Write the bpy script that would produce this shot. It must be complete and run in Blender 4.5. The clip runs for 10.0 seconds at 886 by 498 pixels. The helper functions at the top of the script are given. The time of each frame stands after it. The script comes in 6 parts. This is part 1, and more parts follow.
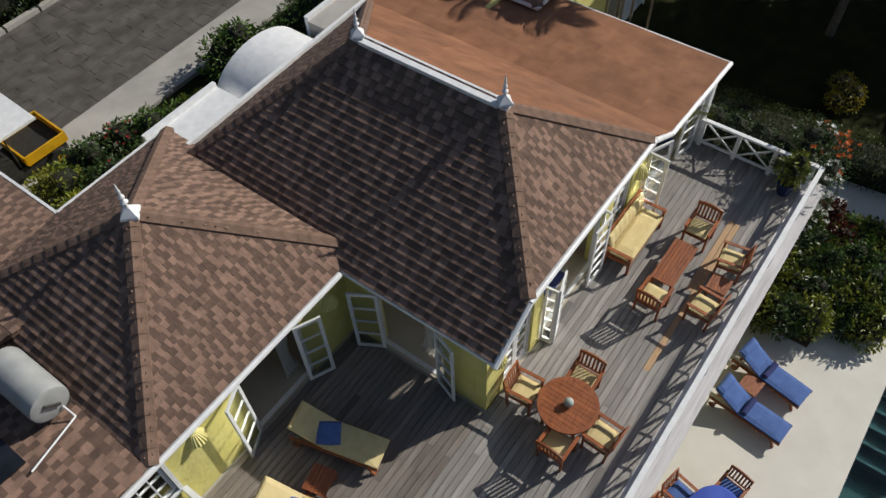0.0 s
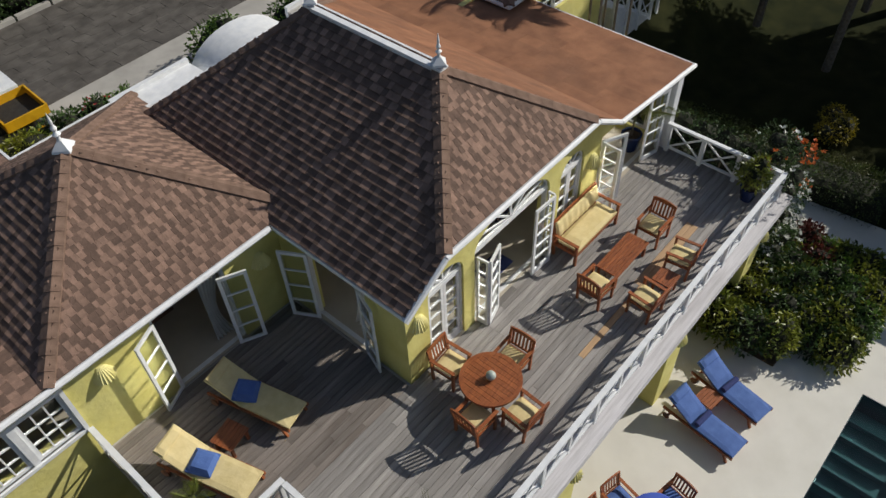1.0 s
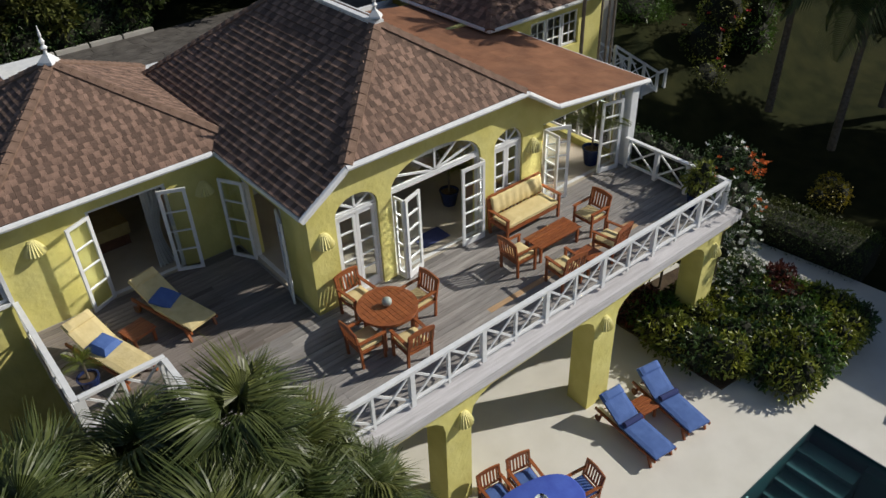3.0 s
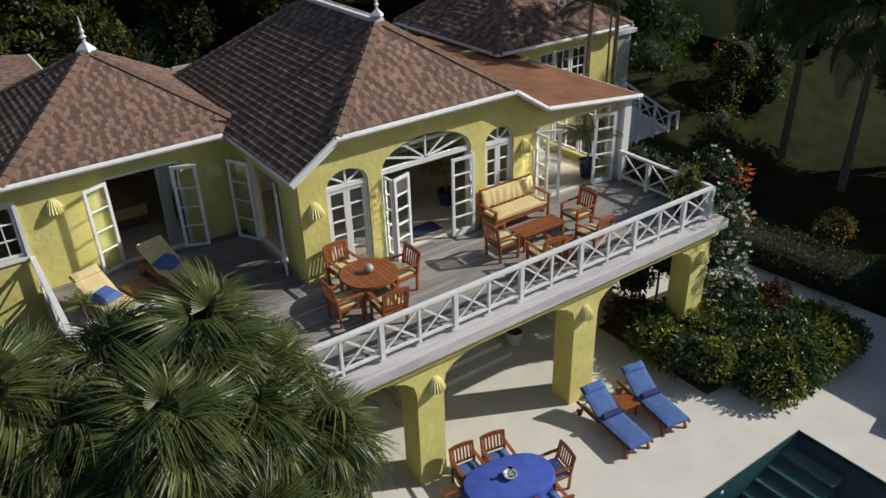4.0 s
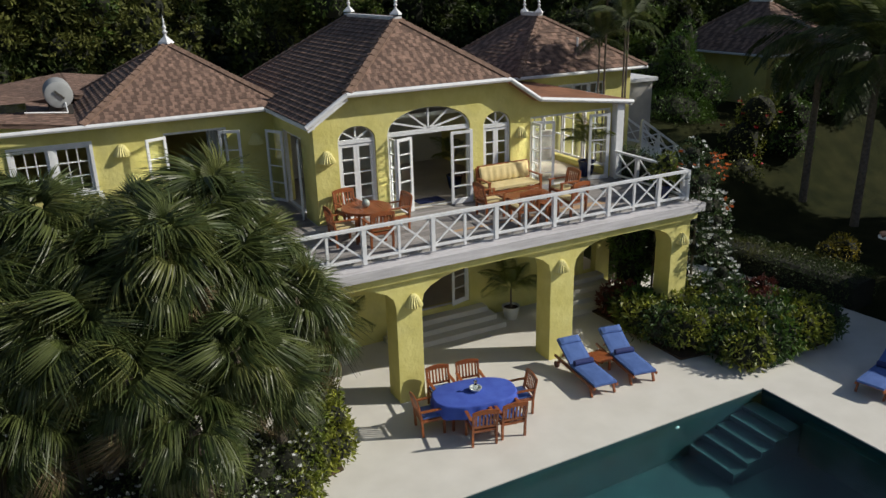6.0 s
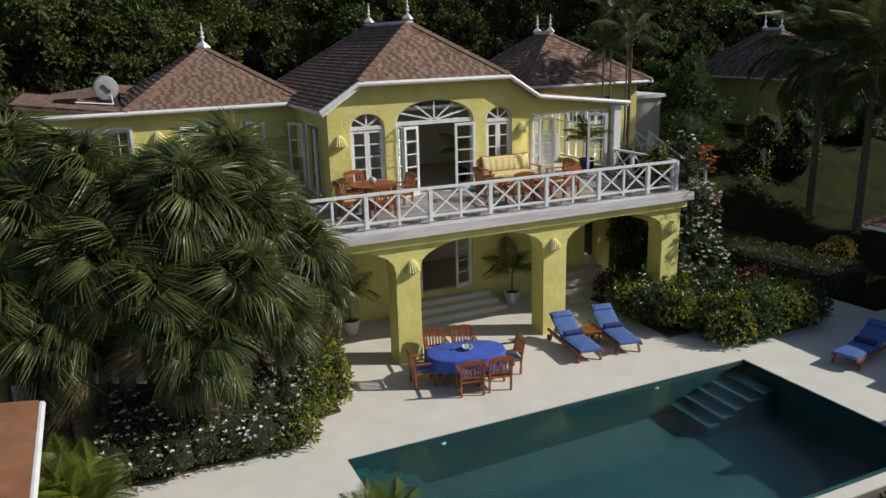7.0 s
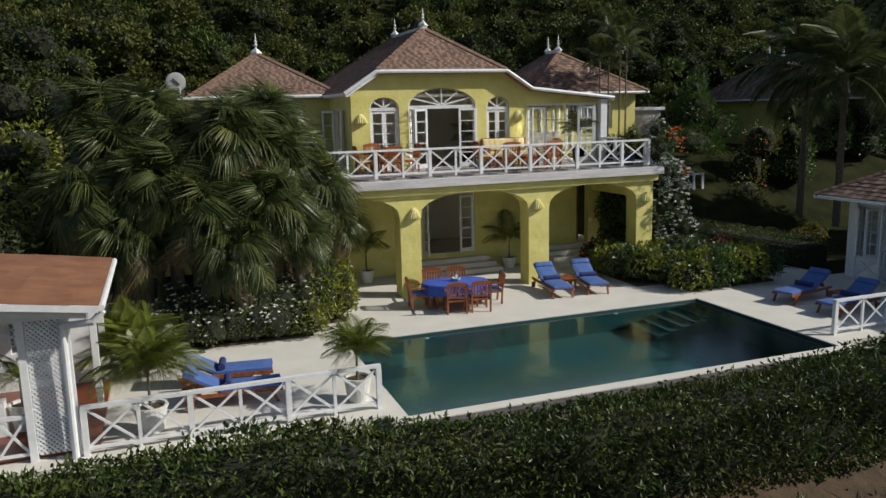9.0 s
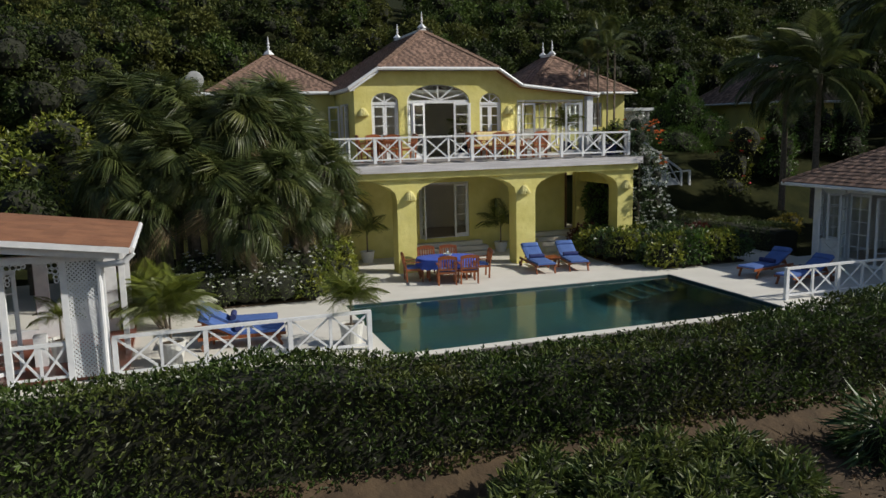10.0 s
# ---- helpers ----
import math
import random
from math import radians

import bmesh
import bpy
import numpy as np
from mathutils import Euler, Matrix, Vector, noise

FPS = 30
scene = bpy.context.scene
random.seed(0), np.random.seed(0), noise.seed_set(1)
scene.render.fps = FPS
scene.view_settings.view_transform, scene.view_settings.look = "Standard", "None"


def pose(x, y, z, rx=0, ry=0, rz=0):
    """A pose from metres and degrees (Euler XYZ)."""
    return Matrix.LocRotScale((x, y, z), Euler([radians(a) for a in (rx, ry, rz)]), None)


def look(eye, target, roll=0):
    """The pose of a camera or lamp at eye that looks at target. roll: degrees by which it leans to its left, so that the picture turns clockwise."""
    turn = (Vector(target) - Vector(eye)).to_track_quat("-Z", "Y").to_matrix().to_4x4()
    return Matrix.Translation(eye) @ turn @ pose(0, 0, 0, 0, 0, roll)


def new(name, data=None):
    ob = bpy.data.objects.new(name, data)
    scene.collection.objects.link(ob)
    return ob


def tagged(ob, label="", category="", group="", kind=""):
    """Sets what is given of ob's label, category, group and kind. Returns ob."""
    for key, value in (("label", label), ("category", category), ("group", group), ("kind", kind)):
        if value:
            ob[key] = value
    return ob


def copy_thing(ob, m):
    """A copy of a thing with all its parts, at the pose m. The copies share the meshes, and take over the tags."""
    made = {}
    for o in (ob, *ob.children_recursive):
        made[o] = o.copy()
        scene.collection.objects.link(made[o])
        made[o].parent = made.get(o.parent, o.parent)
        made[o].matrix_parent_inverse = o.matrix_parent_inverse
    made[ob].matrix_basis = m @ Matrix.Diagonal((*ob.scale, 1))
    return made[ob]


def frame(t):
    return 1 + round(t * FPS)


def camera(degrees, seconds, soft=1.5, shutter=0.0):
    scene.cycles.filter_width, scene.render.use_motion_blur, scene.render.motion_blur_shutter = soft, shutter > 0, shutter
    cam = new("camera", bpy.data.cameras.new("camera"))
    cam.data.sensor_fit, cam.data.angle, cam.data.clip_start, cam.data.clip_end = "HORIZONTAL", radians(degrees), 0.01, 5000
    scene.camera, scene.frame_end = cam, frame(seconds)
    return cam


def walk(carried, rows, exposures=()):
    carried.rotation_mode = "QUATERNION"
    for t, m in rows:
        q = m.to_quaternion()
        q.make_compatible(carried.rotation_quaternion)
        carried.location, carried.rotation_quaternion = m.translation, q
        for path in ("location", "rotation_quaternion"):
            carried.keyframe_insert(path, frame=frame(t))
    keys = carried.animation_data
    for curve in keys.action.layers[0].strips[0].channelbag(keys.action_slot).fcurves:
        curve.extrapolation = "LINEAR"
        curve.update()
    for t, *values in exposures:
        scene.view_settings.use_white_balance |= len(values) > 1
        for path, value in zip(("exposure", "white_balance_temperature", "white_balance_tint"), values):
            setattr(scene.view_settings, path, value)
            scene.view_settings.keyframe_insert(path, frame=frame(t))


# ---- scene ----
cam = camera(59.9, 10.0)
METRES, EYE, TILT, LEAN, TURN = 28.0, 18.5, 0.0, 0.0, -51.5
ROWS = [
    (0.0, 0.0, 0.0, 0.0, -2.51, -53.21, 1.88),
    (0.5, 0.036, -0.0268, -0.0248, -0.2, -50.63, 1.84),
    (1.0, 0.0747, -0.0535, -0.0519, 2.3, -47.93, 1.76),
    (1.5, 0.1109, -0.0796, -0.0773, 4.58, -45.37, 1.73),
    (2.0, 0.1483, -0.1087, -0.1049, 6.94, -42.19, 1.68),
    (2.5, 0.1811, -0.1357, -0.1298, 9.18, -39.02, 1.65),
    (4.0, 0.2781, -0.2213, -0.2087, 16.06, -29.18, 1.53),
    (4.5, 0.3088, -0.2485, -0.2351, 18.04, -26.52, 1.52),
    (5.0, 0.3423, -0.2771, -0.2626, 19.96, -23.88, 1.46),
    (5.5, 0.3722, -0.304, -0.288, 21.72, -21.6, 1.43),
    (7.0, 0.472, -0.3845, -0.3682, 26.73, -15.31, 1.43),
    (7.5, 0.5041, -0.4102, -0.3931, 28.15, -13.7, 1.42),
    (8.0, 0.5382, -0.4392, -0.418, 29.41, -12.29, 1.39),
    (8.5, 0.5699, -0.4669, -0.4379, 30.49, -11.15, 1.38),
    (9.0, 0.6042, -0.4981, -0.4568, 31.22, -10.2, 1.33),
    (9.5, 0.6346, -0.5269, -0.4722, 31.74, -9.56, 1.28),
    (10.0, 0.6678, -0.5573, -0.4872, 32.26, -8.95, 1.23),
]
walk(cam, [(t, pose(0, 0, EYE, TILT, LEAN, TURN) @ pose(METRES * x, METRES * y, METRES * z, 90 + pitch, roll, yaw)) for t, x, y, z, yaw, pitch, roll in ROWS])

# ---- world and sun ----
SUN_AZ, SUN_EL = -26.5, 33.7
world = bpy.data.worlds.new("sky")
scene.world = world
world.use_nodes = True
wn = world.node_tree.nodes
sky = wn.new("ShaderNodeTexSky")
sky.sky_type = "NISHITA"
sky.sun_disc = False
sky.sun_elevation = radians(SUN_EL)
sky.sun_rotation = radians(90 - SUN_AZ)
world.node_tree.links.new(sky.outputs[0], wn["Background"].inputs[0])
wn["Background"].inputs[1].default_value = 0.058
sun = new("sun", bpy.data.lights.new("sun", "SUN"))
sun.data.energy = 3.4
sun.data.angle = radians(0.6)
sun.data.color = (1.0, 0.95, 0.85)
to_sun = Vector((math.cos(radians(SUN_AZ)) * math.cos(radians(SUN_EL)), math.sin(radians(SUN_AZ)) * math.cos(radians(SUN_EL)), math.sin(radians(SUN_EL))))
sun.matrix_world = look(to_sun * 60, (0, 0, 0))
scene.view_settings.exposure = 0.22


# ---- materials ----
def material(name, dark, light, scale=4.0, rough=0.7, bump=0.2, bump_scale=40.0, spread=0.0, island=False, metal=0.0, wear=None, wear_scale=0.6, wear_amount=0.35, translucent=0.0, spec=0.5, stretch=(1, 1, 1), tabs=0.0):
    """Two-tone noise, a second coarse layer of wear, fine relief, and a shift from piece to piece."""
    m = bpy.data.materials.new(name)
    m.use_nodes = True
    nt = m.node_tree
    n, l = nt.nodes, nt.links
    bsdf = n["Principled BSDF"]
    co = n.new("ShaderNodeTexCoord")
    mp = n.new("ShaderNodeMapping")
    mp.inputs["Scale"].default_value = stretch
    l.new(co.outputs["Object"], mp.inputs["Vector"])
    noise_a = n.new("ShaderNodeTexNoise")
    noise_a.inputs["Scale"].default_value = scale
    noise_a.inputs["Detail"].default_value = 6
    l.new(mp.outputs[0], noise_a.inputs["Vector"])
    ramp = n.new("ShaderNodeMix")
    ramp.data_type = "RGBA"
    ramp.inputs[6].default_value = (*dark, 1)
    ramp.inputs[7].default_value = (*light, 1)
    ma = n.new("ShaderNodeMapRange")
    ma.inputs[1].default_value, ma.inputs[2].default_value = 0.3, 0.7
    l.new(noise_a.outputs[0], ma.inputs[0])
    l.new(ma.outputs[0], ramp.inputs[0])
    out = ramp.outputs[2]
    if wear:
        nb = n.new("ShaderNodeTexNoise")
        nb.inputs["Scale"].default_value = wear_scale
        nb.inputs["Detail"].default_value = 8
        nb.inputs["Roughness"].default_value = 0.65
        l.new(mp.outputs[0], nb.inputs["Vector"])
        mb = n.new("ShaderNodeMapRange")
        mb.inputs[1].default_value, mb.inputs[2].default_value = 0.48, 0.72
        mb.inputs[4].default_value = wear_amount
        l.new(nb.outputs[0], mb.inputs[0])
        mix = n.new("ShaderNodeMix")
        mix.data_type = "RGBA"
        l.new(mb.outputs[0], mix.inputs[0])
        l.new(out, mix.inputs[6])
        mix.inputs[7].default_value = (*wear, 1)
        out = mix.outputs[2]
    if spread:
        hsv = n.new("ShaderNodeHueSaturation")
        src = n.new("ShaderNodeNewGeometry").outputs["Random Per Island"] if island else n.new("ShaderNodeObjectInfo").outputs["Random"]
        mr = n.new("ShaderNodeMapRange")
        mr.inputs[3].default_value, mr.inputs[4].default_value = 1 - spread, 1 + spread
        l.new(src, mr.inputs[0])
        value = mr.outputs[0]
        if tabs:
            gt = n.new("ShaderNodeMath")
            gt.operation = "GREATER_THAN"
            gt.inputs[1].default_value = 0.62
            l.new(src, gt.inputs[0])
            am = n.new("ShaderNodeMath")
            am.operation = "MULTIPLY_ADD"
            am.inputs[1].default_value = tabs
            l.new(gt.outputs[0], am.inputs[0])
            l.new(value, am.inputs[2])
            value = am.outputs[0]
        l.new(value, hsv.inputs["Value"])
        l.new(out, hsv.inputs["Color"])
        out = hsv.outputs[0]
    l.new(out, bsdf.inputs["Base Color"])
    bsdf.inputs["Roughness"].default_value = rough
    bsdf.inputs["Metallic"].default_value = metal
    bsdf.inputs["Specular IOR Level"].default_value = spec
    if bump:
        nc = n.new("ShaderNodeTexNoise")
        nc.inputs["Scale"].default_value = bump_scale
        nc.inputs["Detail"].default_value = 4
        l.new(mp.outputs[0], nc.inputs["Vector"])
        bp = n.new("ShaderNodeBump")
        bp.inputs["Strength"].default_value = bump
        bp.inputs["Distance"].default_value = 0.02
        l.new(nc.outputs[0], bp.inputs["Height"])
        l.new(bp.outputs[0], bsdf.inputs["Normal"])
    if translucent:
        tr = n.new("ShaderNodeBsdfTranslucent")
        l.new(out, tr.inputs[0])
        sh = n.new("ShaderNodeMixShader")
        sh.inputs[0].default_value = translucent
        l.new(bsdf.outputs[0], sh.inputs[1])
        l.new(tr.outputs[0], sh.inputs[2])
        l.new(sh.outputs[0], n["Material Output"].inputs[0])
    return m


def glass_material(name, tint, rough=0.02, ior=1.45, ripple=0.0):
    m = bpy.data.materials.new(name)
    m.use_nodes = True
    b = m.node_tree.nodes["Principled BSDF"]
    b.inputs["Base Color"].default_value = (*tint, 1)
    b.inputs["Roughness"].default_value = rough
    b.inputs["Transmission Weight"].default_value = 1.0
    b.inputs["IOR"].default_value = ior
    if ripple:
        n, l = m.node_tree.nodes, m.node_tree.links
        co = n.new("ShaderNodeTexCoord")
        nz = n.new("ShaderNodeTexNoise")
        nz.inputs["Scale"].default_value = 2.6
        nz.inputs["Detail"].default_value = 3
        bp = n.new("ShaderNodeBump")
        bp.inputs["Strength"].default_value = ripple
        bp.inputs["Distance"].default_value = 0.05
        l.new(co.outputs["Object"], nz.inputs["Vector"])
        l.new(nz.outputs[0], bp.inputs["Height"])
        l.new(bp.outputs[0], b.inputs["Normal"])
    return m


STUCCO = material("yellow_stucco", (0.61, 0.55, 0.165), (0.73, 0.67, 0.245), 1.6, 0.85, 0.8, 7.0, wear=(0.50, 0.47, 0.22), wear_scale=0.9, wear_amount=0.4)
WHITE = material("white_paint", (0.70, 0.72, 0.75), (0.82, 0.83, 0.84), 6, 0.45, 0.08, 60, wear=(0.55, 0.55, 0.53), wear_scale=2.5, wear_amount=0.3)
def shingle_paint(name, k, island):
    return material(name, (0.098 * k, 0.061 * k, 0.046 * k), (0.172 * k, 0.108 * k, 0.080 * k), 5, 0.9, 0.5, 90, spread=0.14, island=island, wear=(0.08 * k, 0.054 * k, 0.043 * k), wear_scale=0.5, wear_amount=0.35)


SHINGLE, SHINGLE_ONE = shingle_paint("brown_shingle", 1.0, True), shingle_paint("brown_shingle_single", 1.0, False)
SHINGLE_PALE, SHINGLE_ONE_PALE = shingle_paint("tan_shingle", 1.9, True), shingle_paint("tan_shingle_single", 1.9, False)
RIDGE_CAP = material("ridge_shingle", (0.15, 0.092, 0.065), (0.23, 0.147, 0.108), 7, 0.9, 0.5, 70, spread=0.12)
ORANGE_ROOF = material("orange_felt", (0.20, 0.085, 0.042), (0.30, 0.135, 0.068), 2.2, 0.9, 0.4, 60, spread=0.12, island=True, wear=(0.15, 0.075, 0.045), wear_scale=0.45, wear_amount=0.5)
DECK = material("grey_deck_board", (0.205, 0.19, 0.18), (0.36, 0.34, 0.325), 3.0, 0.8, 0.5, 14, spread=0.20, stretch=(0.4, 6, 6), wear=(0.16, 0.15, 0.145), wear_scale=1.2, wear_amount=0.5)
# brown tint is the boards' own; the darker tone paints in the court's shade
SHADED_COURT_DECK = material("shaded_brown_grey_court_board", (0.135, 0.115, 0.10), (0.25, 0.22, 0.20), 3.0, 0.8, 0.5, 14, spread=0.22, stretch=(0.4, 6, 6), wear=(0.11, 0.085, 0.07), wear_scale=1.2, wear_amount=0.6)
NEW_BOARD = material("fresh_deck_board", (0.40, 0.25, 0.13), (0.50, 0.33, 0.19), 3.0, 0.7, 0.4, 14, stretch=(0.4, 6, 6))
TEAK = material("oiled_teak", (0.20, 0.055, 0.018), (0.36, 0.115, 0.038), 5, 0.4, 0.2, 30, spread=0.15, stretch=(1, 6, 1), wear=(0.14, 0.04, 0.015), wear_scale=3, wear_amount=0.4)
TEAK_DARK = material("weathered_teak", (0.13, 0.055, 0.03), (0.24, 0.105, 0.055), 5, 0.55, 0.3, 30, spread=0.15)
CREAM = material("cream_canvas", (0.62, 0.50, 0.24), (0.72, 0.60, 0.32), 5, 0.9, 0.25, 20, wear=(0.55, 0.45, 0.24), wear_scale=2, wear_amount=0.4)
CREAM_DARK = material("cream_piping", (0.40, 0.30, 0.12), (0.5, 0.38, 0.17), 5, 0.9, 0.2, 40)
BLUE = material("blue_canvas", (0.055, 0.115, 0.33), (0.08, 0.155, 0.41), 5, 0.85, 0.25, 25, wear=(0.09, 0.16, 0.42), wear_scale=1.5, wear_amount=0.4)
NAVY = material("navy_canvas", (0.02, 0.03, 0.12), (0.035, 0.05, 0.17), 6, 0.9, 0.3, 25)
PATIO = material("coral_stone_paving", (0.62, 0.60, 0.545), (0.69, 0.67, 0.615), 1.4, 0.8, 0.12, 30, wear=(0.55, 0.525, 0.46), wear_scale=0.5, wear_amount=0.3)
POOL_TILE = material("dark_pool_plaster", (0.004, 0.034, 0.042), (0.008, 0.054, 0.061), 1.2, 0.7, 0.1, 20, wear=(0.005, 0.035, 0.04), wear_scale=0.4, wear_amount=0.5)
POOL_RIM = material("pale_pool_tile", (0.010, 0.044, 0.046), (0.018, 0.062, 0.062), 2.0, 0.6, 0.1, 20)
GLASS = glass_material("window_glass", (0.92, 0.96, 0.97))
WATER = glass_material("pool_water", (0.40, 0.84, 0.87), 0.10, 1.33, 0.06)
DARK_ROOM = material("pale_room_plaster", (0.66, 0.65, 0.61), (0.76, 0.75, 0.71), 1.5, 0.9, 0.1, 30)
ROOM_FLOOR = material("pale_tile_floor", (0.42, 0.37, 0.30), (0.52, 0.47, 0.39), 1.5, 0.4, 0.05, 30)
BARK = material("grey_bark", (0.10, 0.08, 0.06), (0.20, 0.165, 0.13), 9, 0.95, 0.9, 18)
SOIL = material("leaf_litter_soil", (0.042, 0.027, 0.015), (0.095, 0.062, 0.034), 2.5, 0.95, 0.8, 12, wear=(0.125, 0.088, 0.048), wear_scale=1.1, wear_amount=0.5)
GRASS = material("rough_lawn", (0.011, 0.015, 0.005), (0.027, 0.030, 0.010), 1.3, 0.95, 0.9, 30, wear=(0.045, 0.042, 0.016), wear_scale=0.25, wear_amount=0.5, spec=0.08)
STONE = material("grey_flagstone", (0.060, 0.054, 0.049), (0.125, 0.114, 0.104), 2.0, 0.85, 0.5, 25, spread=0.10, wear=(0.055, 0.046, 0.038), wear_scale=0.35, wear_amount=0.8)
EDGE_WOOD = material("weathered_deck_edge", (0.50, 0.485, 0.505), (0.66, 0.645, 0.665), 3, 0.8, 0.4, 14, stretch=(0.4, 6, 6), wear=(0.26, 0.25, 0.245), wear_scale=1.0, wear_amount=0.5)
TANK = material("aged_grey_paint", (0.30, 0.31, 0.31), (0.42, 0.43, 0.43), 3, 0.5, 0.05, 30, wear=(0.30, 0.30, 0.28), wear_scale=2.0, wear_amount=0.5)
CONCRETE = material("pale_concrete", (0.36, 0.345, 0.32), (0.47, 0.45, 0.42), 1.2, 0.85, 0.3, 30, wear=(0.25, 0.24, 0.225), wear_scale=0.5, wear_amount=0.6)


# ---- mesh helpers ----
def part(name, bm, mat, parent=None, label="", smooth=False, bevel=0.0):
    if isinstance(bm, bpy.types.Mesh):
        me = bm
    else:
        if bevel:
            bmesh.ops.bevel(bm, geom=[e for e in bm.edges if e.calc_face_angle(0) > 0.6], offset=bevel, segments=1, affect="EDGES")
        me = bpy.data.meshes.new(name)
        bmesh.ops.recalc_face_normals(bm, faces=bm.faces)
        bm.to_mesh(me)
        bm.free()
        me.materials.append(mat)
        if smooth:
            for p in me.polygons:
                p.use_smooth = True
    ob = new(name, me)
    ob.parent = parent
    if label:
        tagged(ob, label)
    return ob


def rounded(ob, angle=40):
    """Smooth shading that keeps the sharp corners."""
    for p in ob.data.polygons:
        p.use_smooth = True
    ob.data.set_sharp_from_angle(angle=radians(angle))
    return ob


def thing(name, label, category, at=(0, 0, 0), turn=0.0, group="", kind=""):
    ob = new(name)
    ob.empty_display_size = 0.1
    ob.matrix_basis = pose(*at, 0, 0, turn)
    return tagged(ob, label, category, group, kind)


def box(x0, x1, y0, y1, z0, z1, bm=None):
    bm = bm or bmesh.new()
    v = [bm.verts.new((x, y, z)) for z in (z0, z1) for x, y in ((x0, y0), (x1, y0), (x1, y1), (x0, y1))]
    for f in ((3, 2, 1, 0), (4, 5, 6, 7), (0, 1, 5, 4), (1, 2, 6, 5), (2, 3, 7, 6), (3, 0, 4, 7)):
        bm.faces.new([v[i] for i in f])
    return bm


def beam(p, q, w, h, bm=None, up=(0, 0, 1)):
    """A bar from p to q, w wide and h high."""
    bm = bm or bmesh.new()
    p, q = Vector(p), Vector(q)
    d = (q - p).normalized()
    s = d.cross(Vector(up))
    if s.length < 1e-3:
        s = d.cross(Vector((0, 1, 0)))
    s.normalize()
    u = s.cross(d)
    v = [bm.verts.new(c + s * a * w / 2 + u * b * h / 2) for c in (p, q) for a, b in ((-1, -1), (1, -1), (1, 1), (-1, 1))]
    for f in ((3, 2, 1, 0), (4, 5, 6, 7), (0, 1, 5, 4), (1, 2, 6, 5), (2, 3, 7, 6), (3, 0, 4, 7)):
        bm.faces.new([v[i] for i in f])
    return bm


def tube(p, q, r0, r1=None, n=10, bm=None):
    bm = bm or bmesh.new()
    p, q = Vector(p), Vector(q)
    r1 = r0 if r1 is None else r1
    m = Matrix.Translation(p) @ (q - p).to_track_quat("Z", "Y").to_matrix().to_4x4()
    h = (q - p).length
    rings = []
    for z, r in ((0, r0), (h, r1)):
        rings.append([bm.verts.new(m @ Vector((r * math.cos(2 * math.pi * i / n), r * math.sin(2 * math.pi * i / n), z))) for i in range(n)])
    for i in range(n):
        bm.faces.new((rings[0][i], rings[0][(i + 1) % n], rings[1][(i + 1) % n], rings[1][i]))
    bm.faces.new(rings[0][::-1])
    bm.faces.new(rings[1])
    return bm


def lathe(profile, n=16, bm=None, at=(0, 0, 0)):
    """Turned shape from (radius, height) pairs."""
    bm = bm or bmesh.new()
    rings = [[bm.verts.new((at[0] + r * math.cos(2 * math.pi * i / n), at[1] + r * math.sin(2 * math.pi * i / n), at[2] + z)) for i in range(n)] for r, z in profile]
    for a, b in zip(rings, rings[1:]):
        for i in range(n):
            bm.faces.new((a[i], a[(i + 1) % n], b[(i + 1) % n], b[i]))
    bm.faces.new(rings[0][::-1])
    bm.faces.new(rings[-1])
    return bm


def plate(outer, holes, place, thick):
    """A slab with openings: outlines in (u, v), place(u, v, w) puts them in the world, thick runs along w."""
    bm = bmesh.new()
    loops, edges = [], []
    for pts in (outer, *holes):
        vs = [bm.verts.new(place(u, v, 0)) for u, v in pts]
        loops.append(vs)
        edges += [bm.edges.new((a, b)) for a, b in zip(vs, vs[1:] + vs[:1])]
    bmesh.ops.triangle_fill(bm, edges=edges, use_beauty=True, use_dissolve=False)
    twin = {}
    for pts, vs in zip((outer, *holes), loops):
        for (u, v), a in zip(pts, vs):
            twin[a] = bm.verts.new(place(u, v, thick))
    for f in list(bm.faces):
        bm.faces.new([twin[v] for v in reversed(f.verts)])
    for vs in loops:
        for a, b in zip(vs, vs[1:] + vs[:1]):
            bm.faces.new((a, b, twin[b], twin[a]))
    return bm


def arch(x0, x1, z0, spring, rise, n=14):
    """Outline of an opening with an elliptic head."""
    c, r = (x0 + x1) / 2, (x1 - x0) / 2
    head = [(c + r * math.cos(math.pi * i / n), spring + rise * math.sin(math.pi * i / n)) for i in range(n + 1)]
    return [(x0, z0), (x1, z0)] + head


def rect(x0, x1, z0, z1):
    return [(x0, z0), (x1, z0), (x1, z1), (x0, z1)]


def mesh_from(name, verts, faces, mat):
    me = bpy.data.meshes.new(name)
    me.from_pydata([tuple(v) for v in verts], [], [tuple(f) for f in faces])
    me.materials.append(mat)
    return me


def front(y):
    return lambda u, v, w: (u, y + w, v)


def side(x):
    return lambda u, v, w: (x + w, u, v)


def flat(z):
    return lambda u, v, w: (u, v, z + w)


# ---- heights and lines of the plan ----
DECK_Z, RAIL_Y, FRONT_Y = 3.73, 0.44, 3.71
EAVE = 6.41


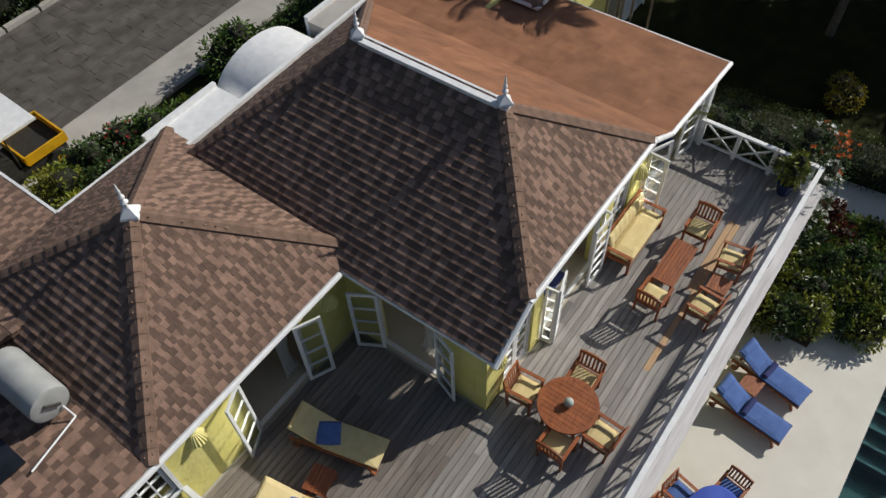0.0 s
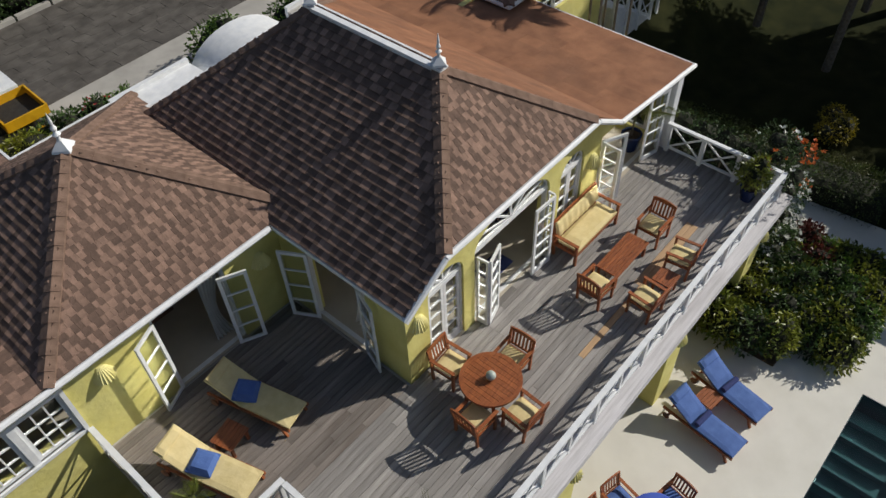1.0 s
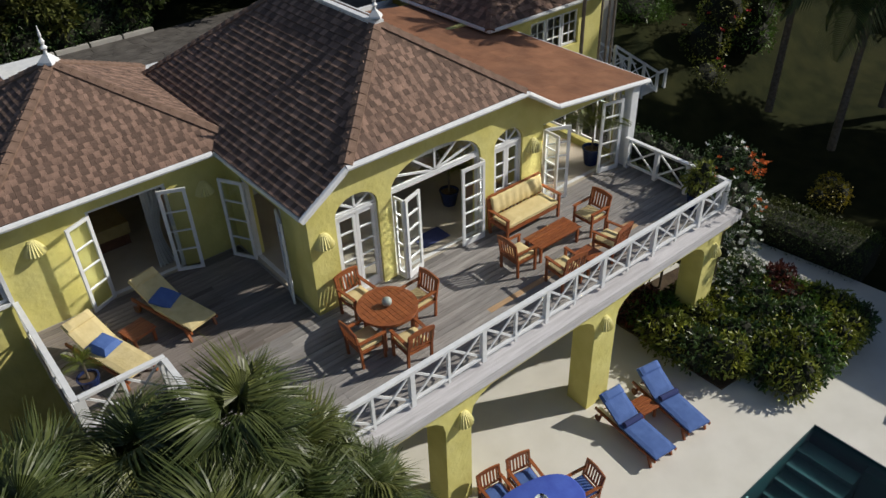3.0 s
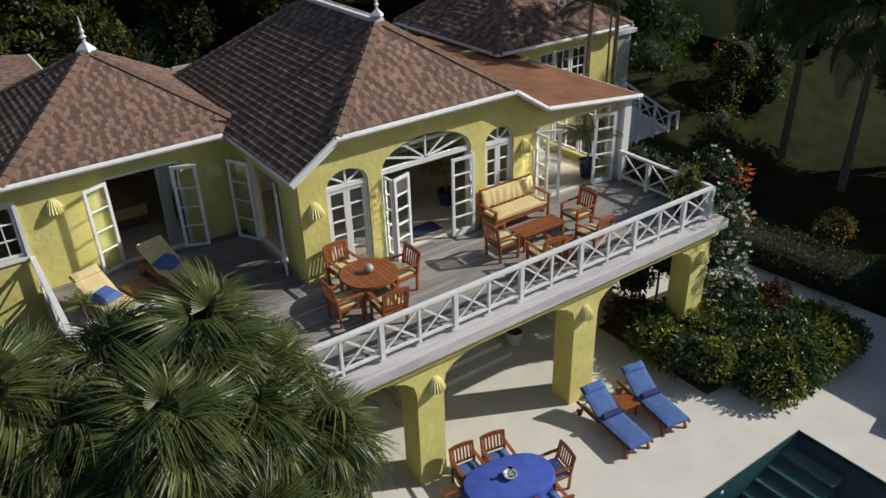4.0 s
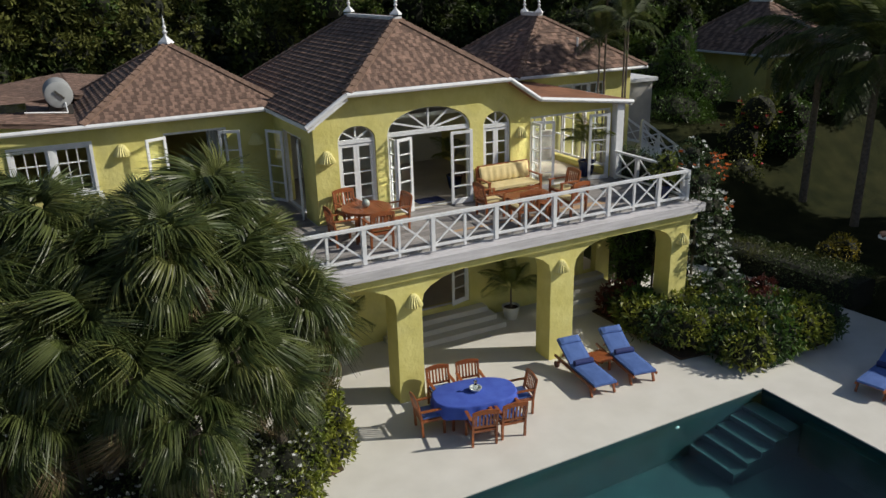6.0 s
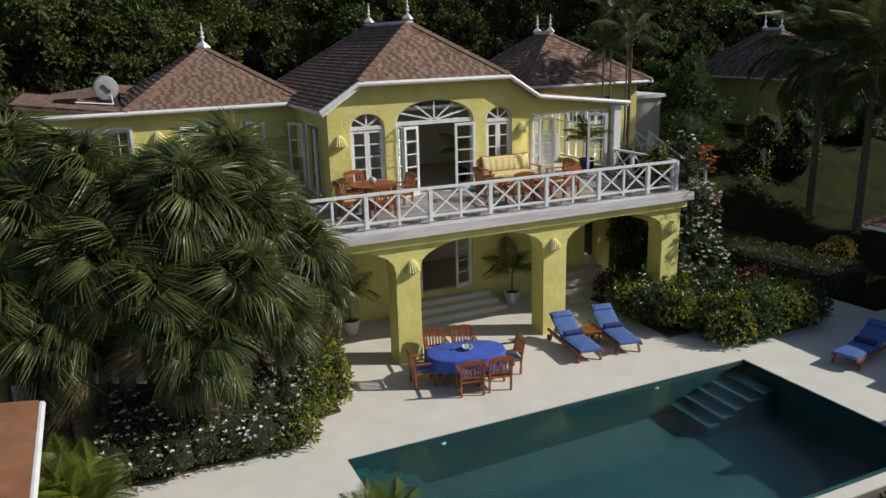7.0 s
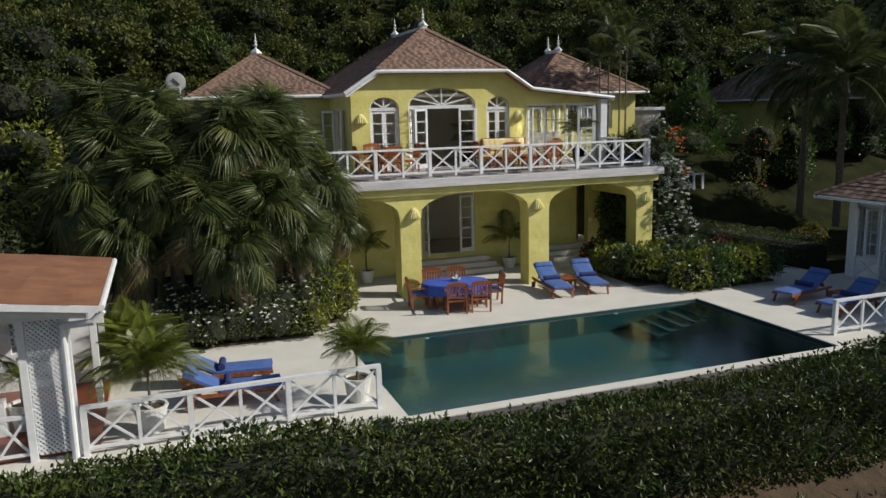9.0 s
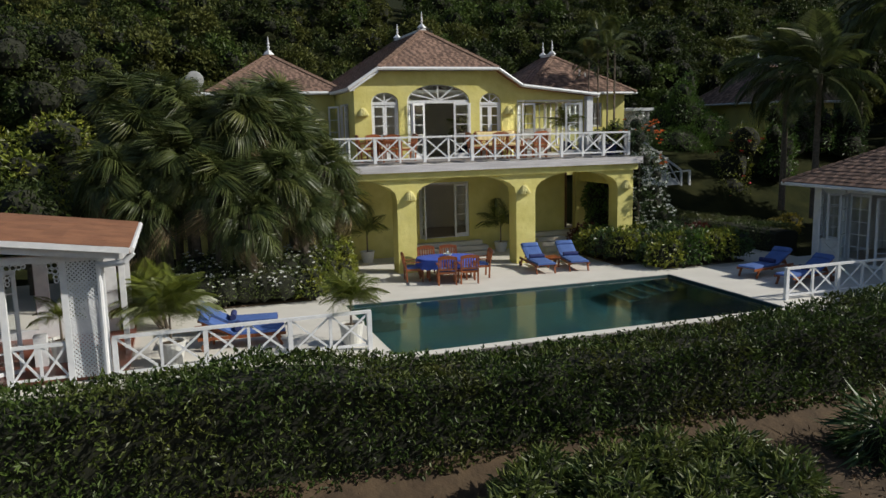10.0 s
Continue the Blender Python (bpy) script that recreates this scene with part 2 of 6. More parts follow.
# ---- ground ----
def ground_height(x, y):
    def ramp(a, b, t):
        t = min(1, max(0, (t - a) / (b - a)))
        return t * t * (3 - 2 * t)
    h = -2.0 * (1 - ramp(-11.5, -9.2, y))
    h -= 3.0 * (1 - ramp(-60, -14, y))
    behind = 3.55 * ramp(5.0, 11.5, y) if x > 14 else 3.55 * ramp(9.0, 11.5, y)
    h += behind
    h += 16 * ramp(24, 75, y) + 14 * ramp(60, 160, y)
    h += 6 * ramp(24, 60, -x) * ramp(-5, 20, y) + 4 * ramp(35, 80, x) * ramp(0, 20, y)
    if y > 26 or y < -14:
        h += 0.5 * noise.noise((x * 0.12, y * 0.12, 0))
    return h


gx = sorted({*np.arange(-40, 60, 2.0), *np.linspace(-600, -44, 16), *np.linspace(64, 600, 16)})
gy = sorted({*np.arange(-40, -14, 2.0), *np.arange(-14, 26, 0.8), *np.arange(26, 90, 3.0), *np.linspace(-600, -50, 12), *np.linspace(95, 700, 16)})
verts, faces = [], []
for j, y in enumerate(gy):
    for i, x in enumerate(gx):
        verts.append((x, y, ground_height(x, y) - (0.12 if y > -9.3 else 0) - (2.2 if 3.0 < x < 15.2 and -9.4 < y < -2.6 else 0)))
for j in range(len(gy) - 1):
    for i in range(len(gx) - 1):
        a = j * len(gx) + i
        faces.append((a, a + 1, a + 1 + len(gx), a + len(gx)))
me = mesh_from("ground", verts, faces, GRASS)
for p in me.polygons:
    p.use_smooth = True
    if p.center.y < -9:
        p.material_index = 1
me.materials.append(SOIL)
tagged(new("ground", me), "dark rough lawn rising into a wooded hillside", "ground", kind="structure")

# paved terrace with the pool cut out of it
terrace = tagged(part("pavement", plate([(-6, -8.45), (3.3, -8.45), (3.3, -8.95), (14.75, -8.95), (14.75, -8.45), (24, -8.45), (24, -2.7), (20.45, -2.7), (20.25, -0.5), (19.95, 2.2), (19.3, 3.8), (4.0, 3.8), (-6, 3.8)],
    [[(3.68, -8.66), (14.4, -8.66), (14.4, -3.47), (3.68, -3.47)]], flat(-0.3), 0.3), PATIO), "cream coral-stone pool terrace paving", "pavement", kind="structure")
pool = thing("swimming_pool", "rectangular dark teal swimming pool set in a cream terrace", "pool", (9.04, -6.07, 0))
bm = bmesh.new()
box(-5.36, 5.36, -2.59, 2.6, -2.2, -2.0, bm)
part("pool_floor", bm, POOL_TILE, pool)
for nm, b in (("pool_wall", (-5.5, -5.36, -2.6, 2.6)), ("pool_wall", (5.36, 5.5, -2.6, 2.6)), ("pool_wall", (-5.5, 5.5, 2.6, 2.74)), ("pool_wall", (-5.5, 5.5, -2.73, -2.59))):
    part(nm, box(*b, -2.2, -0.31), POOL_TILE, pool)
for k in range(5):
    part("pool_step", box(5.1 - 0.42 * (k + 1), 5.1 - 0.42 * k, 1.25, 2.58, -2.0, -0.5 - 0.25 * k), POOL_TILE, pool)
for k in range(4):
    part("pool_step", box(-5.3 + 0.36 * k, -5.3 + 0.36 * (k + 1), 1.55, 2.58, -2.0, -0.5 - 0.28 * k), POOL_TILE, pool)
part("pool_rim", box(-5.35, 5.35, -2.585, -2.33, -2.0, -0.24), POOL_RIM, pool, "pale tiled rim under the water")
part("pool_rim", box(5.12, 5.35, -2.32, 1.24, -2.0, -0.30), POOL_RIM, pool, "pale tiled rim under the water")
water = part("water", box(-5.43, 5.43, -2.66, 2.67, -2.1, -0.07), WATER, pool, "still dark green-blue pool water")
water.visible_shadow = False
for b in ((-5.358, -5.34, -2.588, 2.598), (5.34, 5.358, -2.588, 2.598), (-5.34, 5.34, 2.58, 2.598), (-5.34, 5.34, -2.588, -2.57)):
    part("waterline_tile", box(*b, -0.4, -0.025), POOL_TILE, pool)
for x in (-3.2, 2.55):
    part("pool_light", lathe([(0.06, 0), (0.06, 0.02), (0.04, 0.03)], 14), WHITE, pool, "round white underwater light").matrix_basis = pose(x, 2.58, -0.34, 90, 0, 0)
part("overflow_wall", box(-5.6, 5.7, -3.1, -2.89, -2.4, -0.02), STONE, pool)

# ---- the villa ----
house = thing("house", "yellow stucco two-storey villa with brown shingle hip roofs", "house")
ARCH_L, ARCH_C, ARCH_R = (6.44, 7.48, 5.82, 0.38), (7.82, 10.32, 5.87, 0.62), (10.74, 11.64, 5.78, 0.38)
upper = [(5.8, 3.4), (15.55, 3.4), (15.55, 6.02), (12.45, 6.40), (11.45, 6.99), (6.75, 6.97), (5.8, 6.33)]
holes = [arch(a, b, DECK_Z, s, r) for a, b, s, r in (ARCH_L, ARCH_C, ARCH_R)] + [rect(12.32, 15.3, DECK_Z, 5.88)]
part("wall", plate(upper, holes, front(FRONT_Y), 0.28), STUCCO, house, "yellow rough stucco front wall with arched openings")
# side wall to the small court, wing wall, backs
part("wall", plate([(3.995, 3.4), (12.2, 3.4), (12.2, 6.33), (3.995, 6.33)], [rect(4.75, 6.5, DECK_Z, 5.85)], side(5.8), 0.25), STUCCO, house)
part("wall", plate([(-1.8, 0), (5.8, 0), (5.8, 6.3), (-1.8, 6.3)], [rect(2.75, 4.45, DECK_Z, 5.92), rect(-0.95, 0.88, 4.62, 5.85)], front(7.25), 0.25), STUCCO, house)
part("wall", box(6.06, 12.19, 11.75, 11.95, 0, 6.1), STUCCO, house)
part("wall", box(-1.2, 3.0, 12.61, 17.8, 0, 6.4), STUCCO, house)
part("wall", box(15.3, 15.55, 4.0, 11.0, 3.4, 3.9), STUCCO, house)
part("wall", box(12.2, 12.45, 4.0, 12.0, 3.4, 6.4), STUCCO, house)
part("wall", box(-2.0, -1.8, 7.25, 12.6, 0, 6.3), STUCCO, house)
part("wall", box(-1.8, 5.8, 12.4, 12.6, 0, 6.3), STUCCO, house)
for b in ((6.44, 7.48, 3.69, 4.01), (7.82, 10.32, 3.69, 4.01), (10.74, 11.64, 3.69, 4.01), (12.32, 15.3, 3.69, 4.01), (2.75, 4.45, 7.23, 7.52), (5.78, 6.07, 4.75, 6.5)):
    part("threshold", box(*b, 3.70, 3.737), ROOM_FLOOR, house)
# floors and ceilings inside
part("room_floor", box(6.05, 15.5, 4.0, 12.0, 3.45, 3.72), ROOM_FLOOR, house)
part("room_floor", box(-1.8, 5.79, 7.5, 12.4, 3.45, 3.72), ROOM_FLOOR, house)
part("room_ceiling", box(6.06, 12.19, 4.0, 11.99, 6.2, 6.3), DARK_ROOM, house)
part("room_ceiling", box(-1.79, 5.79, 7.51, 12.39, 6.1, 6.2), DARK_ROOM, house)
part("room_wall", box(6.06, 12.19, 9.0, 9.1, 3.72, 6.2), DARK_ROOM, house)
# lower storey: back wall of the arcade with the garden door
part("wall", plate([(4.0, 0), (15.5, 0), (15.5, 3.4), (4.0, 3.4)], [rect(8.2, 10.25, 0.62, 2.78), rect(14.45, 14.95, 0.62, 3.0)], front(3.75), 0.25), STUCCO, house)
part("room_wall", box(4, 15.5, 7.0, 7.1, 0, 3.4), DARK_ROOM, house)
part("room_floor", box(4, 15.5, 4.0, 7.0, 0.4, 0.6), ROOM_FLOOR, house)
# arcade carrying the deck
def soffit(x0, x1, spring, top, n=12):
    c, r = (x0 + x1) / 2, (x1 - x0) / 2
    return [(x0, spring)] + [(c - r * math.cos(math.pi * i / n), spring + (top - spring) * math.sin(math.pi * i / n) ** 0.8) for i in range(1, n)] + [(x1, spring)]
outline = [(2.2, 0.0), (2.9, 0.0)] + soffit(2.9, 6.38, 2.5, 3.2) + [(6.38, 0.0), (7.04, 0.0)] + soffit(7.04, 10.74, 2.5, 3.2) + [(10.74, 0.0), (11.48, 0.0)] + soffit(11.48, 14.85, 2.5, 3.2) + [(14.85, 0.0), (15.5, 0.0), (15.5, 3.42), (2.2, 3.42)]
part("arcade", plate(outline, [], front(0.38), 0.62), STUCCO, house, "yellow stucco arcade with three wide arches")
part("wall", box(15.1, 15.5, 1.0, 3.75, 2.6, 3.42), STUCCO, house)
part("cornice", box(2.1, 15.62, 0.26, 0.38, 3.2, 3.42), STUCCO, house)
part("deck_edge", box(2.0, 15.75, 0.12, 0.62, 3.425, 3.66), EDGE_WOOD, house, "weathered grey timber edge of the deck")
part("deck_slab", plate([(0.9, 3.65), (2.5, 3.65), (2.5, 0.63), (15.5, 0.63), (15.5, 3.7), (5.79, 3.7), (5.79, 7.24), (0.9, 7.24)], [], flat(3.43), 0.26), CONCRETE, house)


def roof_plane(name, pts, mat, normal_up=True):
    bm = bmesh.new()
    vs = [bm.verts.new(p) for p in pts]
    f = bm.faces.new(vs)
    bmesh.ops.recalc_face_normals(bm, faces=[f])
    n = Vector(f.normal)
    if n.z < 0:
        n = -n
    low = [bm.verts.new(Vector(p) - Vector((0, 0, 0.12))) for p in pts]
    bm.faces.new(low[::-1])
    for i in range(len(pts)):
        j = (i + 1) % len(pts)
        bm.faces.new((vs[i], vs[j], low[j], low[i]))
    return part(name, bm, mat, house)


R0, R1 = (9.07, 5.58, 8.71), (9.07, 9.1, 8.71)
E_FL, E_FR = (6.65, 3.43, 7.10), (11.42, 3.43, 7.11)
MAIN_LEFT = [(5.57, 3.40, 6.385), E_FL, R0, R1, (5.57, 11.85, 6.385)]
BACK_A = [(3.25, 11.0, 6.40), (3.25, 18.0, 6.40), (0.9, 18.0, 6.72), (0.9, 10.8, 6.72)]
BACK_B = [(0.9, 10.8, 6.72), (0.9, 18.0, 6.72), (-1.45, 18.0, 6.40), (-1.45, 12.0, 6.40)]
MAIN_FRONT = [E_FL, E_FR, R0]
MAIN_RIGHT = [R0, E_FR, (12.42, 3.43, 6.47), (12.42, 11.9, 6.47), R1]
MAIN_BACK = [R1, (12.42, 11.9, 6.47), (5.9, 11.85, 6.41)]
LOW_RIGHT = [(12.42, 3.40, 6.47), (15.75, 3.40, 6.10), (15.75, 12.0, 6.10), (12.42, 12.0, 6.47)]
APEX = (3.57, 9.9, 8.12)
WING_FRONT = [(0.75, 7.0, 6.39), (5.6, 7.0, 6.39), (6.3, 7.0, 6.39), APEX]
WING_RIGHT = [(6.3, 7.0, 6.39), (6.3, 12.8, 6.39), APEX]
WING_BACK = [(6.3, 12.8, 6.39), (0.75, 12.8, 6.39), APEX]
WING_LEFT = [(0.75, 12.8, 6.39), (0.75, 7.0, 6.39), APEX]
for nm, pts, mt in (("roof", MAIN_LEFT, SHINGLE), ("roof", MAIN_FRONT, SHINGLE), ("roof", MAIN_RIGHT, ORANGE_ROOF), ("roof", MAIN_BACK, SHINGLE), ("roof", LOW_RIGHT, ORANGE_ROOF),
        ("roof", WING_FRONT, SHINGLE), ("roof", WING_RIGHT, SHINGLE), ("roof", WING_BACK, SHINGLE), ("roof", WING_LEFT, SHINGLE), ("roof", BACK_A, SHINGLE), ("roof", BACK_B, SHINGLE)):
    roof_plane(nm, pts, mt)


# ---- shingles, ridge caps and gutters ----
def tile_mesh(w, d, lift, mat):
    """One shingle: lower edge proud by lift, upper edge let in."""
    v = [(0, 0, 0), (w, 0, 0), (w, d, 0), (0, d, 0), (0.004, 0, lift), (w - 0.004, 0, lift), (w, d, 0.008), (0, d, 0.008)]
    return v, [(4, 5, 6, 7), (0, 1, 5, 4), (1, 2, 6, 5), (3, 0, 4, 7)]


def shingle_rows(roof, pts, exposure, widths, lift, mat, singles=False, seed=1, even=False):
    rng = random.Random(seed)
    P = [Vector(p) for p in pts]
    n = Vector((0, 0, 0))
    for a, c in zip(P, P[1:] + P[:1]):
        n += a.cross(c)
    n.normalize()
    if n.z < 0:
        n = -n
    u = Vector((0, 0, 1)).cross(n).normalized()
    v = n.cross(u)
    o = P[0]
    uv = [((p - o).dot(u), (p - o).dot(v)) for p in P]
    lo, hi = min(b for a, b in uv), max(b for a, b in uv)
    V, Fc, tone = [], [], []
    pale_one = SHINGLE_ONE_PALE if mat is SHINGLE_ONE else mat
    pale = False
    meshes = {}
    made = 0
    row = 0
    b = lo
    while b < hi - 0.04:
        mid = b + exposure * (0.45 if exposure < 0.3 else 0.95)
        cuts = []
        for (a0, b0), (a1, b1) in zip(uv, uv[1:] + uv[:1]):
            if (b0 - mid) * (b1 - mid) < 0:
                cuts.append(a0 + (a1 - a0) * (mid - b0) / (b1 - b0))
        if len(cuts) >= 2:
            s, e = min(cuts), max(cuts)
            x = s - rng.random() * 0.05
            while x < e - 0.03:
                pale = not pale if rng.random() < 0.85 else pale
                w = rng.choice(widths) * (0.85 if pale else 1.0)
                w_cut = min(w, e - x + 0.03)
                hh = lift * (rng.choice((0.95, 1.0, 1.05)) if even else rng.choice((0.55, 0.7, 1.0, 1.15)))
                m = Matrix((( *u[:],), (*v[:],), (*n[:],))).transposed().to_4x4()
                m.translation = o + u * x + v * b + n * 0.004
                if singles and w_cut == w and made < 300:
                    made += 1
                    key = (w, hh, pale)
                    if key not in meshes:
                        meshes[key] = mesh_from("shingle", *tile_mesh(w, exposure + 0.02, hh, mat), pale_one if pale else mat)
                    ob = new("shingle", meshes[key])
                    ob.parent = roof
                    ob.matrix_basis = m
                else:
                    tv, tf = tile_mesh(w_cut, exposure + 0.02, hh, mat)
                    k = len(V)
                    V += [m @ Vector(q) for q in tv]
                    Fc += [tuple(i + k for i in f) for f in tf]
                    tone += [int(pale)] * len(tf)
                x += w
        b += exposure
        row += 1
    if V:
        main = SHINGLE if mat is SHINGLE_ONE else mat
        me = mesh_from("shingles", V, Fc, main)
        me.materials.append(SHINGLE_PALE if main is SHINGLE else main)
        me.polygons.foreach_set("material_index", np.array(tone, dtype=np.int32))
        tagged(part("shingles", me, None, roof), kind="stuff")


def slope_normal(pts):
    n = (Vector(pts[1]) - Vector(pts[0])).cross(Vector(pts[2]) - Vector(pts[0])).normalized()
    return n if n.z > 0 else -n


def ridge_caps(p, q, left=None, right=None, parent=None):
    """Overlapping cap shingles from the eave p up to q, folded over the two slopes."""
    p, q = Vector(p), Vector(q)
    d = q - p
    n = max(1, int(d.length / 0.26))
    dn = d.normalized()
    na, nb = (slope_normal(left), slope_normal(right)) if left else (Vector((0, 0, 1)) + 0.45 * dn.cross(Vector((0, 0, 1))), Vector((0, 0, 1)) - 0.45 * dn.cross(Vector((0, 0, 1))))
    if dn.cross(na + nb).dot(na - nb) > 0:
        na, nb = nb, na
    s = dn.cross(na + nb).normalized()
    up = s.cross(dn)
    wing = []
    for nn, sg in ((na, -1), (nb, 1)):
        f = nn.cross(dn).normalized()
        f = f if f.dot(s) * sg > 0 else -f
        wing.append((f.dot(s) * 0.16, f.dot(up) * 0.16))
    (xa, za), (xb, zb) = wing
    h0, h1 = 0.060, 0.050
    V = [(xa, 0, za + h0), (0, 0, h0 + 0.008), (xb, 0, zb + h0), (xa, 0.3, za + h1), (0, 0.3, h1), (xb, 0.3, zb + h1),
         (xa, 0, za), (xb, 0, zb), (xa, 0.3, za), (xb, 0.3, zb)]
    cap = mesh_from("ridge_cap", V, [(0, 1, 4, 3), (1, 2, 5, 4), (0, 6, 7, 2, 1), (0, 3, 8, 6), (2, 7, 9, 5)], RIDGE_CAP)
    m = Matrix((s, dn, up)).transposed().to_4x4()
    for i in range(n):
        c = new("ridge_cap", cap)
        c.parent = parent or house
        m.translation = p + d * i / n
        c.matrix_basis = m


roofs = [o for o in house.children if o.name.startswith("roof")]
TABS, SMALL_TABS = (0.13, 0.17, 0.21, 0.26), (0.10, 0.13, 0.16)
for k, (rf, pts) in enumerate(zip(roofs, (MAIN_LEFT, MAIN_FRONT, MAIN_RIGHT, MAIN_BACK, LOW_RIGHT, WING_FRONT, WING_RIGHT, WING_BACK, WING_LEFT, BACK_A, BACK_B))):
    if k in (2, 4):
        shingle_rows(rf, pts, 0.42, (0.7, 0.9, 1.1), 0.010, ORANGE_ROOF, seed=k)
    elif k == 5:
        shingle_rows(rf, [pts[0], pts[2], pts[3]], 0.145, SMALL_TABS, 0.013, SHINGLE_ONE, singles=True, seed=k)
    else:
        steep = k in (0, 8)
        shingle_rows(rf, pts, 0.17 if steep else 0.145, TABS if steep else SMALL_TABS, 0.033 if steep else 0.014, SHINGLE, seed=k, even=steep)
for p, q, sa, sb in (((6.65, 3.43, 7.10), R0, MAIN_LEFT[2:], MAIN_FRONT), ((11.42, 3.43, 7.11), R0, MAIN_FRONT, MAIN_RIGHT[2:]), ((5.57, 11.85, 6.385), R1, MAIN_LEFT[2:], MAIN_BACK), ((12.42, 11.9, 6.47), R1, MAIN_BACK, MAIN_RIGHT[2:]),
        ((0.75, 7.0, 6.39), APEX, WING_LEFT, WING_FRONT[1:]), ((6.3, 7.0, 6.39), APEX, WING_FRONT[1:], WING_RIGHT), ((6.3, 12.8, 6.39), APEX, WING_RIGHT, WING_BACK), ((0.75, 12.8, 6.39), APEX, WING_BACK, WING_LEFT)):
    ridge_caps(p, q, sa, sb)
part("ridge_board", beam((R0[0], R0[1] - 0.12, 8.69), (R1[0], R1[1] + 0.12, 8.69), 0.24, 0.10), WHITE, house, "white painted ridge capping")


def finial(x, y, z, parent, s=1.0):
    f = part("finial_base", lathe([(0.24 * s, 0), (0.22 * s, 0.05 * s), (0.06 * s, 0.2 * s)], 4, at=(x, y, z)), WHITE, parent)
    part("finial", lathe([(0.05 * s, 0.17 * s), (0.035 * s, 0.27 * s), (0.08 * s, 0.33 * s), (0.03 * s, 0.39 * s), (0.06 * s, 0.46 * s), (0.025 * s, 0.54 * s), (0.035 * s, 0.6 * s), (0.006 * s, 0.8 * s)], 10, at=(x, y, z)), WHITE, parent, "white turned roof finial")


finial(R0[0], R0[1], 8.78, house, 0.8)
finial(R1[0], R1[1], 8.78, house, 0.8)
finial(APEX[0], APEX[1], APEX[2] - 0.03, house, 1.0)


def gutter(p, q, r=0.065, parent=None):
    return part("gutter", tube(p, q, r, n=8), WHITE, parent or house)


for p, q in (((0.7, 6.95, 6.33), (5.5, 6.95, 6.35)), ((-1.9, 6.95, 6.33), (0.7, 6.95, 6.33)), ((5.52, 3.38, 6.33), (6.63, 3.38, 7.04)), ((6.63, 3.38, 7.04), (11.42, 3.38, 7.05)), ((11.42, 3.38, 7.05), (12.42, 3.38, 6.42)), ((12.42, 3.36, 6.42), (15.8, 3.36, 6.05))):
    gutter(p, q)
part("fascia", beam((5.56, 3.44, 6.28), (6.65, 3.44, 6.98), 0.05, 0.16), WHITE, house)
part("fascia", beam((5.56, 3.45, 6.32), (5.56, 7.0, 6.32), 0.035, 0.10), WHITE, house)
part("fascia", beam((15.78, 3.4, 6.02), (15.78, 8.1, 6.02), 0.05, 0.16), WHITE, house)
part("fascia", beam((6.3, 12.83, 6.35), (3.3, 12.83, 6.35), 0.06, 0.14), WHITE, house)
part("fascia", beam((5.6, 11.95, 6.42), (12.45, 12.0, 6.46), 0.1, 0.14), WHITE, house)
part("fascia", beam((3.28, 12.83, 6.36), (3.28, 18.0, 6.36), 0.06, 0.14), WHITE, house)
part("soffit", box(5.62, 5.8, 3.5, 7.0, 6.26, 6.29), WHITE, house)
# low roof to the side of the wing, rising away from a valley
SIDE_ROOF = [(0.75, 7.0, 6.39), (0.75, 12.8, 6.39), (-2.0, 12.8, 6.75), (-2.0, 7.0, 6.75)]
sr = roof_plane("roof", SIDE_ROOF, SHINGLE)
shingle_rows(sr, SIDE_ROOF, 0.165, TABS, 0.024, SHINGLE, seed=21)
part("wall", plate([(-1.8, 6.302), (0.2, 6.302), (-1.8, 6.6)], [], front(7.25), 0.2), STUCCO, house)

# water heater on the wing roof
heater = thing("water_heater", "white cylindrical solar water tank on the shingle roof", "water heater", (0.45, 9.5, 6.98))
rounded(part("tank", lathe([(0.30, -0.68), (0.35, -0.66), (0.36, -0.6), (0.36, 0.6), (0.35, 0.66), (0.30, 0.68)], 24), TANK, heater)).rotation_euler = (radians(90), 0, 0)
part("bracket", beam((-0.1, -0.71, 0.12), (0.12, -0.71, -0.1), 0.03, 0.05), STONE, heater)
part("pipe", tube((0.12, -0.70, -0.2), (0.14, -0.85, -0.46), 0.018), WHITE, heater)
part("pipe", tube((0.14, -0.85, -0.46), (-0.9, -1.15, -0.33), 0.018), WHITE, heater)
SOLAR = material("solar_glass", (0.01, 0.012, 0.016), (0.02, 0.022, 0.03), 3, 0.12, 0.0)
part("solar_panel", beam((-1.35, -0.9, -0.36), (-1.35, 0.9, -0.36), 1.0, 0.06), SOLAR, heater, "black glazed solar collector")
for sy in (-0.45, 0.45):
    part("cradle", box(-0.3, 0.3, sy - 0.05, sy + 0.05, -0.56, -0.3), STONE, heater)

# back porch: barrel vault and flat parapet roofs
rounded(part("porch_vault", plate([(8.25, 5.2), (11.35, 5.2)] + [(9.8 + 1.55 * math.cos(math.pi * i / 20), 5.2 + 1.05 * math.sin(math.pi * i / 20)) for i in range(21)], [], front(12.3), 1.35), WHITE, house, "white rendered barrel vault over the back porch"))
part("flat_roof", box(5.95, 8.2, 12.05, 13.3, 5.6, 6.0), WHITE, house)
part("parapet", box(5.95, 8.2, 13.3, 13.42, 5.4, 6.12), WHITE, house)
part("flat_roof", box(11.4, 15.0, 12.05, 13.2, 5.5, 5.95), CONCRETE, house)
part("parapet", box(11.4, 15.0, 13.2, 13.32, 5.3, 6.07), WHITE, house)
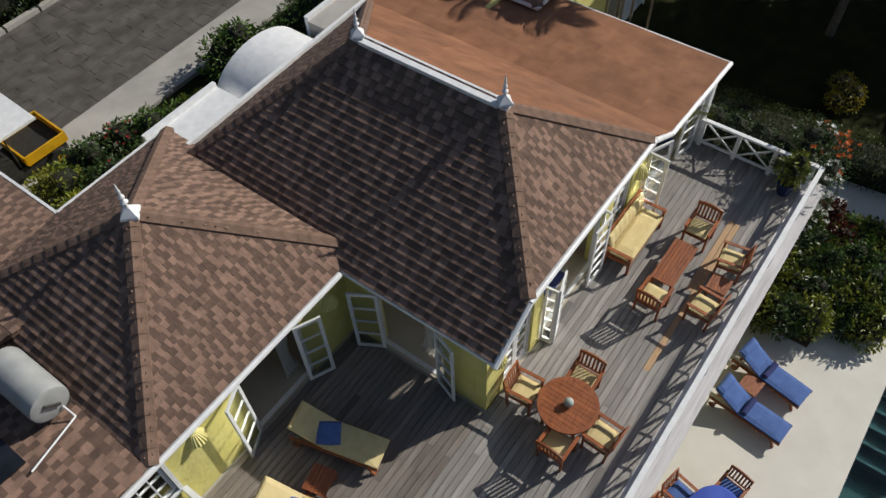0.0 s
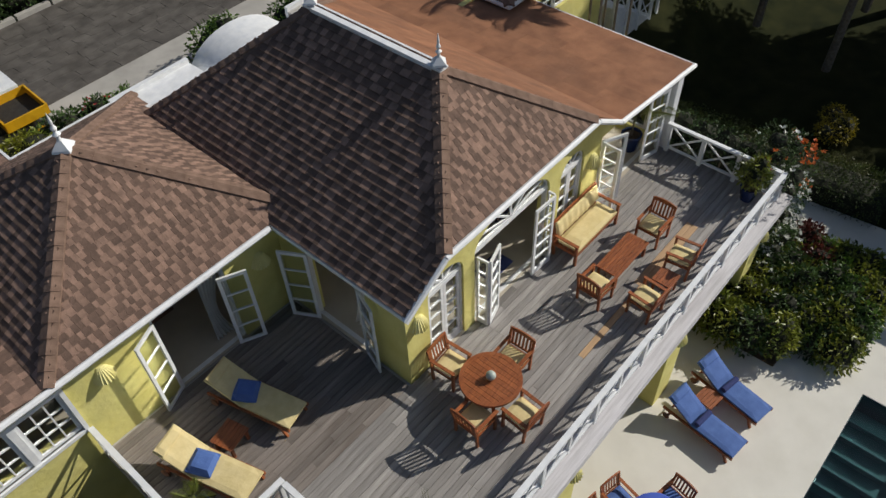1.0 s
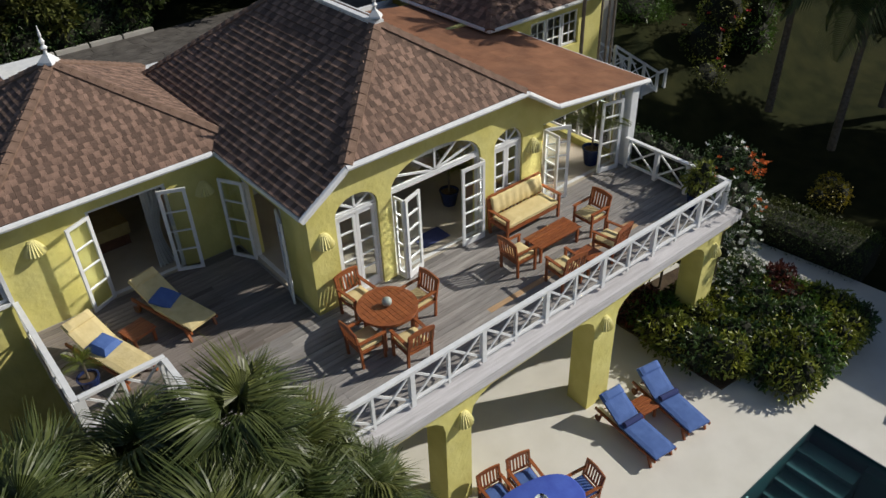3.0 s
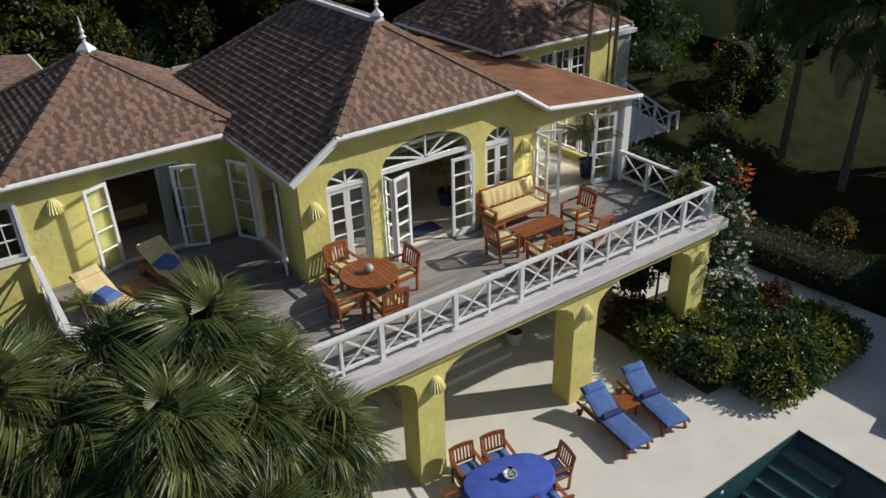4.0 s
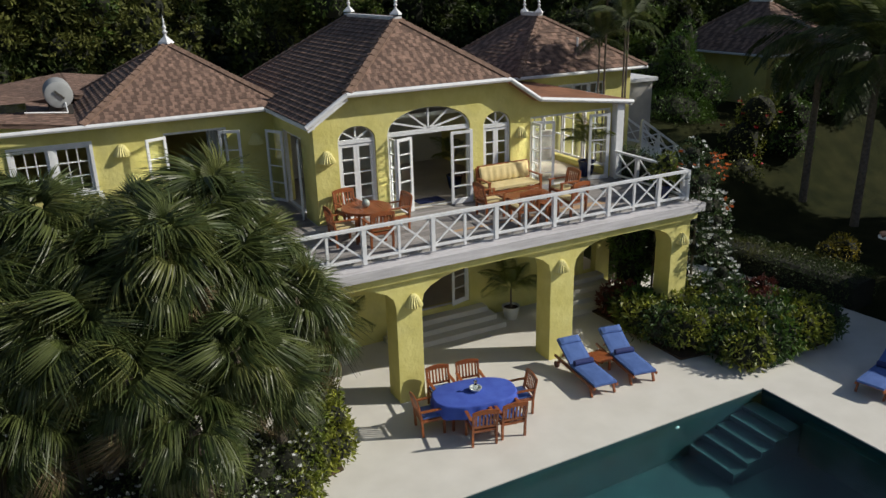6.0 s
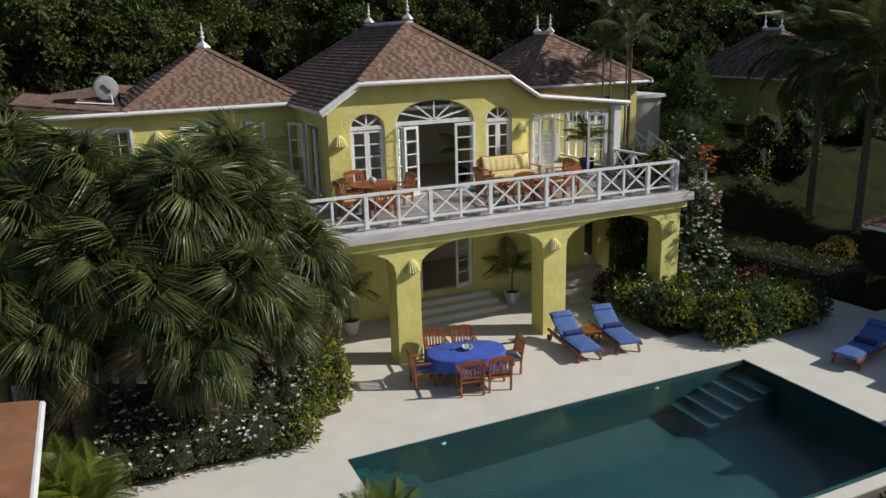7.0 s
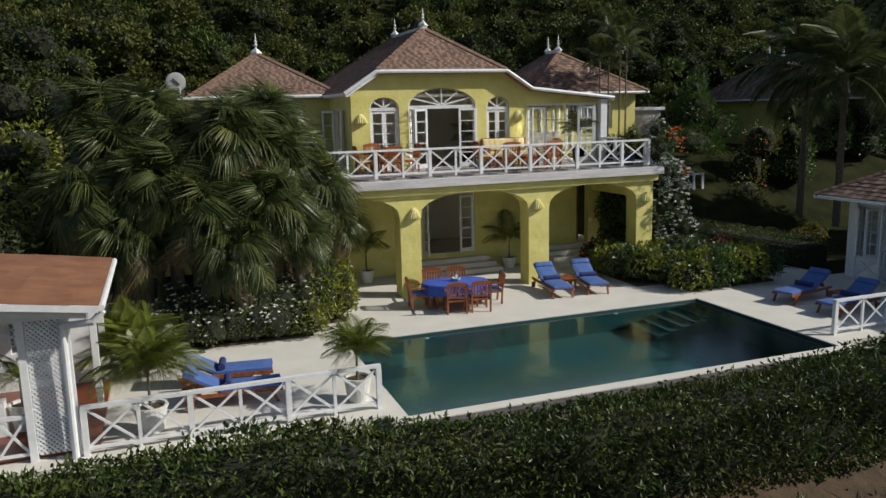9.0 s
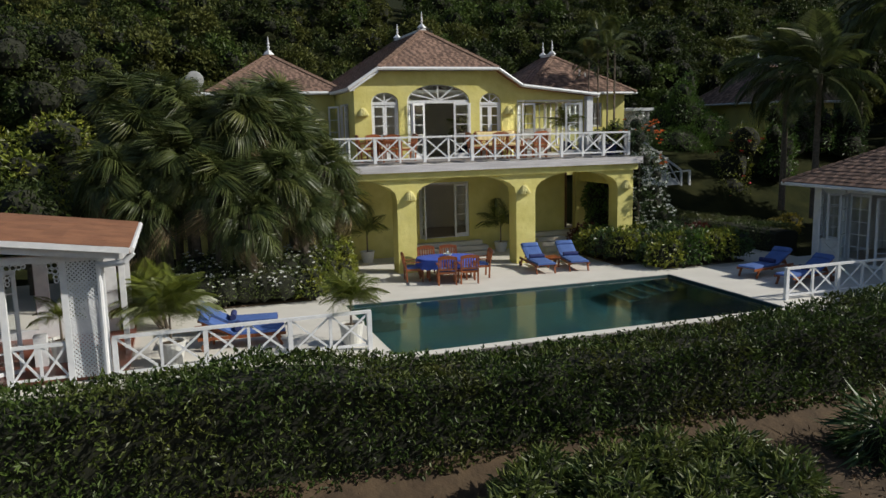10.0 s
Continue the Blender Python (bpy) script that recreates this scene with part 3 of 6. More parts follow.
part("wall", box(6.0, 15.0, 13.0, 13.2, 2.0, 5.5), STUCCO, house)


# ---- glazed doors and windows ----
def glazed(name, w, h, cols, rows, parent, m, label="", stile=0.075, bar=0.028, depth=0.045, sill=0.0):
    """A glazed leaf lying in x-z from its hinge corner, with its panes as parts."""
    holes = []
    lower = max(stile, sill)
    cw = (w - 2 * stile - (cols - 1) * bar) / cols
    rh = (h - stile - lower - (rows - 1) * bar) / rows
    panes = []
    for i in range(cols):
        for j in range(rows):
            x0 = stile + i * (cw + bar)
            z0 = lower + j * (rh + bar)
            holes.append(rect(x0, x0 + cw, z0, z0 + rh))
            panes.append((x0, z0))
    bm = plate(rect(0, w, 0, h), holes, lambda u, v, d: (u, d - depth / 2, v), depth)
    leaf = part(name, bm, WHITE, parent, label)
    leaf.matrix_basis = m
    pm = mesh_from("pane", [(-0.004, -0.003, -0.004), (cw + 0.004, -0.003, -0.004), (cw + 0.004, -0.003, rh + 0.004), (-0.004, -0.003, rh + 0.004), (-0.004, 0.003, -0.004), (cw + 0.004, 0.003, -0.004), (cw + 0.004, 0.003, rh + 0.004), (-0.004, 0.003, rh + 0.004)],
        [(0, 1, 2, 3), (7, 6, 5, 4), (0, 4, 5, 1), (1, 5, 6, 2), (2, 6, 7, 3), (3, 7, 4, 0)], GLASS)
    for x0, z0 in panes:
        p = new("pane", pm)
        p.parent = leaf
        p.matrix_basis = pose(x0, 0, z0)
        p.visible_shadow = False
    return leaf


def leaf_between(name, a, b, z0, h, cols, rows, parent, **kw):
    """A leaf from plan point a (hinge) to plan point b."""
    w = math.hypot(b[0] - a[0], b[1] - a[1])
    return glazed(name, w, h, cols, rows, parent, pose(a[0], a[1], z0, 0, 0, math.degrees(math.atan2(b[1] - a[1], b[0] - a[0]))), **kw)


def fanlight(x0, x1, spring, rise, y, spokes, parent):
    n = 18
    c, r = (x0 + x1) / 2, (x1 - x0) / 2
    def half(k, dz):
        return [(c - (r - k), spring + dz), (c + (r - k), spring + dz)] + [(c + (r - k) * math.cos(math.pi * i / n), spring + dz + (rise - k) * math.sin(math.pi * i / n)) for i in range(1, n)]
    frame_ob = part("fanlight", plate(half(0, 0), [half(0.06, 0.05)], front(y), 0.07), WHITE, parent, "white painted arched fanlight")
    for i in range(spokes):
        a = math.pi * (i + 1) / (spokes + 1)
        part("glazing_bar", beam((c, y + 0.035, spring + 0.04), (c + (r - 0.04) * math.cos(a), y + 0.035, spring + (rise - 0.03) * math.sin(a)), 0.045, 0.035, up=(0, 1, 0)), WHITE, frame_ob)
    p = part("pane", plate(half(0.055, 0.045), [], front(y + 0.03), 0.006), GLASS, frame_ob)
    p.visible_shadow = False


def casing(x0, x1, z0, z1, y, parent, w=0.06):
    part("door_frame", plate(rect(x0, x1, z0, z1), [[(x0 + w, z0 - 0.0 + 0.02), (x1 - w, z0 + 0.02), (x1 - w, z1 - w), (x0 + w, z1 - w)]], front(y), 0.1), WHITE, parent)


for (x0, x1, s, r), spokes in ((ARCH_L, 3), (ARCH_C, 5), (ARCH_R, 3)):
    fanlight(x0 + 0.003, x1 - 0.003, s - 0.02, r, FRONT_Y + 0.06, spokes, house)
H_DOOR = 5.79 - DECK_Z
for x0, x1, s, r in (ARCH_L, ARCH_R):
    casing(x0 + 0.003, x1 - 0.003, DECK_Z, s - 0.025, FRONT_Y + 0.05, house, 0.05)
    mid = (x0 + x1) / 2
    leaf_between("door", (x0 + 0.055, FRONT_Y + 0.1), (mid - 0.003, FRONT_Y + 0.1), DECK_Z + 0.02, s - DECK_Z - 0.11, 1, 5, house, sill=0.2, label="closed white glazed door leaf")
    leaf_between("door", (mid + 0.003, FRONT_Y + 0.1), (x1 - 0.055, FRONT_Y + 0.1), DECK_Z + 0.02, s - DECK_Z - 0.11, 1, 5, house, sill=0.2, label="closed white glazed door leaf")
casing(7.823, 10.317, DECK_Z - 0.0, 5.845, FRONT_Y + 0.05, house, 0.06)
leaf_between("door", (7.87, 3.69), (7.90, 3.42), DECK_Z + 0.02, 2.03, 1, 5, house, sill=0.15, stile=0.05, label="open white folding door leaf")
leaf_between("door", (7.93, 3.40), (8.44, 3.56), DECK_Z + 0.02, 2.03, 1, 5, house, sill=0.15, label="open white folding door leaf")
leaf_between("door", (9.60, 3.53), (10.25, 3.50), DECK_Z + 0.02, 2.03, 1, 5, house, sill=0.15, label="open white folding door leaf")
leaf_between("door", (10.27, 3.69), (10.27, 3.53), DECK_Z + 0.02, 2.03, 1, 5, house, sill=0.15, stile=0.04, label="open white folding door leaf")
# porch doors at the far end of the deck
casing(12.323, 15.297, DECK_Z, 5.878, FRONT_Y + 0.08, house, 0.07)
leaf_between("door", (12.40, 3.70), (12.98, 3.42), DECK_Z + 0.02, 2.0, 1, 5, house, sill=0.12, label="open white glazed porch door")
leaf_between("door", (12.36, 3.69), (12.34, 3.20), DECK_Z + 0.02, 2.0, 1, 5, house, sill=0.12, label="open white glazed porch door")
leaf_between("door", (14.42, 3.66), (15.05, 3.52), DECK_Z + 0.02, 2.0, 1, 5, house, sill=0.12, label="open white glazed porch door")
leaf_between("door", (15.2, 3.68), (15.08, 3.53), DECK_Z + 0.02, 2.0, 1, 5, house, sill=0.12, stile=0.04, label="open white glazed porch door")
part("corner_post", box(15.3, 15.56, 3.45, 3.7, 3.66, 6.0), WHITE, house)
# porch side and back glazing
for k in range(6):
    leaf_between("window", (15.42, 4.1 + k * 1.12), (15.42, 5.18 + k * 1.12), 3.95, 1.95, 2, 3, house, label="white glazed porch window")
leaf_between("window", (12.5, 9.2), (14.0, 9.2), 4.4, 1.4, 4, 3, house, label="white small-paned window")
part("wall", plate(rect(12.45, 15.4, 3.7, 6.3), [rect(12.6, 15.2, 4.45, 5.75)], front(9.25), 0.15), STUCCO, house)
part("low_wall", box(12.46, 15.3, 6.6, 6.75, 3.72, 4.75), CONCRETE, house, "pale low wall inside the porch")
CURTAIN = material("white_voile", (0.62, 0.62, 0.60), (0.75, 0.75, 0.73), 4, 0.9, 0.2, 20, translucent=0.35)


def curtain(a, b, z0, z1, parent, folds=9, pinch=0.0):
    """A hanging cloth with folds from plan point a to b."""
    bm = bmesh.new()
    n = folds * 4
    a, b = Vector((*a, 0)), Vector((*b, 0))
    d = (b - a)
    s = d.normalized().cross(Vector((0, 0, 1)))
    rows = []
    for j in range(7):
        t = j / 6
        z = z0 + (z1 - z0) * t
        w = 1 - pinch * math.sin(math.pi * min(1, t * 1.2)) * 0.9
        rows.append([bm.verts.new(a + d * (i / n) * w + s * 0.045 * math.sin(i * math.pi / 2 + j * 0.3) + Vector((0, 0, z))) for i in range(n + 1)])
    for r0, r1 in zip(rows, rows[1:]):
        for i in range(n):
            bm.faces.new((r0[i], r0[i + 1], r1[i + 1], r1[i]))
    ob = part("curtain", bm, CURTAIN, None, smooth=True)
    return tagged(ob, "white voile curtain hanging beside an open door", "curtain")


curtain((13.1, 8.95), (14.9, 8.95), 4.3, 5.85, None, 12)
curtain((3.95, 7.6), (4.4, 7.6), 3.74, 5.85, None, 5, 0.5)
curtain((6.2, 5.0), (6.2, 5.7), 3.74, 5.85, None, 6, 0.3)
# wing: double door to the court and small-paned window
leaf_between("door", (2.79, 7.22), (2.24, 6.96), DECK_Z + 0.02, 2.1, 1, 4, house, label="open white glazed door leaf")
leaf_between("door", (4.2, 7.16), (4.74, 6.91), DECK_Z + 0.02, 2.1, 1, 4, house, label="open white glazed door leaf")
casing(2.753, 4.447, DECK_Z, 5.917, 7.28, house, 0.06)
part("window_frame", plate(rect(-1.03, 0.96, 4.54, 5.93), [rect(-0.95, 0.88, 4.62, 5.85)], front(7.2), 0.12), WHITE, house)
leaf_between("window", (-0.95, 7.3), (-0.1, 7.3), 4.62, 1.23, 3, 3, house, label="white small-paned casement window")
leaf_between("window", (0.03, 7.3), (0.88, 7.3), 4.62, 1.23, 3, 3, house, label="white small-paned casement window")
part("mullion", box(-0.1, 0.03, 7.24, 7.36, 4.62, 5.85), WHITE, house)
# court side of the main block
leaf_between("door", (5.77, 6.32), (5.46, 6.88), DECK_Z + 0.02, 2.05, 1, 4, house, label="open white glazed door leaf")
leaf_between("door", (5.77, 4.92), (5.57, 4.34), DECK_Z + 0.02, 2.05, 1, 4, house, label="open white glazed door leaf")
part("door_frame", plate(rect(4.753, 6.497, 3.73, 5.847), [rect(4.81, 6.44, 3.75, 5.79)], side(5.85), 0.1), WHITE, house)
# lower garden door
casing(8.203, 10.247, 0.62, 2.777, 3.8, house, 0.07)
leaf_between("door", (8.28, 3.8), (8.32, 3.35), 0.64, 2.05, 1, 5, house, sill=0.15, label="open white glazed garden door")
leaf_between("door", (10.18, 3.8), (9.6, 3.62), 0.64, 2.05, 1, 5, house, sill=0.15, label="open white glazed garden door")
part("back_door", box(13.35, 14.85, 4.3, 4.36, 0.62, 2.95), TEAK_DARK, house, "dark timber door in a shaded recess")


def shell_lamp(x, y, z, turn=0.0):
    """Scallop-shell wall light in the wall's yellow."""
    lamp = thing("wall_lamp", "yellow plaster scallop-shell wall light", "wall lamp", (x, y, z), turn, group="shell wall lights")
    bm = bmesh.new()
    n, rings = 40, []
    for j in range(6):
        s = j / 5
        ring = []
        for i in range(n + 1):
            a = math.pi * i / n
            rib = 1 + 0.10 * s * math.cos(a * 20)
            rr = (0.035 + 0.17 * s ** 0.75) * rib
            ring.append(bm.verts.new((rr * math.cos(a) * 1.05, -rr * math.sin(a), 0.15 - 0.30 * s ** 1.4 + 0.012 * math.cos(a * 20) * s)))
        rings.append(ring)
    for r0, r1 in zip(rings, rings[1:]):
        for i in range(n):
            bm.faces.new((r0[i], r0[i + 1], r1[i + 1], r1[i]))
    bm.faces.new(rings[0])
    bm.faces.new(rings[-1][::-1])
    part("shade", bm, SHELL, lamp)
    part("mount", box(-0.06, 0.06, -0.02, 0.0, -0.05, 0.16), SHELL, lamp)
    return lamp


SHELL = material("pale_yellow_plaster", (0.68, 0.62, 0.26), (0.78, 0.72, 0.34), 3, 0.8, 0.2, 30)
for x, y, z in ((6.12, FRONT_Y, 5.5), (11.98, FRONT_Y, 5.5), (1.65, 7.25, 5.6), (5.25, 7.25, 5.5), (6.82, 0.38, 2.64), (11.05, 0.38, 2.66), (15.2, 0.38, 2.66)):
    shell_lamp(x, y, z)


# ---- white balustrades ----
def balustrade(name, a, b, z, posts, label, top=0.87, cross=True):
    """Post-and-rail fence from plan point a to b; posts: distances along it of the square posts."""
    a, b = Vector((*a, z)), Vector((*b, z))
    d = (b - a).normalized()
    L = (b - a).length
    f = thing(name, label, "railing", a, math.degrees(math.atan2(d.y, d.x)))
    part("handrail", box(-0.04, L + 0.04, -0.055, 0.055, top - 0.06, top), WHITE, f, bevel=0.012)
    part("bottom_rail", box(0, L, -0.03, 0.03, 0.10, 0.15), WHITE, f)
    for x in posts:
        part("post", box(x - 0.05, x + 0.05, -0.05, 0.05, 0, top - 0.06), WHITE, f, bevel=0.008)
    for p, q in zip(posts, posts[1:]):
        n = max(1, round((q - p) / 0.86))
        xs = [p + (q - p) * i / n for i in range(n + 1)]
        for x in xs[1:-1]:
            part("baluster", box(x - 0.03, x + 0.03, -0.028, 0.028, 0.0, top - 0.06), WHITE, f)
        if cross:
            for x0, x1 in zip(xs, xs[1:]):
                part("cross_brace", beam((x0 + 0.03, -0.012, 0.14), (x1 - 0.03, -0.012, top - 0.07), 0.022, 0.045), WHITE, f)
                part("cross_brace", beam((x0 + 0.03, 0.012, top - 0.07), (x1 - 0.03, 0.012, 0.14), 0.022, 0.045), WHITE, f)
    return f


RAIL = "white painted timber railing with crossed braces along the deck"
balustrade("balustrade", (2.55, 0.44), (15.28, 0.40), DECK_Z, [0, 1.43, 3.14, 4.85, 6.56, 8.27, 9.98, 11.69, 12.73], RAIL)
balustrade("balustrade", (15.28, 0.52), (15.28, 3.42), DECK_Z, [0.05, 0.98, 1.92, 2.86], RAIL)
balustrade("balustrade", (0.96, 3.72), (0.96, 7.16), DECK_Z, [0, 1.7, 3.4], RAIL)
balustrade("balustrade", (1.06, 3.72), (2.54, 3.72), DECK_Z, [0.0, 1.43], RAIL)
balustrade("balustrade", (2.54, 3.6), (2.54, 0.56), DECK_Z, [0.05, 1.5, 2.98], RAIL)
balustrade("fence", (-1.95, -8.1), (3.28, -8.05), 0.0, [0, 1.74, 3.48, 5.23], "white timber fence with crossed braces along the terrace edge", 0.9)
balustrade("fence", (15.0, -7.95), (24.0, -7.9), 0.0, [0, 1.8, 3.6, 5.4, 7.2, 9.0], "white timber fence with crossed braces along the terrace edge", 0.9)

# ---- deck boards ----
deck = tagged(part("deck", box(2.56, 15.4, 0.64, 0.66, 3.69, 3.70), DECK), "weathered grey timber deck boards", "deck", kind="structure")
BOARD_W, BOARD_GAP = 0.138, 0.007
board_meshes = {}
def board(x0, x1, y, mat):
    L = round(x1 - x0, 1)
    key = (L, mat.name)
    if key not in board_meshes:
        w = BOARD_W / 2
        V = []
        for x in (0, L - 0.004):
            V += [(x, -w, 0), (x, w, 0), (x, w, 0.022), (x, w - 0.006, 0.028), (x, -w + 0.006, 0.028), (x, -w, 0.022)]
        Fc = [(0, 1, 2, 3, 4, 5)[::-1], (6, 7, 8, 9, 10, 11)] + [(i, (i + 1) % 6, 6 + (i + 1) % 6, 6 + i) for i in range(6)]
        board_meshes[key] = mesh_from("board", V, Fc, mat)
    ob = new("board", board_meshes[key])
    ob.parent = deck
    ob.location = (x0, y, 3.702 + random.uniform(-0.002, 0.002))
    return ob
rng = random.Random(5)
y = 0.72
while y < 7.2:
    x0, x1 = (2.5, 15.4) if y < 3.68 else (0.92, 5.7)
    x = x0
    while x < x1 - 0.05:
        L = min(rng.choice((1.8, 2.4, 3.0, 3.6)), x1 - x)
        if x1 - x - L < 0.5:
            L = x1 - x
        fresh = abs(y - 1.52) < 0.075 and 7.9 < x < 12.0
        board(x, x + L, y, NEW_BOARD if fresh else DECK if y < 3.68 else SHADED_COURT_DECK)
        x += round(L, 1)
    y += BOARD_W + BOARD_GAP


# ---- furniture ----
def cushion(name, x0, x1, y0, y1, z0, z1, mat, parent, puff=0.02, label=""):
    bm = bmesh.new()
    nx, ny = 6, 6
    top, bot = [], []
    for j in range(ny + 1):
        for i in range(nx + 1):
            u, v = i / nx, j / ny
            e = min(1, 5 * min(u, 1 - u)) * min(1, 5 * min(v, 1 - v))
            x, y = x0 + (x1 - x0) * u, y0 + (y1 - y0) * v
            top.append(bm.verts.new((x, y, z1 - puff + puff * 1.6 * e ** 0.5)))
            bot.append(bm.verts.new((x, y, z0)))
    w = nx + 1
    for j in range(ny):
        for i in range(nx):
            a = j * w + i
            bm.faces.new((top[a], top[a + 1], top[a + 1 + w], top[a + w]))
            bm.faces.new((bot[a], bot[a + w], bot[a + 1 + w], bot[a + 1]))
    rim = [i for i in range(nx)] + [nx + j * w for j in range(ny)] + [ny * w + nx - i for i in range(nx)] + [(ny - j) * w for j in range(ny)]
    for a, b in zip(rim, rim[1:] + rim[:1]):
        bm.faces.new((top[a], bot[a], bot[b], top[b]))
    return part(name, bm, mat, parent, label, smooth=False)


def armchair(cushion_mat, label, group):
    """Teak garden armchair; it faces +y, its middle over the origin."""
    c = thing("armchair", label, "chair", group=group)
    for sx in (-1, 1):
        part("front_leg", box(sx * 0.27 - 0.025, sx * 0.27 + 0.025, 0.23, 0.28, 0, 0.63), TEAK, c)
        part("back_leg", beam((sx * 0.27, -0.25, 0), (sx * 0.27, -0.27, 0.45), 0.05, 0.05, beam((sx * 0.27, -0.27, 0.43), (sx * 0.27, -0.35, 0.86), 0.05, 0.045)), TEAK, c)
        part("armrest", box(sx * 0.28 - 0.035, sx * 0.28 + 0.035, -0.31, 0.30, 0.63, 0.655), TEAK, c, bevel=0.008)
        part("side_rail", box(sx * 0.27 - 0.014, sx * 0.27 + 0.014, -0.25, 0.25, 0.36, 0.42), TEAK, c)
    part("front_rail", box(-0.25, 0.25, 0.24, 0.27, 0.35, 0.41), TEAK, c)
    part("rear_rail", box(-0.25, 0.25, -0.28, -0.25, 0.36, 0.42), TEAK, c)
    for k in range(6):
        part("seat_slat", box(-0.25, 0.25, -0.24 + 0.08 * k, -0.24 + 0.08 * k + 0.062, 0.415, 0.432), TEAK, c)
    xs = [-0.30 + 0.06 * k for k in range(11)]
    upper_edge = [(x, 0.90 + 0.05 * (1 - (x / 0.3) ** 2)) for x in xs]
    lower_edge = [(x, 0.81 + 0.03 * (1 - (x / 0.3) ** 2)) for x in reversed(xs)]
    crest = plate(upper_edge + lower_edge, [], lambda u, v, w: (u, w - 0.367, v), 0.03)
    part("crest_rail", crest, TEAK, c)
    part("lower_back_rail", beam((-0.25, -0.285, 0.50), (0.25, -0.285, 0.50), 0.025, 0.05), TEAK, c)
    for k in range(6):
        x = -0.205 + 0.082 * k
        part("back_slat", beam((x, -0.288, 0.51), (x, -0.345, 0.84), 0.042, 0.016), TEAK, c)
    cushion("seat_cushion", -0.25, 0.25, -0.23, 0.26, 0.433, 0.49, cushion_mat, c, 0.02)
    return c


# deck dining group
TABLE_AT = (6.53, 2.26, DECK_Z)
table = thing("round_table", "round oiled teak dining table on the deck", "table", TABLE_AT)
N_SLATS = 12
for k in range(N_SLATS):
    x0, x1 = -0.6 + 1.2 * k / N_SLATS + 0.003, -0.6 + 1.2 * (k + 1) / N_SLATS - 0.003
    h0, h1 = math.sqrt(max(0.02, 0.605 ** 2 - x0 ** 2)), math.sqrt(max(0.02, 0.605 ** 2 - x1 ** 2))
    part("tabletop_slat", plate([(x0, -h0), (x1, -h1), (x1, h1), (x0, h0)], [], flat(0.715), 0.028), TEAK, table)
part("rim", plate([(0.612 * math.cos(i * math.pi / 24), 0.612 * math.sin(i * math.pi / 24)) for i in range(48)], [[(0.53 * math.cos(i * math.pi / 24), 0.53 * math.sin(i * math.pi / 24)) for i in range(48)]], flat(0.69), 0.056), TEAK, table)
for sx, sy in ((-1, -1), (1, -1), (1, 1), (-1, 1)):
    part("leg", beam((sx * 0.34, sy * 0.34, 0), (sx * 0.33, sy * 0.33, 0.70), 0.06, 0.06), TEAK, table)
part("apron", box(-0.34, 0.34, -0.345, -0.32, 0.62, 0.69, box(-0.34, 0.34, 0.32, 0.345, 0.62, 0.69)), TEAK, table)
bm = bmesh.new()
bmesh.ops.create_icosphere(bm, subdivisions=3, radius=0.1)
ball = part("ornament_ball", bm, material("pale_ceramic", (0.28, 0.34, 0.32), (0.48, 0.52, 0.47), 14, 0.4, 0.3, 40), None, smooth=True)
ball.location = (6.53, 2.26, DECK_Z + 0.745 + 0.098)
tagged(ball, "pale grey-green ceramic ball on the round table", "ornament")

CHAIR_LABEL = "oiled teak slatted armchair with a cream seat cushion"
chair = armchair(CREAM, CHAIR_LABEL, "teak armchairs on the deck")
places = [(6.45, 3.20, 184), (7.32, 2.34, 92), (5.82, 2.06, -92), (6.47, 1.43, -3), (9.98, 2.10, -92), (12.32, 2.07, 90), (10.35, 1.08, -4), (11.87, 1.10, 8)]
chair.matrix_basis = pose(places[0][0], places[0][1], DECK_Z, 0, 0, places[0][2])
for x, y, a in places[1:]:
    copy_thing(chair, pose(x, y, DECK_Z, 0, 0, a))

# sofa, coffee table, side table
sofa = thing("sofa", "teak garden sofa with buttoned cream cushions against the wall", "sofa", (11.32, 3.26, DECK_Z), 180)
for sx in (-1, 1):
    part("front_leg", box(sx * 0.85 - 0.03, sx * 0.85 + 0.03, 0.28, 0.34, 0, 0.62), TEAK, sofa)
    part("back_leg", beam((sx * 0.85, -0.27, 0), (sx * 0.85, -0.37, 0.92), 0.06, 0.06), TEAK, sofa)
    part("armrest", box(sx * 0.86 - 0.04, sx * 0.86 + 0.04, -0.34, 0.36, 0.62, 0.65), TEAK, sofa, bevel=0.01)
    part("side_rail", box(sx * 0.85 - 0.015, sx * 0.85 + 0.015, -0.28, 0.3, 0.30, 0.38), TEAK, sofa)
part("front_rail", box(-0.83, 0.83, 0.295, 0.325, 0.27, 0.36), TEAK, sofa)
part("rear_rail", box(-0.83, 0.83, -0.30, -0.27, 0.30, 0.38), TEAK, sofa)
part("crest_rail", beam((-0.84, -0.375, 0.92), (0.84, -0.375, 0.92), 0.035, 0.09), TEAK, sofa)
for k in range(14):
    x = -0.78 + k * 1.56 / 13
    part("back_slat", beam((x, -0.30, 0.38), (x, -0.365, 0.88), 0.045, 0.018), TEAK, sofa)
for k in range(5):
    part("seat_slat", box(-0.83, 0.83, -0.26 + 0.115 * k, -0.26 + 0.115 * k + 0.09, 0.375, 0.395), TEAK, sofa)
cushion("seat_cushion", -0.80, 0.80, -0.22, 0.33, 0.398, 0.50, CREAM, sofa, 0.03)
bm = bmesh.new()
nf = 44
prof = [(-0.235, 0.50), (-0.20, 0.56), (-0.225, 0.72), (-0.27, 0.90), (-0.31, 0.95), (-0.345, 0.90)]
rows = []
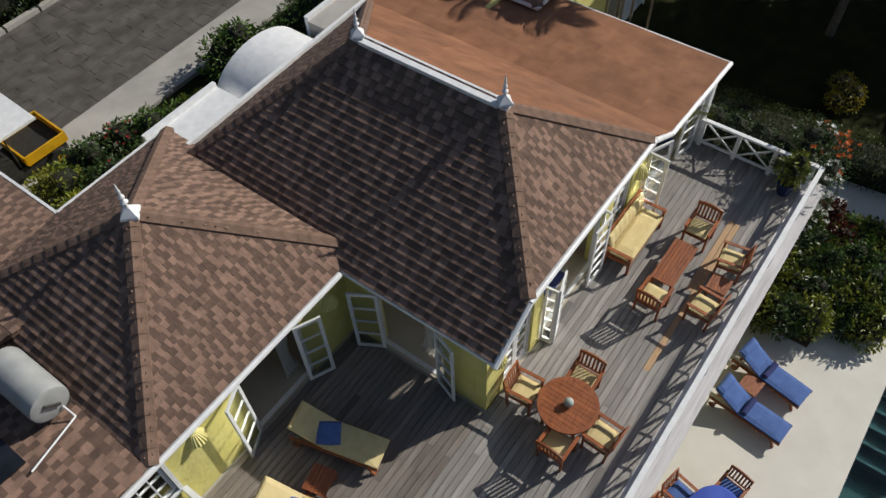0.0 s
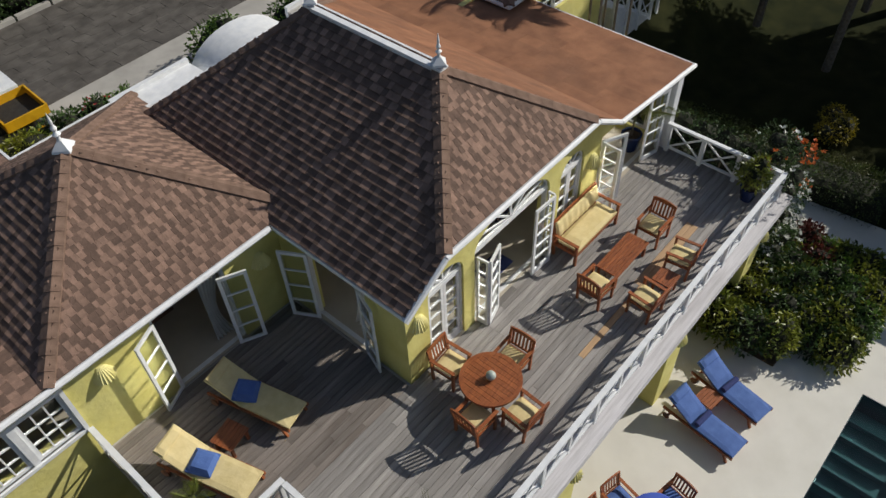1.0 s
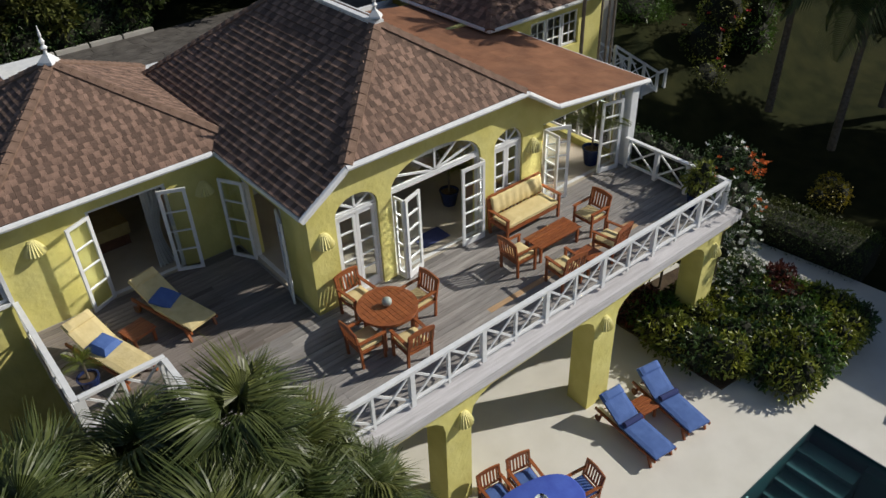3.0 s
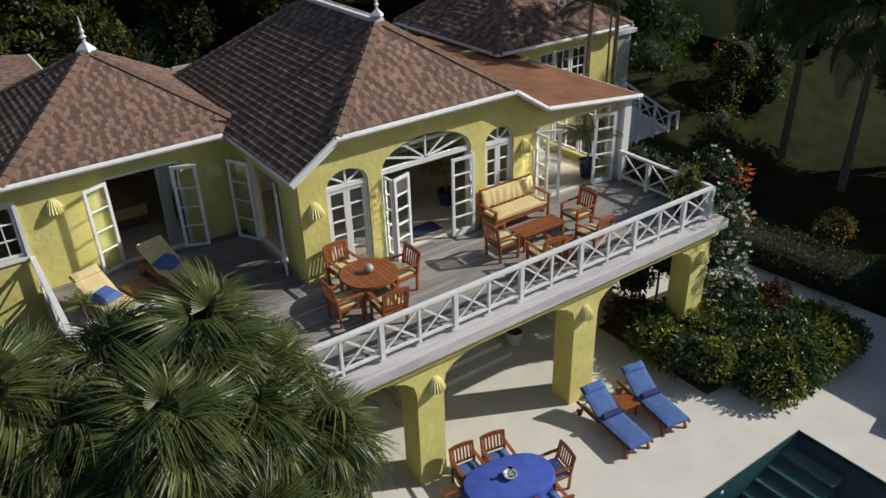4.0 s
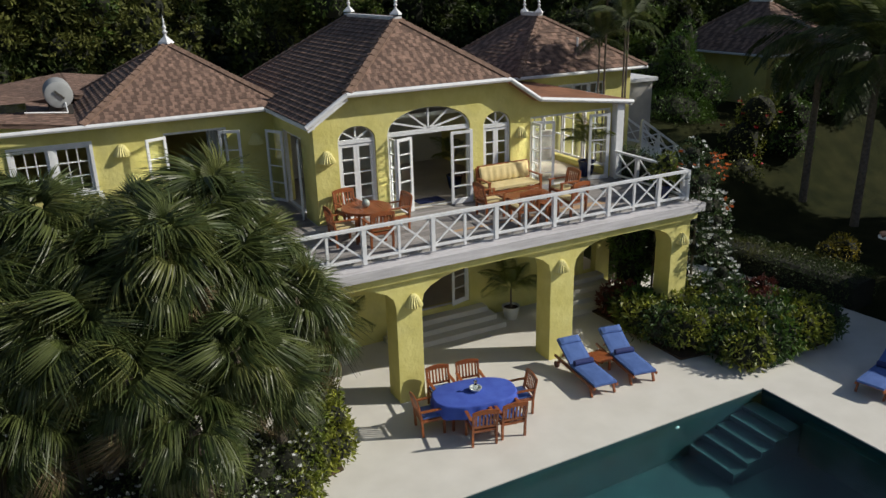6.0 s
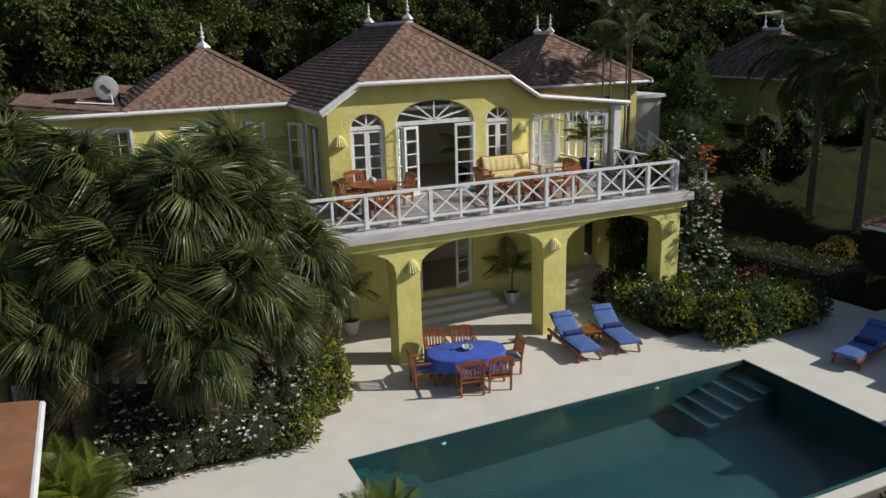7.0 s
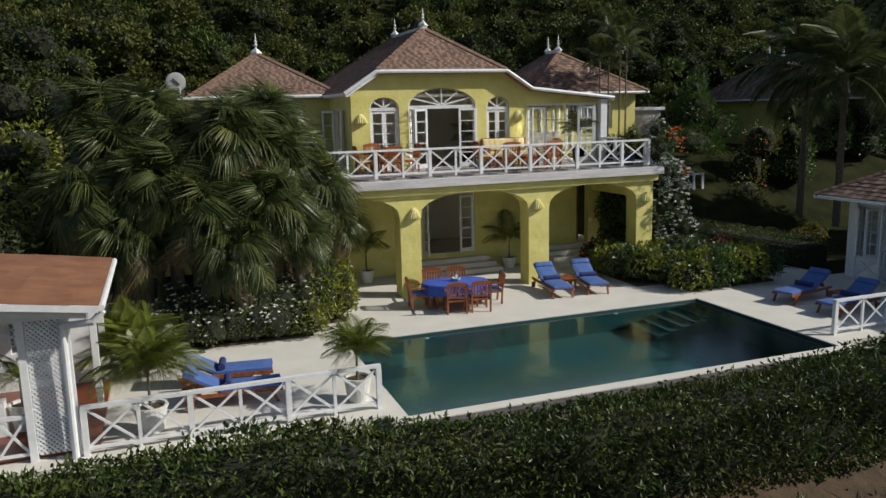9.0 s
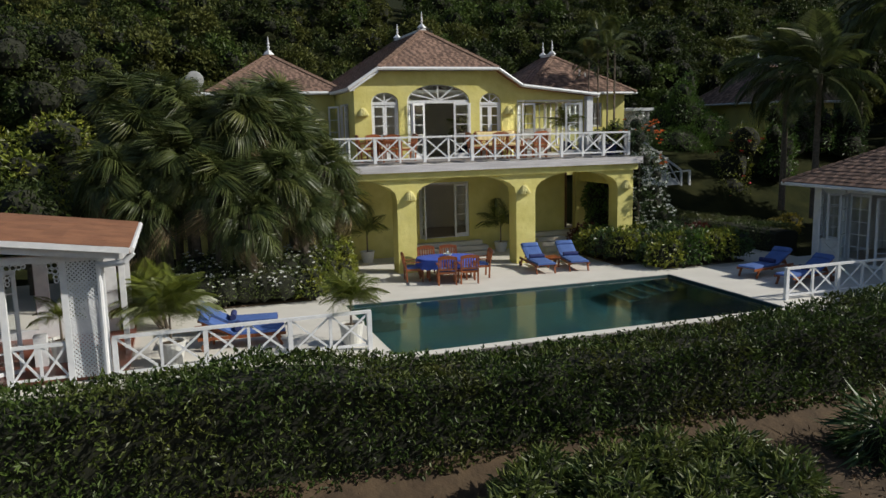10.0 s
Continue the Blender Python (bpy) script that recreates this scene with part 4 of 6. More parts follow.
for yy, zz in prof:
    rows.append([bm.verts.new((-0.80 + 1.6 * i / nf, yy + 0.007 * math.sin(i * 1.1 + 0.6 * math.sin(i * 0.37)) * (1 if zz < 0.9 else 0.4), zz + 0.006 * math.sin(i * 0.9))) for i in range(nf + 1)])
for r0, r1 in zip(rows, rows[1:]):
    for i in range(nf):
        bm.faces.new((r0[i], r0[i + 1], r1[i + 1], r1[i]))
for e in (0, nf):
    bm.faces.new([r[e] for r in rows])
part("back_cushion", bm, CREAM, sofa, "gathered cream back cushion", smooth=True)


def slat_table(name, label, L, W, h, at, turn, n):
    t = thing(name, label, "table", at, turn)
    for k in range(n):
        y0 = -W / 2 + W * k / n
        part("tabletop_slat", box(-L / 2, L / 2, y0 + 0.003, y0 + W / n - 0.003, h - 0.028, h), TEAK, t)
    for sx in (-1, 1):
        for sy in (-1, 1):
            part("leg", box(sx * (L / 2 - 0.06) - 0.027, sx * (L / 2 - 0.06) + 0.027, sy * (W / 2 - 0.06) - 0.027, sy * (W / 2 - 0.06) + 0.027, 0, h - 0.028), TEAK, t)
    part("apron", box(-L / 2 + 0.06, L / 2 - 0.06, -W / 2 + 0.05, -W / 2 + 0.07, h - 0.10, h - 0.029, box(-L / 2 + 0.06, L / 2 - 0.06, W / 2 - 0.07, W / 2 - 0.05, h - 0.10, h - 0.029)), TEAK, t)
    return t


slat_table("coffee_table", "oiled teak rectangular coffee table before the sofa", 1.32, 0.56, 0.43, (11.1, 2.13, DECK_Z), 0, 7)
slat_table("side_table", "small square teak side table between two armchairs", 0.46, 0.46, 0.45, (11.1, 1.05, DECK_Z), 0, 6)
slat_table("side_table", "low dark teak side table between cream loungers", 0.55, 0.5, 0.36, (2.62, 5.42, DECK_Z), 14, 6)
slat_table("side_table", "small teak side table between blue sun loungers", 0.5, 0.5, 0.36, (11.62, -0.62, 0), -8, 6)
slat_table("side_table", "low teak side table between sun loungers", 0.5, 0.5, 0.36, (0.2, -6.0, 0), 0, 6)
slat_table("side_table", "low teak side table between sun loungers", 0.5, 0.5, 0.36, (17.6, -5.75, 0), 0, 6)


def lounger(mat, roll_mat, label, group, at, turn, wheels=True):
    """Sun lounger; foot at -y, raised back at +y, its middle over the origin."""
    b = thing("sun_lounger", label, "sun lounger", at, turn, group)
    W = 0.32
    for sx in (-1, 1):
        part("side_rail", box(sx * W - 0.022, sx * W + 0.022, -1.0, 0.95, 0.24, 0.31), TEAK, b)
        part("foot_leg", beam((sx * (W - 0.0), -0.78, 0.26), (sx * W, -0.9, 0.0), 0.05, 0.06), TEAK, b)
        part("rear_leg", beam((sx * W, 0.72, 0.26), (sx * W, 0.8, 0.0), 0.05, 0.06), TEAK, b)
        if wheels:
            part("wheel", tube((sx * (W + 0.03), 0.8, 0.09), (sx * (W + 0.06), 0.8, 0.09), 0.09, n=14), TEAK_DARK, b)
        part("back_rail", beam((sx * (W - 0.05), 0.22, 0.31), (sx * (W - 0.05), 0.86, 0.66), 0.035, 0.04), TEAK, b)
    for k in range(10):
        y0 = -0.97 + k * 0.12
        part("slat", box(-W + 0.03, W - 0.03, y0, y0 + 0.085, 0.292, 0.312), TEAK, b)
    for k in range(5):
        t = 0.1 + k * 0.19
        part("back_slat", beam((-W + 0.04, 0.22 + 0.64 * t, 0.325 + 0.35 * t), (W - 0.04, 0.22 + 0.64 * t, 0.325 + 0.35 * t), 0.075, 0.018), TEAK, b)
    part("back_stay", beam((0.0, 0.62, 0.54), (0.0, 0.80, 0.28), 0.4, 0.025), TEAK, b)
    cushion("mattress", -W + 0.01, W - 0.01, -0.99, 0.21, 0.314, 0.385, mat, b, 0.015)
    back = cushion("back_mattress", -W + 0.01, W - 0.01, 0.0, 0.80, 0.0, 0.07, mat, b, 0.015)
    back.matrix_basis = pose(0, 0.21, 0.338, 28.5, 0, 0)
    head = cushion("head_pad", -W + 0.03, W - 0.03, 0.58, 0.79, 0.072, 0.125, mat, b, 0.02)
    head.matrix_basis = pose(0, 0.21, 0.338, 28.5, 0, 0)
    if roll_mat:
        part("bolster", tube((-W + 0.06, 0.06, 0.45), (W - 0.06, 0.06, 0.45), 0.075, n=12), roll_mat, b, "rolled navy towel")
    return b


def aim(a, b):
    """Heading that turns +y from foot a to head b."""
    return math.degrees(math.atan2(b[1] - a[1], b[0] - a[0])) - 90


def lounger_on(a, b, z, *args):
    return lounger(*args, ((a[0] + b[0]) / 2, (a[1] + b[1]) / 2, z), aim(a, b))


def throw_pillow(x, y, z, turn, tilt):
    p = cushion("throw_pillow", -0.24, 0.24, -0.24, 0.24, 0, 0.13, BLUE, None, 0.07)
    p.matrix_basis = pose(x, y, z, tilt, 0, turn)
    tagged(p, "square blue throw pillow on a cream lounger", "pillow")


CREAM_LABEL, BLUE_LABEL = "teak sun lounger with a cream mattress on the deck", "teak sun lounger with a blue mattress beside the pool"
lounger_on((3.74, 4.68), (3.22, 6.70), DECK_Z, CREAM, None, CREAM_LABEL, "cream loungers on the deck")
lounger_on((2.26, 4.22), (1.68, 6.20), DECK_Z, CREAM, None, CREAM_LABEL, "cream loungers on the deck")
throw_pillow(3.42, 5.88, DECK_Z + 0.40, 38, 14)
throw_pillow(1.93, 5.30, DECK_Z + 0.39, 28, 10)
lounger_on((10.82, -1.88), (11.07, 0.15), 0, BLUE, NAVY, BLUE_LABEL, "blue loungers by the pool")
lounger_on((12.02, -1.93), (12.40, 0.10), 0, BLUE, NAVY, BLUE_LABEL, "blue loungers by the pool")
lounger_on((1.60, -5.45), (-0.40, -5.2), 0, BLUE, NAVY, BLUE_LABEL, "blue loungers by the pool")
lounger_on((1.62, -6.55), (-0.38, -6.4), 0, BLUE, NAVY, BLUE_LABEL, "blue loungers by the pool")
lounger_on((16.1, -5.05), (18.1, -4.6), 0, BLUE, NAVY, BLUE_LABEL, "blue loungers by the pool")
lounger_on((16.2, -6.55), (18.2, -6.2), 0, BLUE, NAVY, BLUE_LABEL, "blue loungers by the pool")

# oval dining table under a blue cloth, with its chairs
oval = thing("oval_table", "oval garden dining table hidden under a blue cloth", "table", (7.56, -1.13, 0), -12)
part("tabletop", plate([(0.92 * math.cos(i * math.pi / 20), 0.54 * math.sin(i * math.pi / 20)) for i in range(40)], [], flat(0.70), 0.03), TEAK, oval)
for sx in (-1, 1):
    for sy in (-1, 1):
        part("leg", box(sx * 0.6 - 0.03, sx * 0.6 + 0.03, sy * 0.3 - 0.03, sy * 0.3 + 0.03, 0, 0.70), TEAK, oval)
cloth = bmesh.new()
n = 96
def cloth_ring(k, z, wave):
    out = []
    for i in range(n):
        a = 2 * math.pi * i / n
        c, s = math.cos(a), math.sin(a)
        rx, ry = 0.98 * k, 0.60 * k
        e = (abs(c) ** 2.5 + abs(s) ** 2.5) ** (-1 / 2.5)
        f = 1 + wave * math.sin(a * 15 + 0.7 * math.sin(a * 4))
        out.append(cloth.verts.new((rx * c * e * f, ry * s * e * f, z + 0.35 * wave * math.cos(a * 7))))
    return out
rings = [cloth_ring(0.97, 0.738, 0), cloth_ring(1.0, 0.73, 0), cloth_ring(1.015, 0.69, 0.01), cloth_ring(1.02, 0.55, 0.03), cloth_ring(1.025, 0.42, 0.045)]
for r0, r1 in zip(rings, rings[1:]):
    for i in range(n):
        cloth.faces.new((r0[i], r0[(i + 1) % n], r1[(i + 1) % n], r1[i]))
cloth.faces.new(rings[0])
CLOTH = material("royal_blue_cloth", (0.04, 0.08, 0.42), (0.06, 0.12, 0.52), 3, 0.85, 0.2, 12)
tc = part("tablecloth", cloth, CLOTH, None, smooth=True)
tc.matrix_basis = pose(7.56, -1.13, 0, 0, 0, -12)
tagged(tc, "royal blue cloth draped over the oval table", "tablecloth")
bowl = thing("flower_bowl", "pale bowl of small white flowers on the blue cloth", "flower bowl", (7.6, -1.12, 0.742))
part("vase", lathe([(0.05, 0.03), (0.06, 0.12), (0.03, 0.2), (0.045, 0.26)], 14), GLASS, bowl, "clear glass vase")
part("bowl", lathe([(0.05, 0), (0.12, 0.03), (0.15, 0.09), (0.13, 0.09), (0.06, 0.03)], 18), material("pale_glaze", (0.45, 0.5, 0.48), (0.6, 0.65, 0.62), 9, 0.3, 0.1), bowl)
low_chair = armchair(BLUE, "teak slatted armchair with a blue seat cushion at the oval table", "chairs round the oval table")
spots = [(7.20, -0.24, 172), (7.93, -0.36, 168), (8.66, -1.28, 80), (7.98, -1.96, -10), (7.28, -1.90, -13), (6.48, -0.96, -98)]
low_chair.matrix_basis = pose(spots[0][0], spots[0][1], 0, 0, 0, spots[0][2])
for x, y, a in spots[1:]:
    copy_thing(low_chair, pose(x, y, 0, 0, 0, a))

# steps under the arcade
for k in range(3):
    tagged(part("step", box(7.4 + 0.12 * k, 10.9 - 0.12 * k, 2.75 + 0.33 * k, 3.74, 0.155 * k + 0.001 * k, 0.155 * (k + 1)), PATIO), "cream stone step below the garden door", "step", kind="structure")
for k in range(4):
    tagged(part("step", box(12.9, 15.0, 2.3 + 0.36 * k, 3.74, 0.155 * k + 0.001 * k, 0.155 * (k + 1)), PATIO), "cream stone step to the side passage", "step", kind="structure")
mat_ob = part("door_mat", box(8.9, 9.7, 4.1, 4.6, 3.722, 3.735), NAVY)
tagged(mat_ob, "dark door mat inside the open doorway", "door mat")
bed = thing("bed", "made bed with pale cover inside the wing room", "bed", (3.0, 10.0, 3.72))
part("mattress", box(-0.9, 0.9, -1.0, 1.0, 0.3, 0.6), CREAM_DARK, bed, bevel=0.04)
part("base", box(-0.85, 0.85, -0.95, 0.95, 0, 0.3), TEAK_DARK, bed)

# ---- neighbouring buildings ----
def hip_roof(parent, x0, x1, y0, y1, z, zr, rx0, ry0, rx1, ry1, seed, exposure=0.2, mat=None):
    """Four roof planes from the eaves box up to a short ridge."""
    a, b, c, d = (x0, y0, z), (x1, y0, z), (x1, y1, z), (x0, y1, z)
    r0, r1 = (rx0, ry0, zr), (rx1, ry1, zr)
    planes = [(a, b, r0) if ry1 != ry0 else (a, b, r1, r0), (b, c, r1, r0) if ry1 != ry0 else (b, c, r1), (c, d, r1) if ry1 != ry0 else (c, d, r0, r1), (d, a, r0, r1) if ry1 != ry0 else (d, a, r0)]
    for k, p in enumerate(planes):
        ob = roof_plane("roof", p, mat or SHINGLE)
        ob.parent = parent
        shingle_rows(ob, list(p), exposure, (0.18, 0.24, 0.3), 0.024, mat or SHINGLE, seed=seed + k)
    for p, q in ((a, r0), (b, r0 if ry1 != ry0 else r1), (c, r1), (d, r1 if ry1 != ry0 else r0)):
        ridge_caps(p, q, parent=parent)
    part("ridge_board", beam((rx0, ry0 - 0.1, zr + 0.05), (rx1 + 0.001, ry1 + 0.1, zr + 0.05), 0.2, 0.14), WHITE, parent)
    finial(rx0, ry0, zr + 0.08, parent, 0.9)
    finial(rx1, ry1, zr + 0.08, parent, 0.9)
    for p, q in ((a, b), (b, c), (c, d), (d, a)):
        gutter(Vector(p) - Vector((0, 0, 0.07)), Vector(q) - Vector((0, 0, 0.07)), 0.06, parent)


guest = thing("guest_house", "yellow guest house with a brown hip roof behind the villa", "house")
hip_roof(guest, 14.75, 20.7, 8.2, 14.1, 6.40, 8.27, 17.55, 10.9, 17.55, 11.9, 31)
part("wall", plate(rect(15.0, 20.3, 2.5, 6.36), [rect(16.9, 19.1, 4.75, 5.9)], front(8.65), 0.2), STUCCO, guest)
part("wall", box(20.1, 20.3, 8.85, 13.8, 2.5, 6.36), STUCCO, guest)
part("wall", box(15.0, 20.1, 13.6, 13.8, 2.5, 6.36), STUCCO, guest)
part("wall", box(15.6, 15.8, 8.85, 13.6, 2.5, 6.36), STUCCO, guest)
part("room_wall", box(15.8, 20.1, 10.5, 10.6, 2.5, 6.3), DARK_ROOM, guest)
for k in range(3):
    leaf_between("window", (16.93 + 0.73 * k, 8.75), (17.63 + 0.73 * k, 8.75), 4.77, 1.11, 2, 3, guest, label="white small-paned window")
part("vent_pipe", tube((18.2, 9.3, 6.9), (18.2, 9.3, 7.5), 0.04), WHITE, guest)
part("vent_pipe", tube((18.5, 9.3, 6.9), (18.5, 9.3, 7.35), 0.04), WHITE, guest)
part("side_room", box(20.35, 22.6, 9.9, 13.0, 2.5, 5.5), CONCRETE, guest, "pale rendered side room with a flat roof")
part("flat_roof", box(20.31, 22.75, 9.75, 13.1, 5.505, 5.65), WHITE, guest)
stair = thing("garden_stair", "white garden stair with crossed railings beside the guest house", "stair")
for k in range(9):
    part("tread", box(20.9 + 0.33 * k, 21.25 + 0.33 * k, 8.4, 9.4, 0.9, 3.3 - 0.2 * k), WHITE, stair)
for yy in (8.38, 9.42):
    part("handrail", beam((20.8, yy, 4.25), (23.5, yy, 2.5), 0.07, 0.08), WHITE, stair)
    part("bottom_rail", beam((20.8, yy, 3.5), (23.5, yy, 1.75), 0.05, 0.06), WHITE, stair)
    for k in range(4):
        x = 20.8 + 0.9 * k
        part("post", box(x - 0.045, x + 0.045, yy - 0.045, yy + 0.045, 1.2, 4.25 - 0.648 * (x - 20.8)), WHITE, stair)
        if k < 3:
            z = -0.648 * (x - 20.8)
            part("cross_brace", beam((x, yy - 0.01, 3.55 + z), (x + 0.9, yy - 0.01, 4.2 + z - 0.58), 0.02, 0.045), WHITE, stair)
            part("cross_brace", beam((x, yy + 0.012, 4.2 + z), (x + 0.9, yy + 0.012, 3.5 + z - 0.58), 0.02, 0.045), WHITE, stair)
    part("landing_rail", box(23.5, 24.0, yy - 0.035, yy + 0.035, 2.42, 2.5), WHITE, stair)
    part("post", box(23.95, 24.05, yy - 0.045, yy + 0.045, 0.8, 2.5), WHITE, stair)

cottage = thing("cottage", "pale yellow cottage with a brown hip roof among trees", "house", (1.1, 0, 0))
hip_roof(cottage, 29.3, 35.6, 10.6, 17.5, 5.95, 8.2, 32.4, 13.6, 32.4, 14.7, 41, 0.25)
part("wall", plate(rect(30.0, 35.0, 2.0, 5.9), [rect(30.6, 31.5, 3.6, 5.2), rect(32.2, 33.4, 3.0, 5.3), rect(33.9, 34.8, 3.6, 5.2)], front(11.3), 0.2), STUCCO, cottage)
part("wall", box(30.0, 30.2, 11.5, 17.0, 2.0, 5.9), STUCCO, cottage)
part("room_wall", box(30.2, 35.0, 12.5, 12.6, 2.0, 5.9), DARK_ROOM, cottage)
for x in (30.6, 33.9):
    leaf_between("window", (x, 11.4), (x + 0.9, 11.4), 3.6, 1.6, 2, 3, cottage)

# pool pavilion at the near corner of the terrace
FLOOR_WOOD = material("red_stained_floor", (0.14, 0.035, 0.015), (0.22, 0.06, 0.028), 4, 0.3, 0.1, 20, stretch=(0.5, 5, 5))
pav = thing("pool_pavilion", "white timber pavilion with lattice panel and orange felt roof", "pavilion")
PAV_ROOF = [(-1.5, -8.55, 2.72), (-1.5, -4.0, 2.72), (-6.5, -4.0, 3.37), (-6.5, -8.55, 3.37)]
pr = roof_plane("roof", PAV_ROOF, ORANGE_ROOF)
pr.parent = pav
shingle_rows(pr, PAV_ROOF, 0.42, (0.7, 0.9, 1.1), 0.010, ORANGE_ROOF, seed=51)
part("fascia", beam((-1.5, -8.58, 2.66), (-6.5, -8.58, 3.32), 0.05, 0.11), WHITE, pav)
part("fascia", beam((-1.7, -8.40, 2.56), (-6.5, -8.40, 3.14), 0.05, 0.14), WHITE, pav)
part("gutter", tube((-1.47, -8.5, 2.66), (-1.47, -4.0, 2.66), 0.06), WHITE, pav)
part("downpipe", tube((-1.45, -8.42, 2.60), (-1.62, -8.40, 2.42), 0.06), WHITE, pav)
part("downpipe", tube((-1.62, -8.40, 2.42), (-2.10, -8.22, 2.36), 0.06), WHITE, pav)
part("downpipe", tube((-2.10, -8.22, 2.40), (-2.12, -8.16, 0.0), 0.06), WHITE, pav)
part("lintel", box(-6.5, -2.0, -8.08, -7.92, 2.46, 2.60), WHITE, pav)
part("floor", box(-6.5, -1.75, -7.9, -3.9, 0.002, 0.10), FLOOR_WOOD, pav, "red-stained timber floor")
for x, y in ((-2.09, -8.0), (-2.77, -8.0), (-3.86, -8.0), (-5.0, -8.0), (-1.85, -6.0), (-1.85, -4.2)):
    part("post", box(x - 0.06, x + 0.06, y - 0.06, y + 0.06, 0, 2.58), WHITE, pav, bevel=0.008)
lat = bmesh.new()
x0, x1, z0, z1, st = -2.70, -2.16, 0.1, 2.46, 0.085
for k in range(-40, 60):
    c = k * st
    for sgn in (1, -1):
        # line z = sgn * x' + c inside the panel
        pts = []
        for xx in (0, x1 - x0):
            zz = sgn * xx + c
            pts.append((xx, zz))
        (xa, za), (xb, zb) = pts
        lo, hi = 0.0, 1.0
        dz = zb - za
        t0, t1 = sorted(((z0 - za) / dz, (z1 - za) / dz))
        lo, hi = max(lo, t0), min(hi, t1)
        if hi - lo > 0.02:
            p = (x0 + (xb - xa) * lo, -8.0 + 0.008 * sgn, za + dz * lo)
            q = (x0 + (xb - xa) * hi, -8.0 + 0.008 * sgn, za + dz * hi)
            beam(p, q, 0.012, 0.034, lat, up=(0, 0.001, 1))
tagged(part("lattice", lat, WHITE, pav, "white diagonal lattice panel"), kind="stuff")
part("rail", box(-3.80, -2.83, -8.03, -7.97, 0.78, 0.85), WHITE, pav)
part("rail", box(-3.80, -2.83, -8.02, -7.98, 0.12, 0.17), WHITE, pav)
part("baluster", box(-3.34, -3.28, -8.02, -7.98, 0.17, 0.78), WHITE, pav)
for xa, xb in ((-3.79, -3.35), (-3.27, -2.84)):
    part("cross_brace", beam((xa, -8.01, 0.17), (xb, -8.01, 0.78), 0.02, 0.045), WHITE, pav)
    part("cross_brace", beam((xa, -7.99, 0.78), (xb, -7.99, 0.17), 0.02, 0.045), WHITE, pav)
def bracket(x, sgn):
    """Fretwork bracket under the lintel: rings and scrolls."""
    bm = bmesh.new()
    for i, (u, v, r) in enumerate(((0.07, 0.07, 0.06), (0.18, 0.07, 0.055), (0.07, 0.19, 0.055), (0.28, 0.06, 0.045), (0.06, 0.30, 0.045), (0.16, 0.17, 0.045), (0.06, 0.38, 0.035), (0.36, 0.05, 0.035))):
        n = 12
        for k in range(n):
            a, b = 2 * math.pi * k / n, 2 * math.pi * (k + 1) / n
            beam((x + sgn * (u + r * math.cos(a)), -8.0, 2.46 - v + r * math.sin(a)), (x + sgn * (u + r * math.cos(b)), -8.0, 2.46 - v + r * math.sin(b)), 0.025, 0.025, bm)
    part("bracket", bm, WHITE, pav, "white fretwork bracket")
bracket(-2.83, -1)
bracket(-3.80, 1)
part("back_wall", plate(rect(-6.5, -2.1, 0.1, 2.7), [rect(-4.6, -3.9, 0.3, 2.2), rect(-3.6, -2.5, 0.9, 2.2)], front(-4.3), 0.1), WHITE, pav)
leaf_between("door", (-4.25, -7.5), (-3.75, -7.2), 0.12, 2.1, 1, 5, pav)
part("plinth", box(-3.6, -3.35, -6.9, -6.65, 0.1, 0.75), WHITE, pav)

# shaded pavilion beyond the pool
lodge = thing("garden_pavilion", "white glazed garden pavilion with a brown hip roof in shade", "pavilion")
hip_roof(lodge, 19.85, 27.5, -10.5, -2.4, 2.72, 4.6, 23.6, -7.0, 23.6, -5.9, 61, 0.22)
part("wall", plate([(-9.8, 0), (-2.95, 0), (-2.95, 2.7), (-9.8, 2.7)], [rect(-4.2, -3.35, 0.75, 2.4), rect(-6.2, -4.4, 0.1, 2.4), rect(-7.4, -6.4, 0.75, 2.4), rect(-9.4, -7.7, 0.1, 2.4)], side(20.8), 0.15), WHITE, lodge)
part("wall", box(20.95, 26.8, -3.1, -2.95, 0, 2.7), WHITE, lodge)
part("room_wall", box(24.0, 24.1, -9.8, -3.1, 0, 2.7), DARK_ROOM, lodge)
part("room_floor", box(20.95, 26.8, -9.8, -3.1, 0.0, 0.1), ROOM_FLOOR, lodge)
leaf_between("window", (20.88, -4.19), (20.88, -3.36), 0.76, 1.63, 2, 4, lodge)
leaf_between("window", (20.78, -3.38), (20.32, -3.72), 0.78, 1.58, 1, 4, lodge, label="open white casement window")
leaf_between("window", (20.78, -4.17), (20.36, -3.98), 0.78, 1.58, 1, 4, lodge, label="open white casement window")
leaf_between("door", (20.79, -4.42), (20.28, -4.62), 0.12, 2.25, 1, 5, lodge, label="open white glazed door")
leaf_between("door", (20.9, -5.25), (20.9, -4.43), 0.12, 2.25, 2, 5, lodge, label="white glazed door")
leaf_between("door", (20.79, -6.18), (20.3, -6.0), 0.12, 2.25, 1, 5, lodge, label="open white glazed door")
leaf_between("window", (20.88, -7.39), (20.88, -6.41), 0.76, 1.63, 2, 4, lodge)
for yy in (-3.3, -4.3):
    part("pilaster", box(20.72, 20.8, yy - 0.05, yy + 0.05, 0, 2.6), WHITE, lodge)
part("panel_brace", beam((20.79, -4.2, 0.12), (20.79, -3.35, 0.70), 0.03, 0.05), WHITE, lodge)
part("panel_brace", beam((20.77, -4.2, 0.70), (20.77, -3.35, 0.12), 0.03, 0.05), WHITE, lodge)

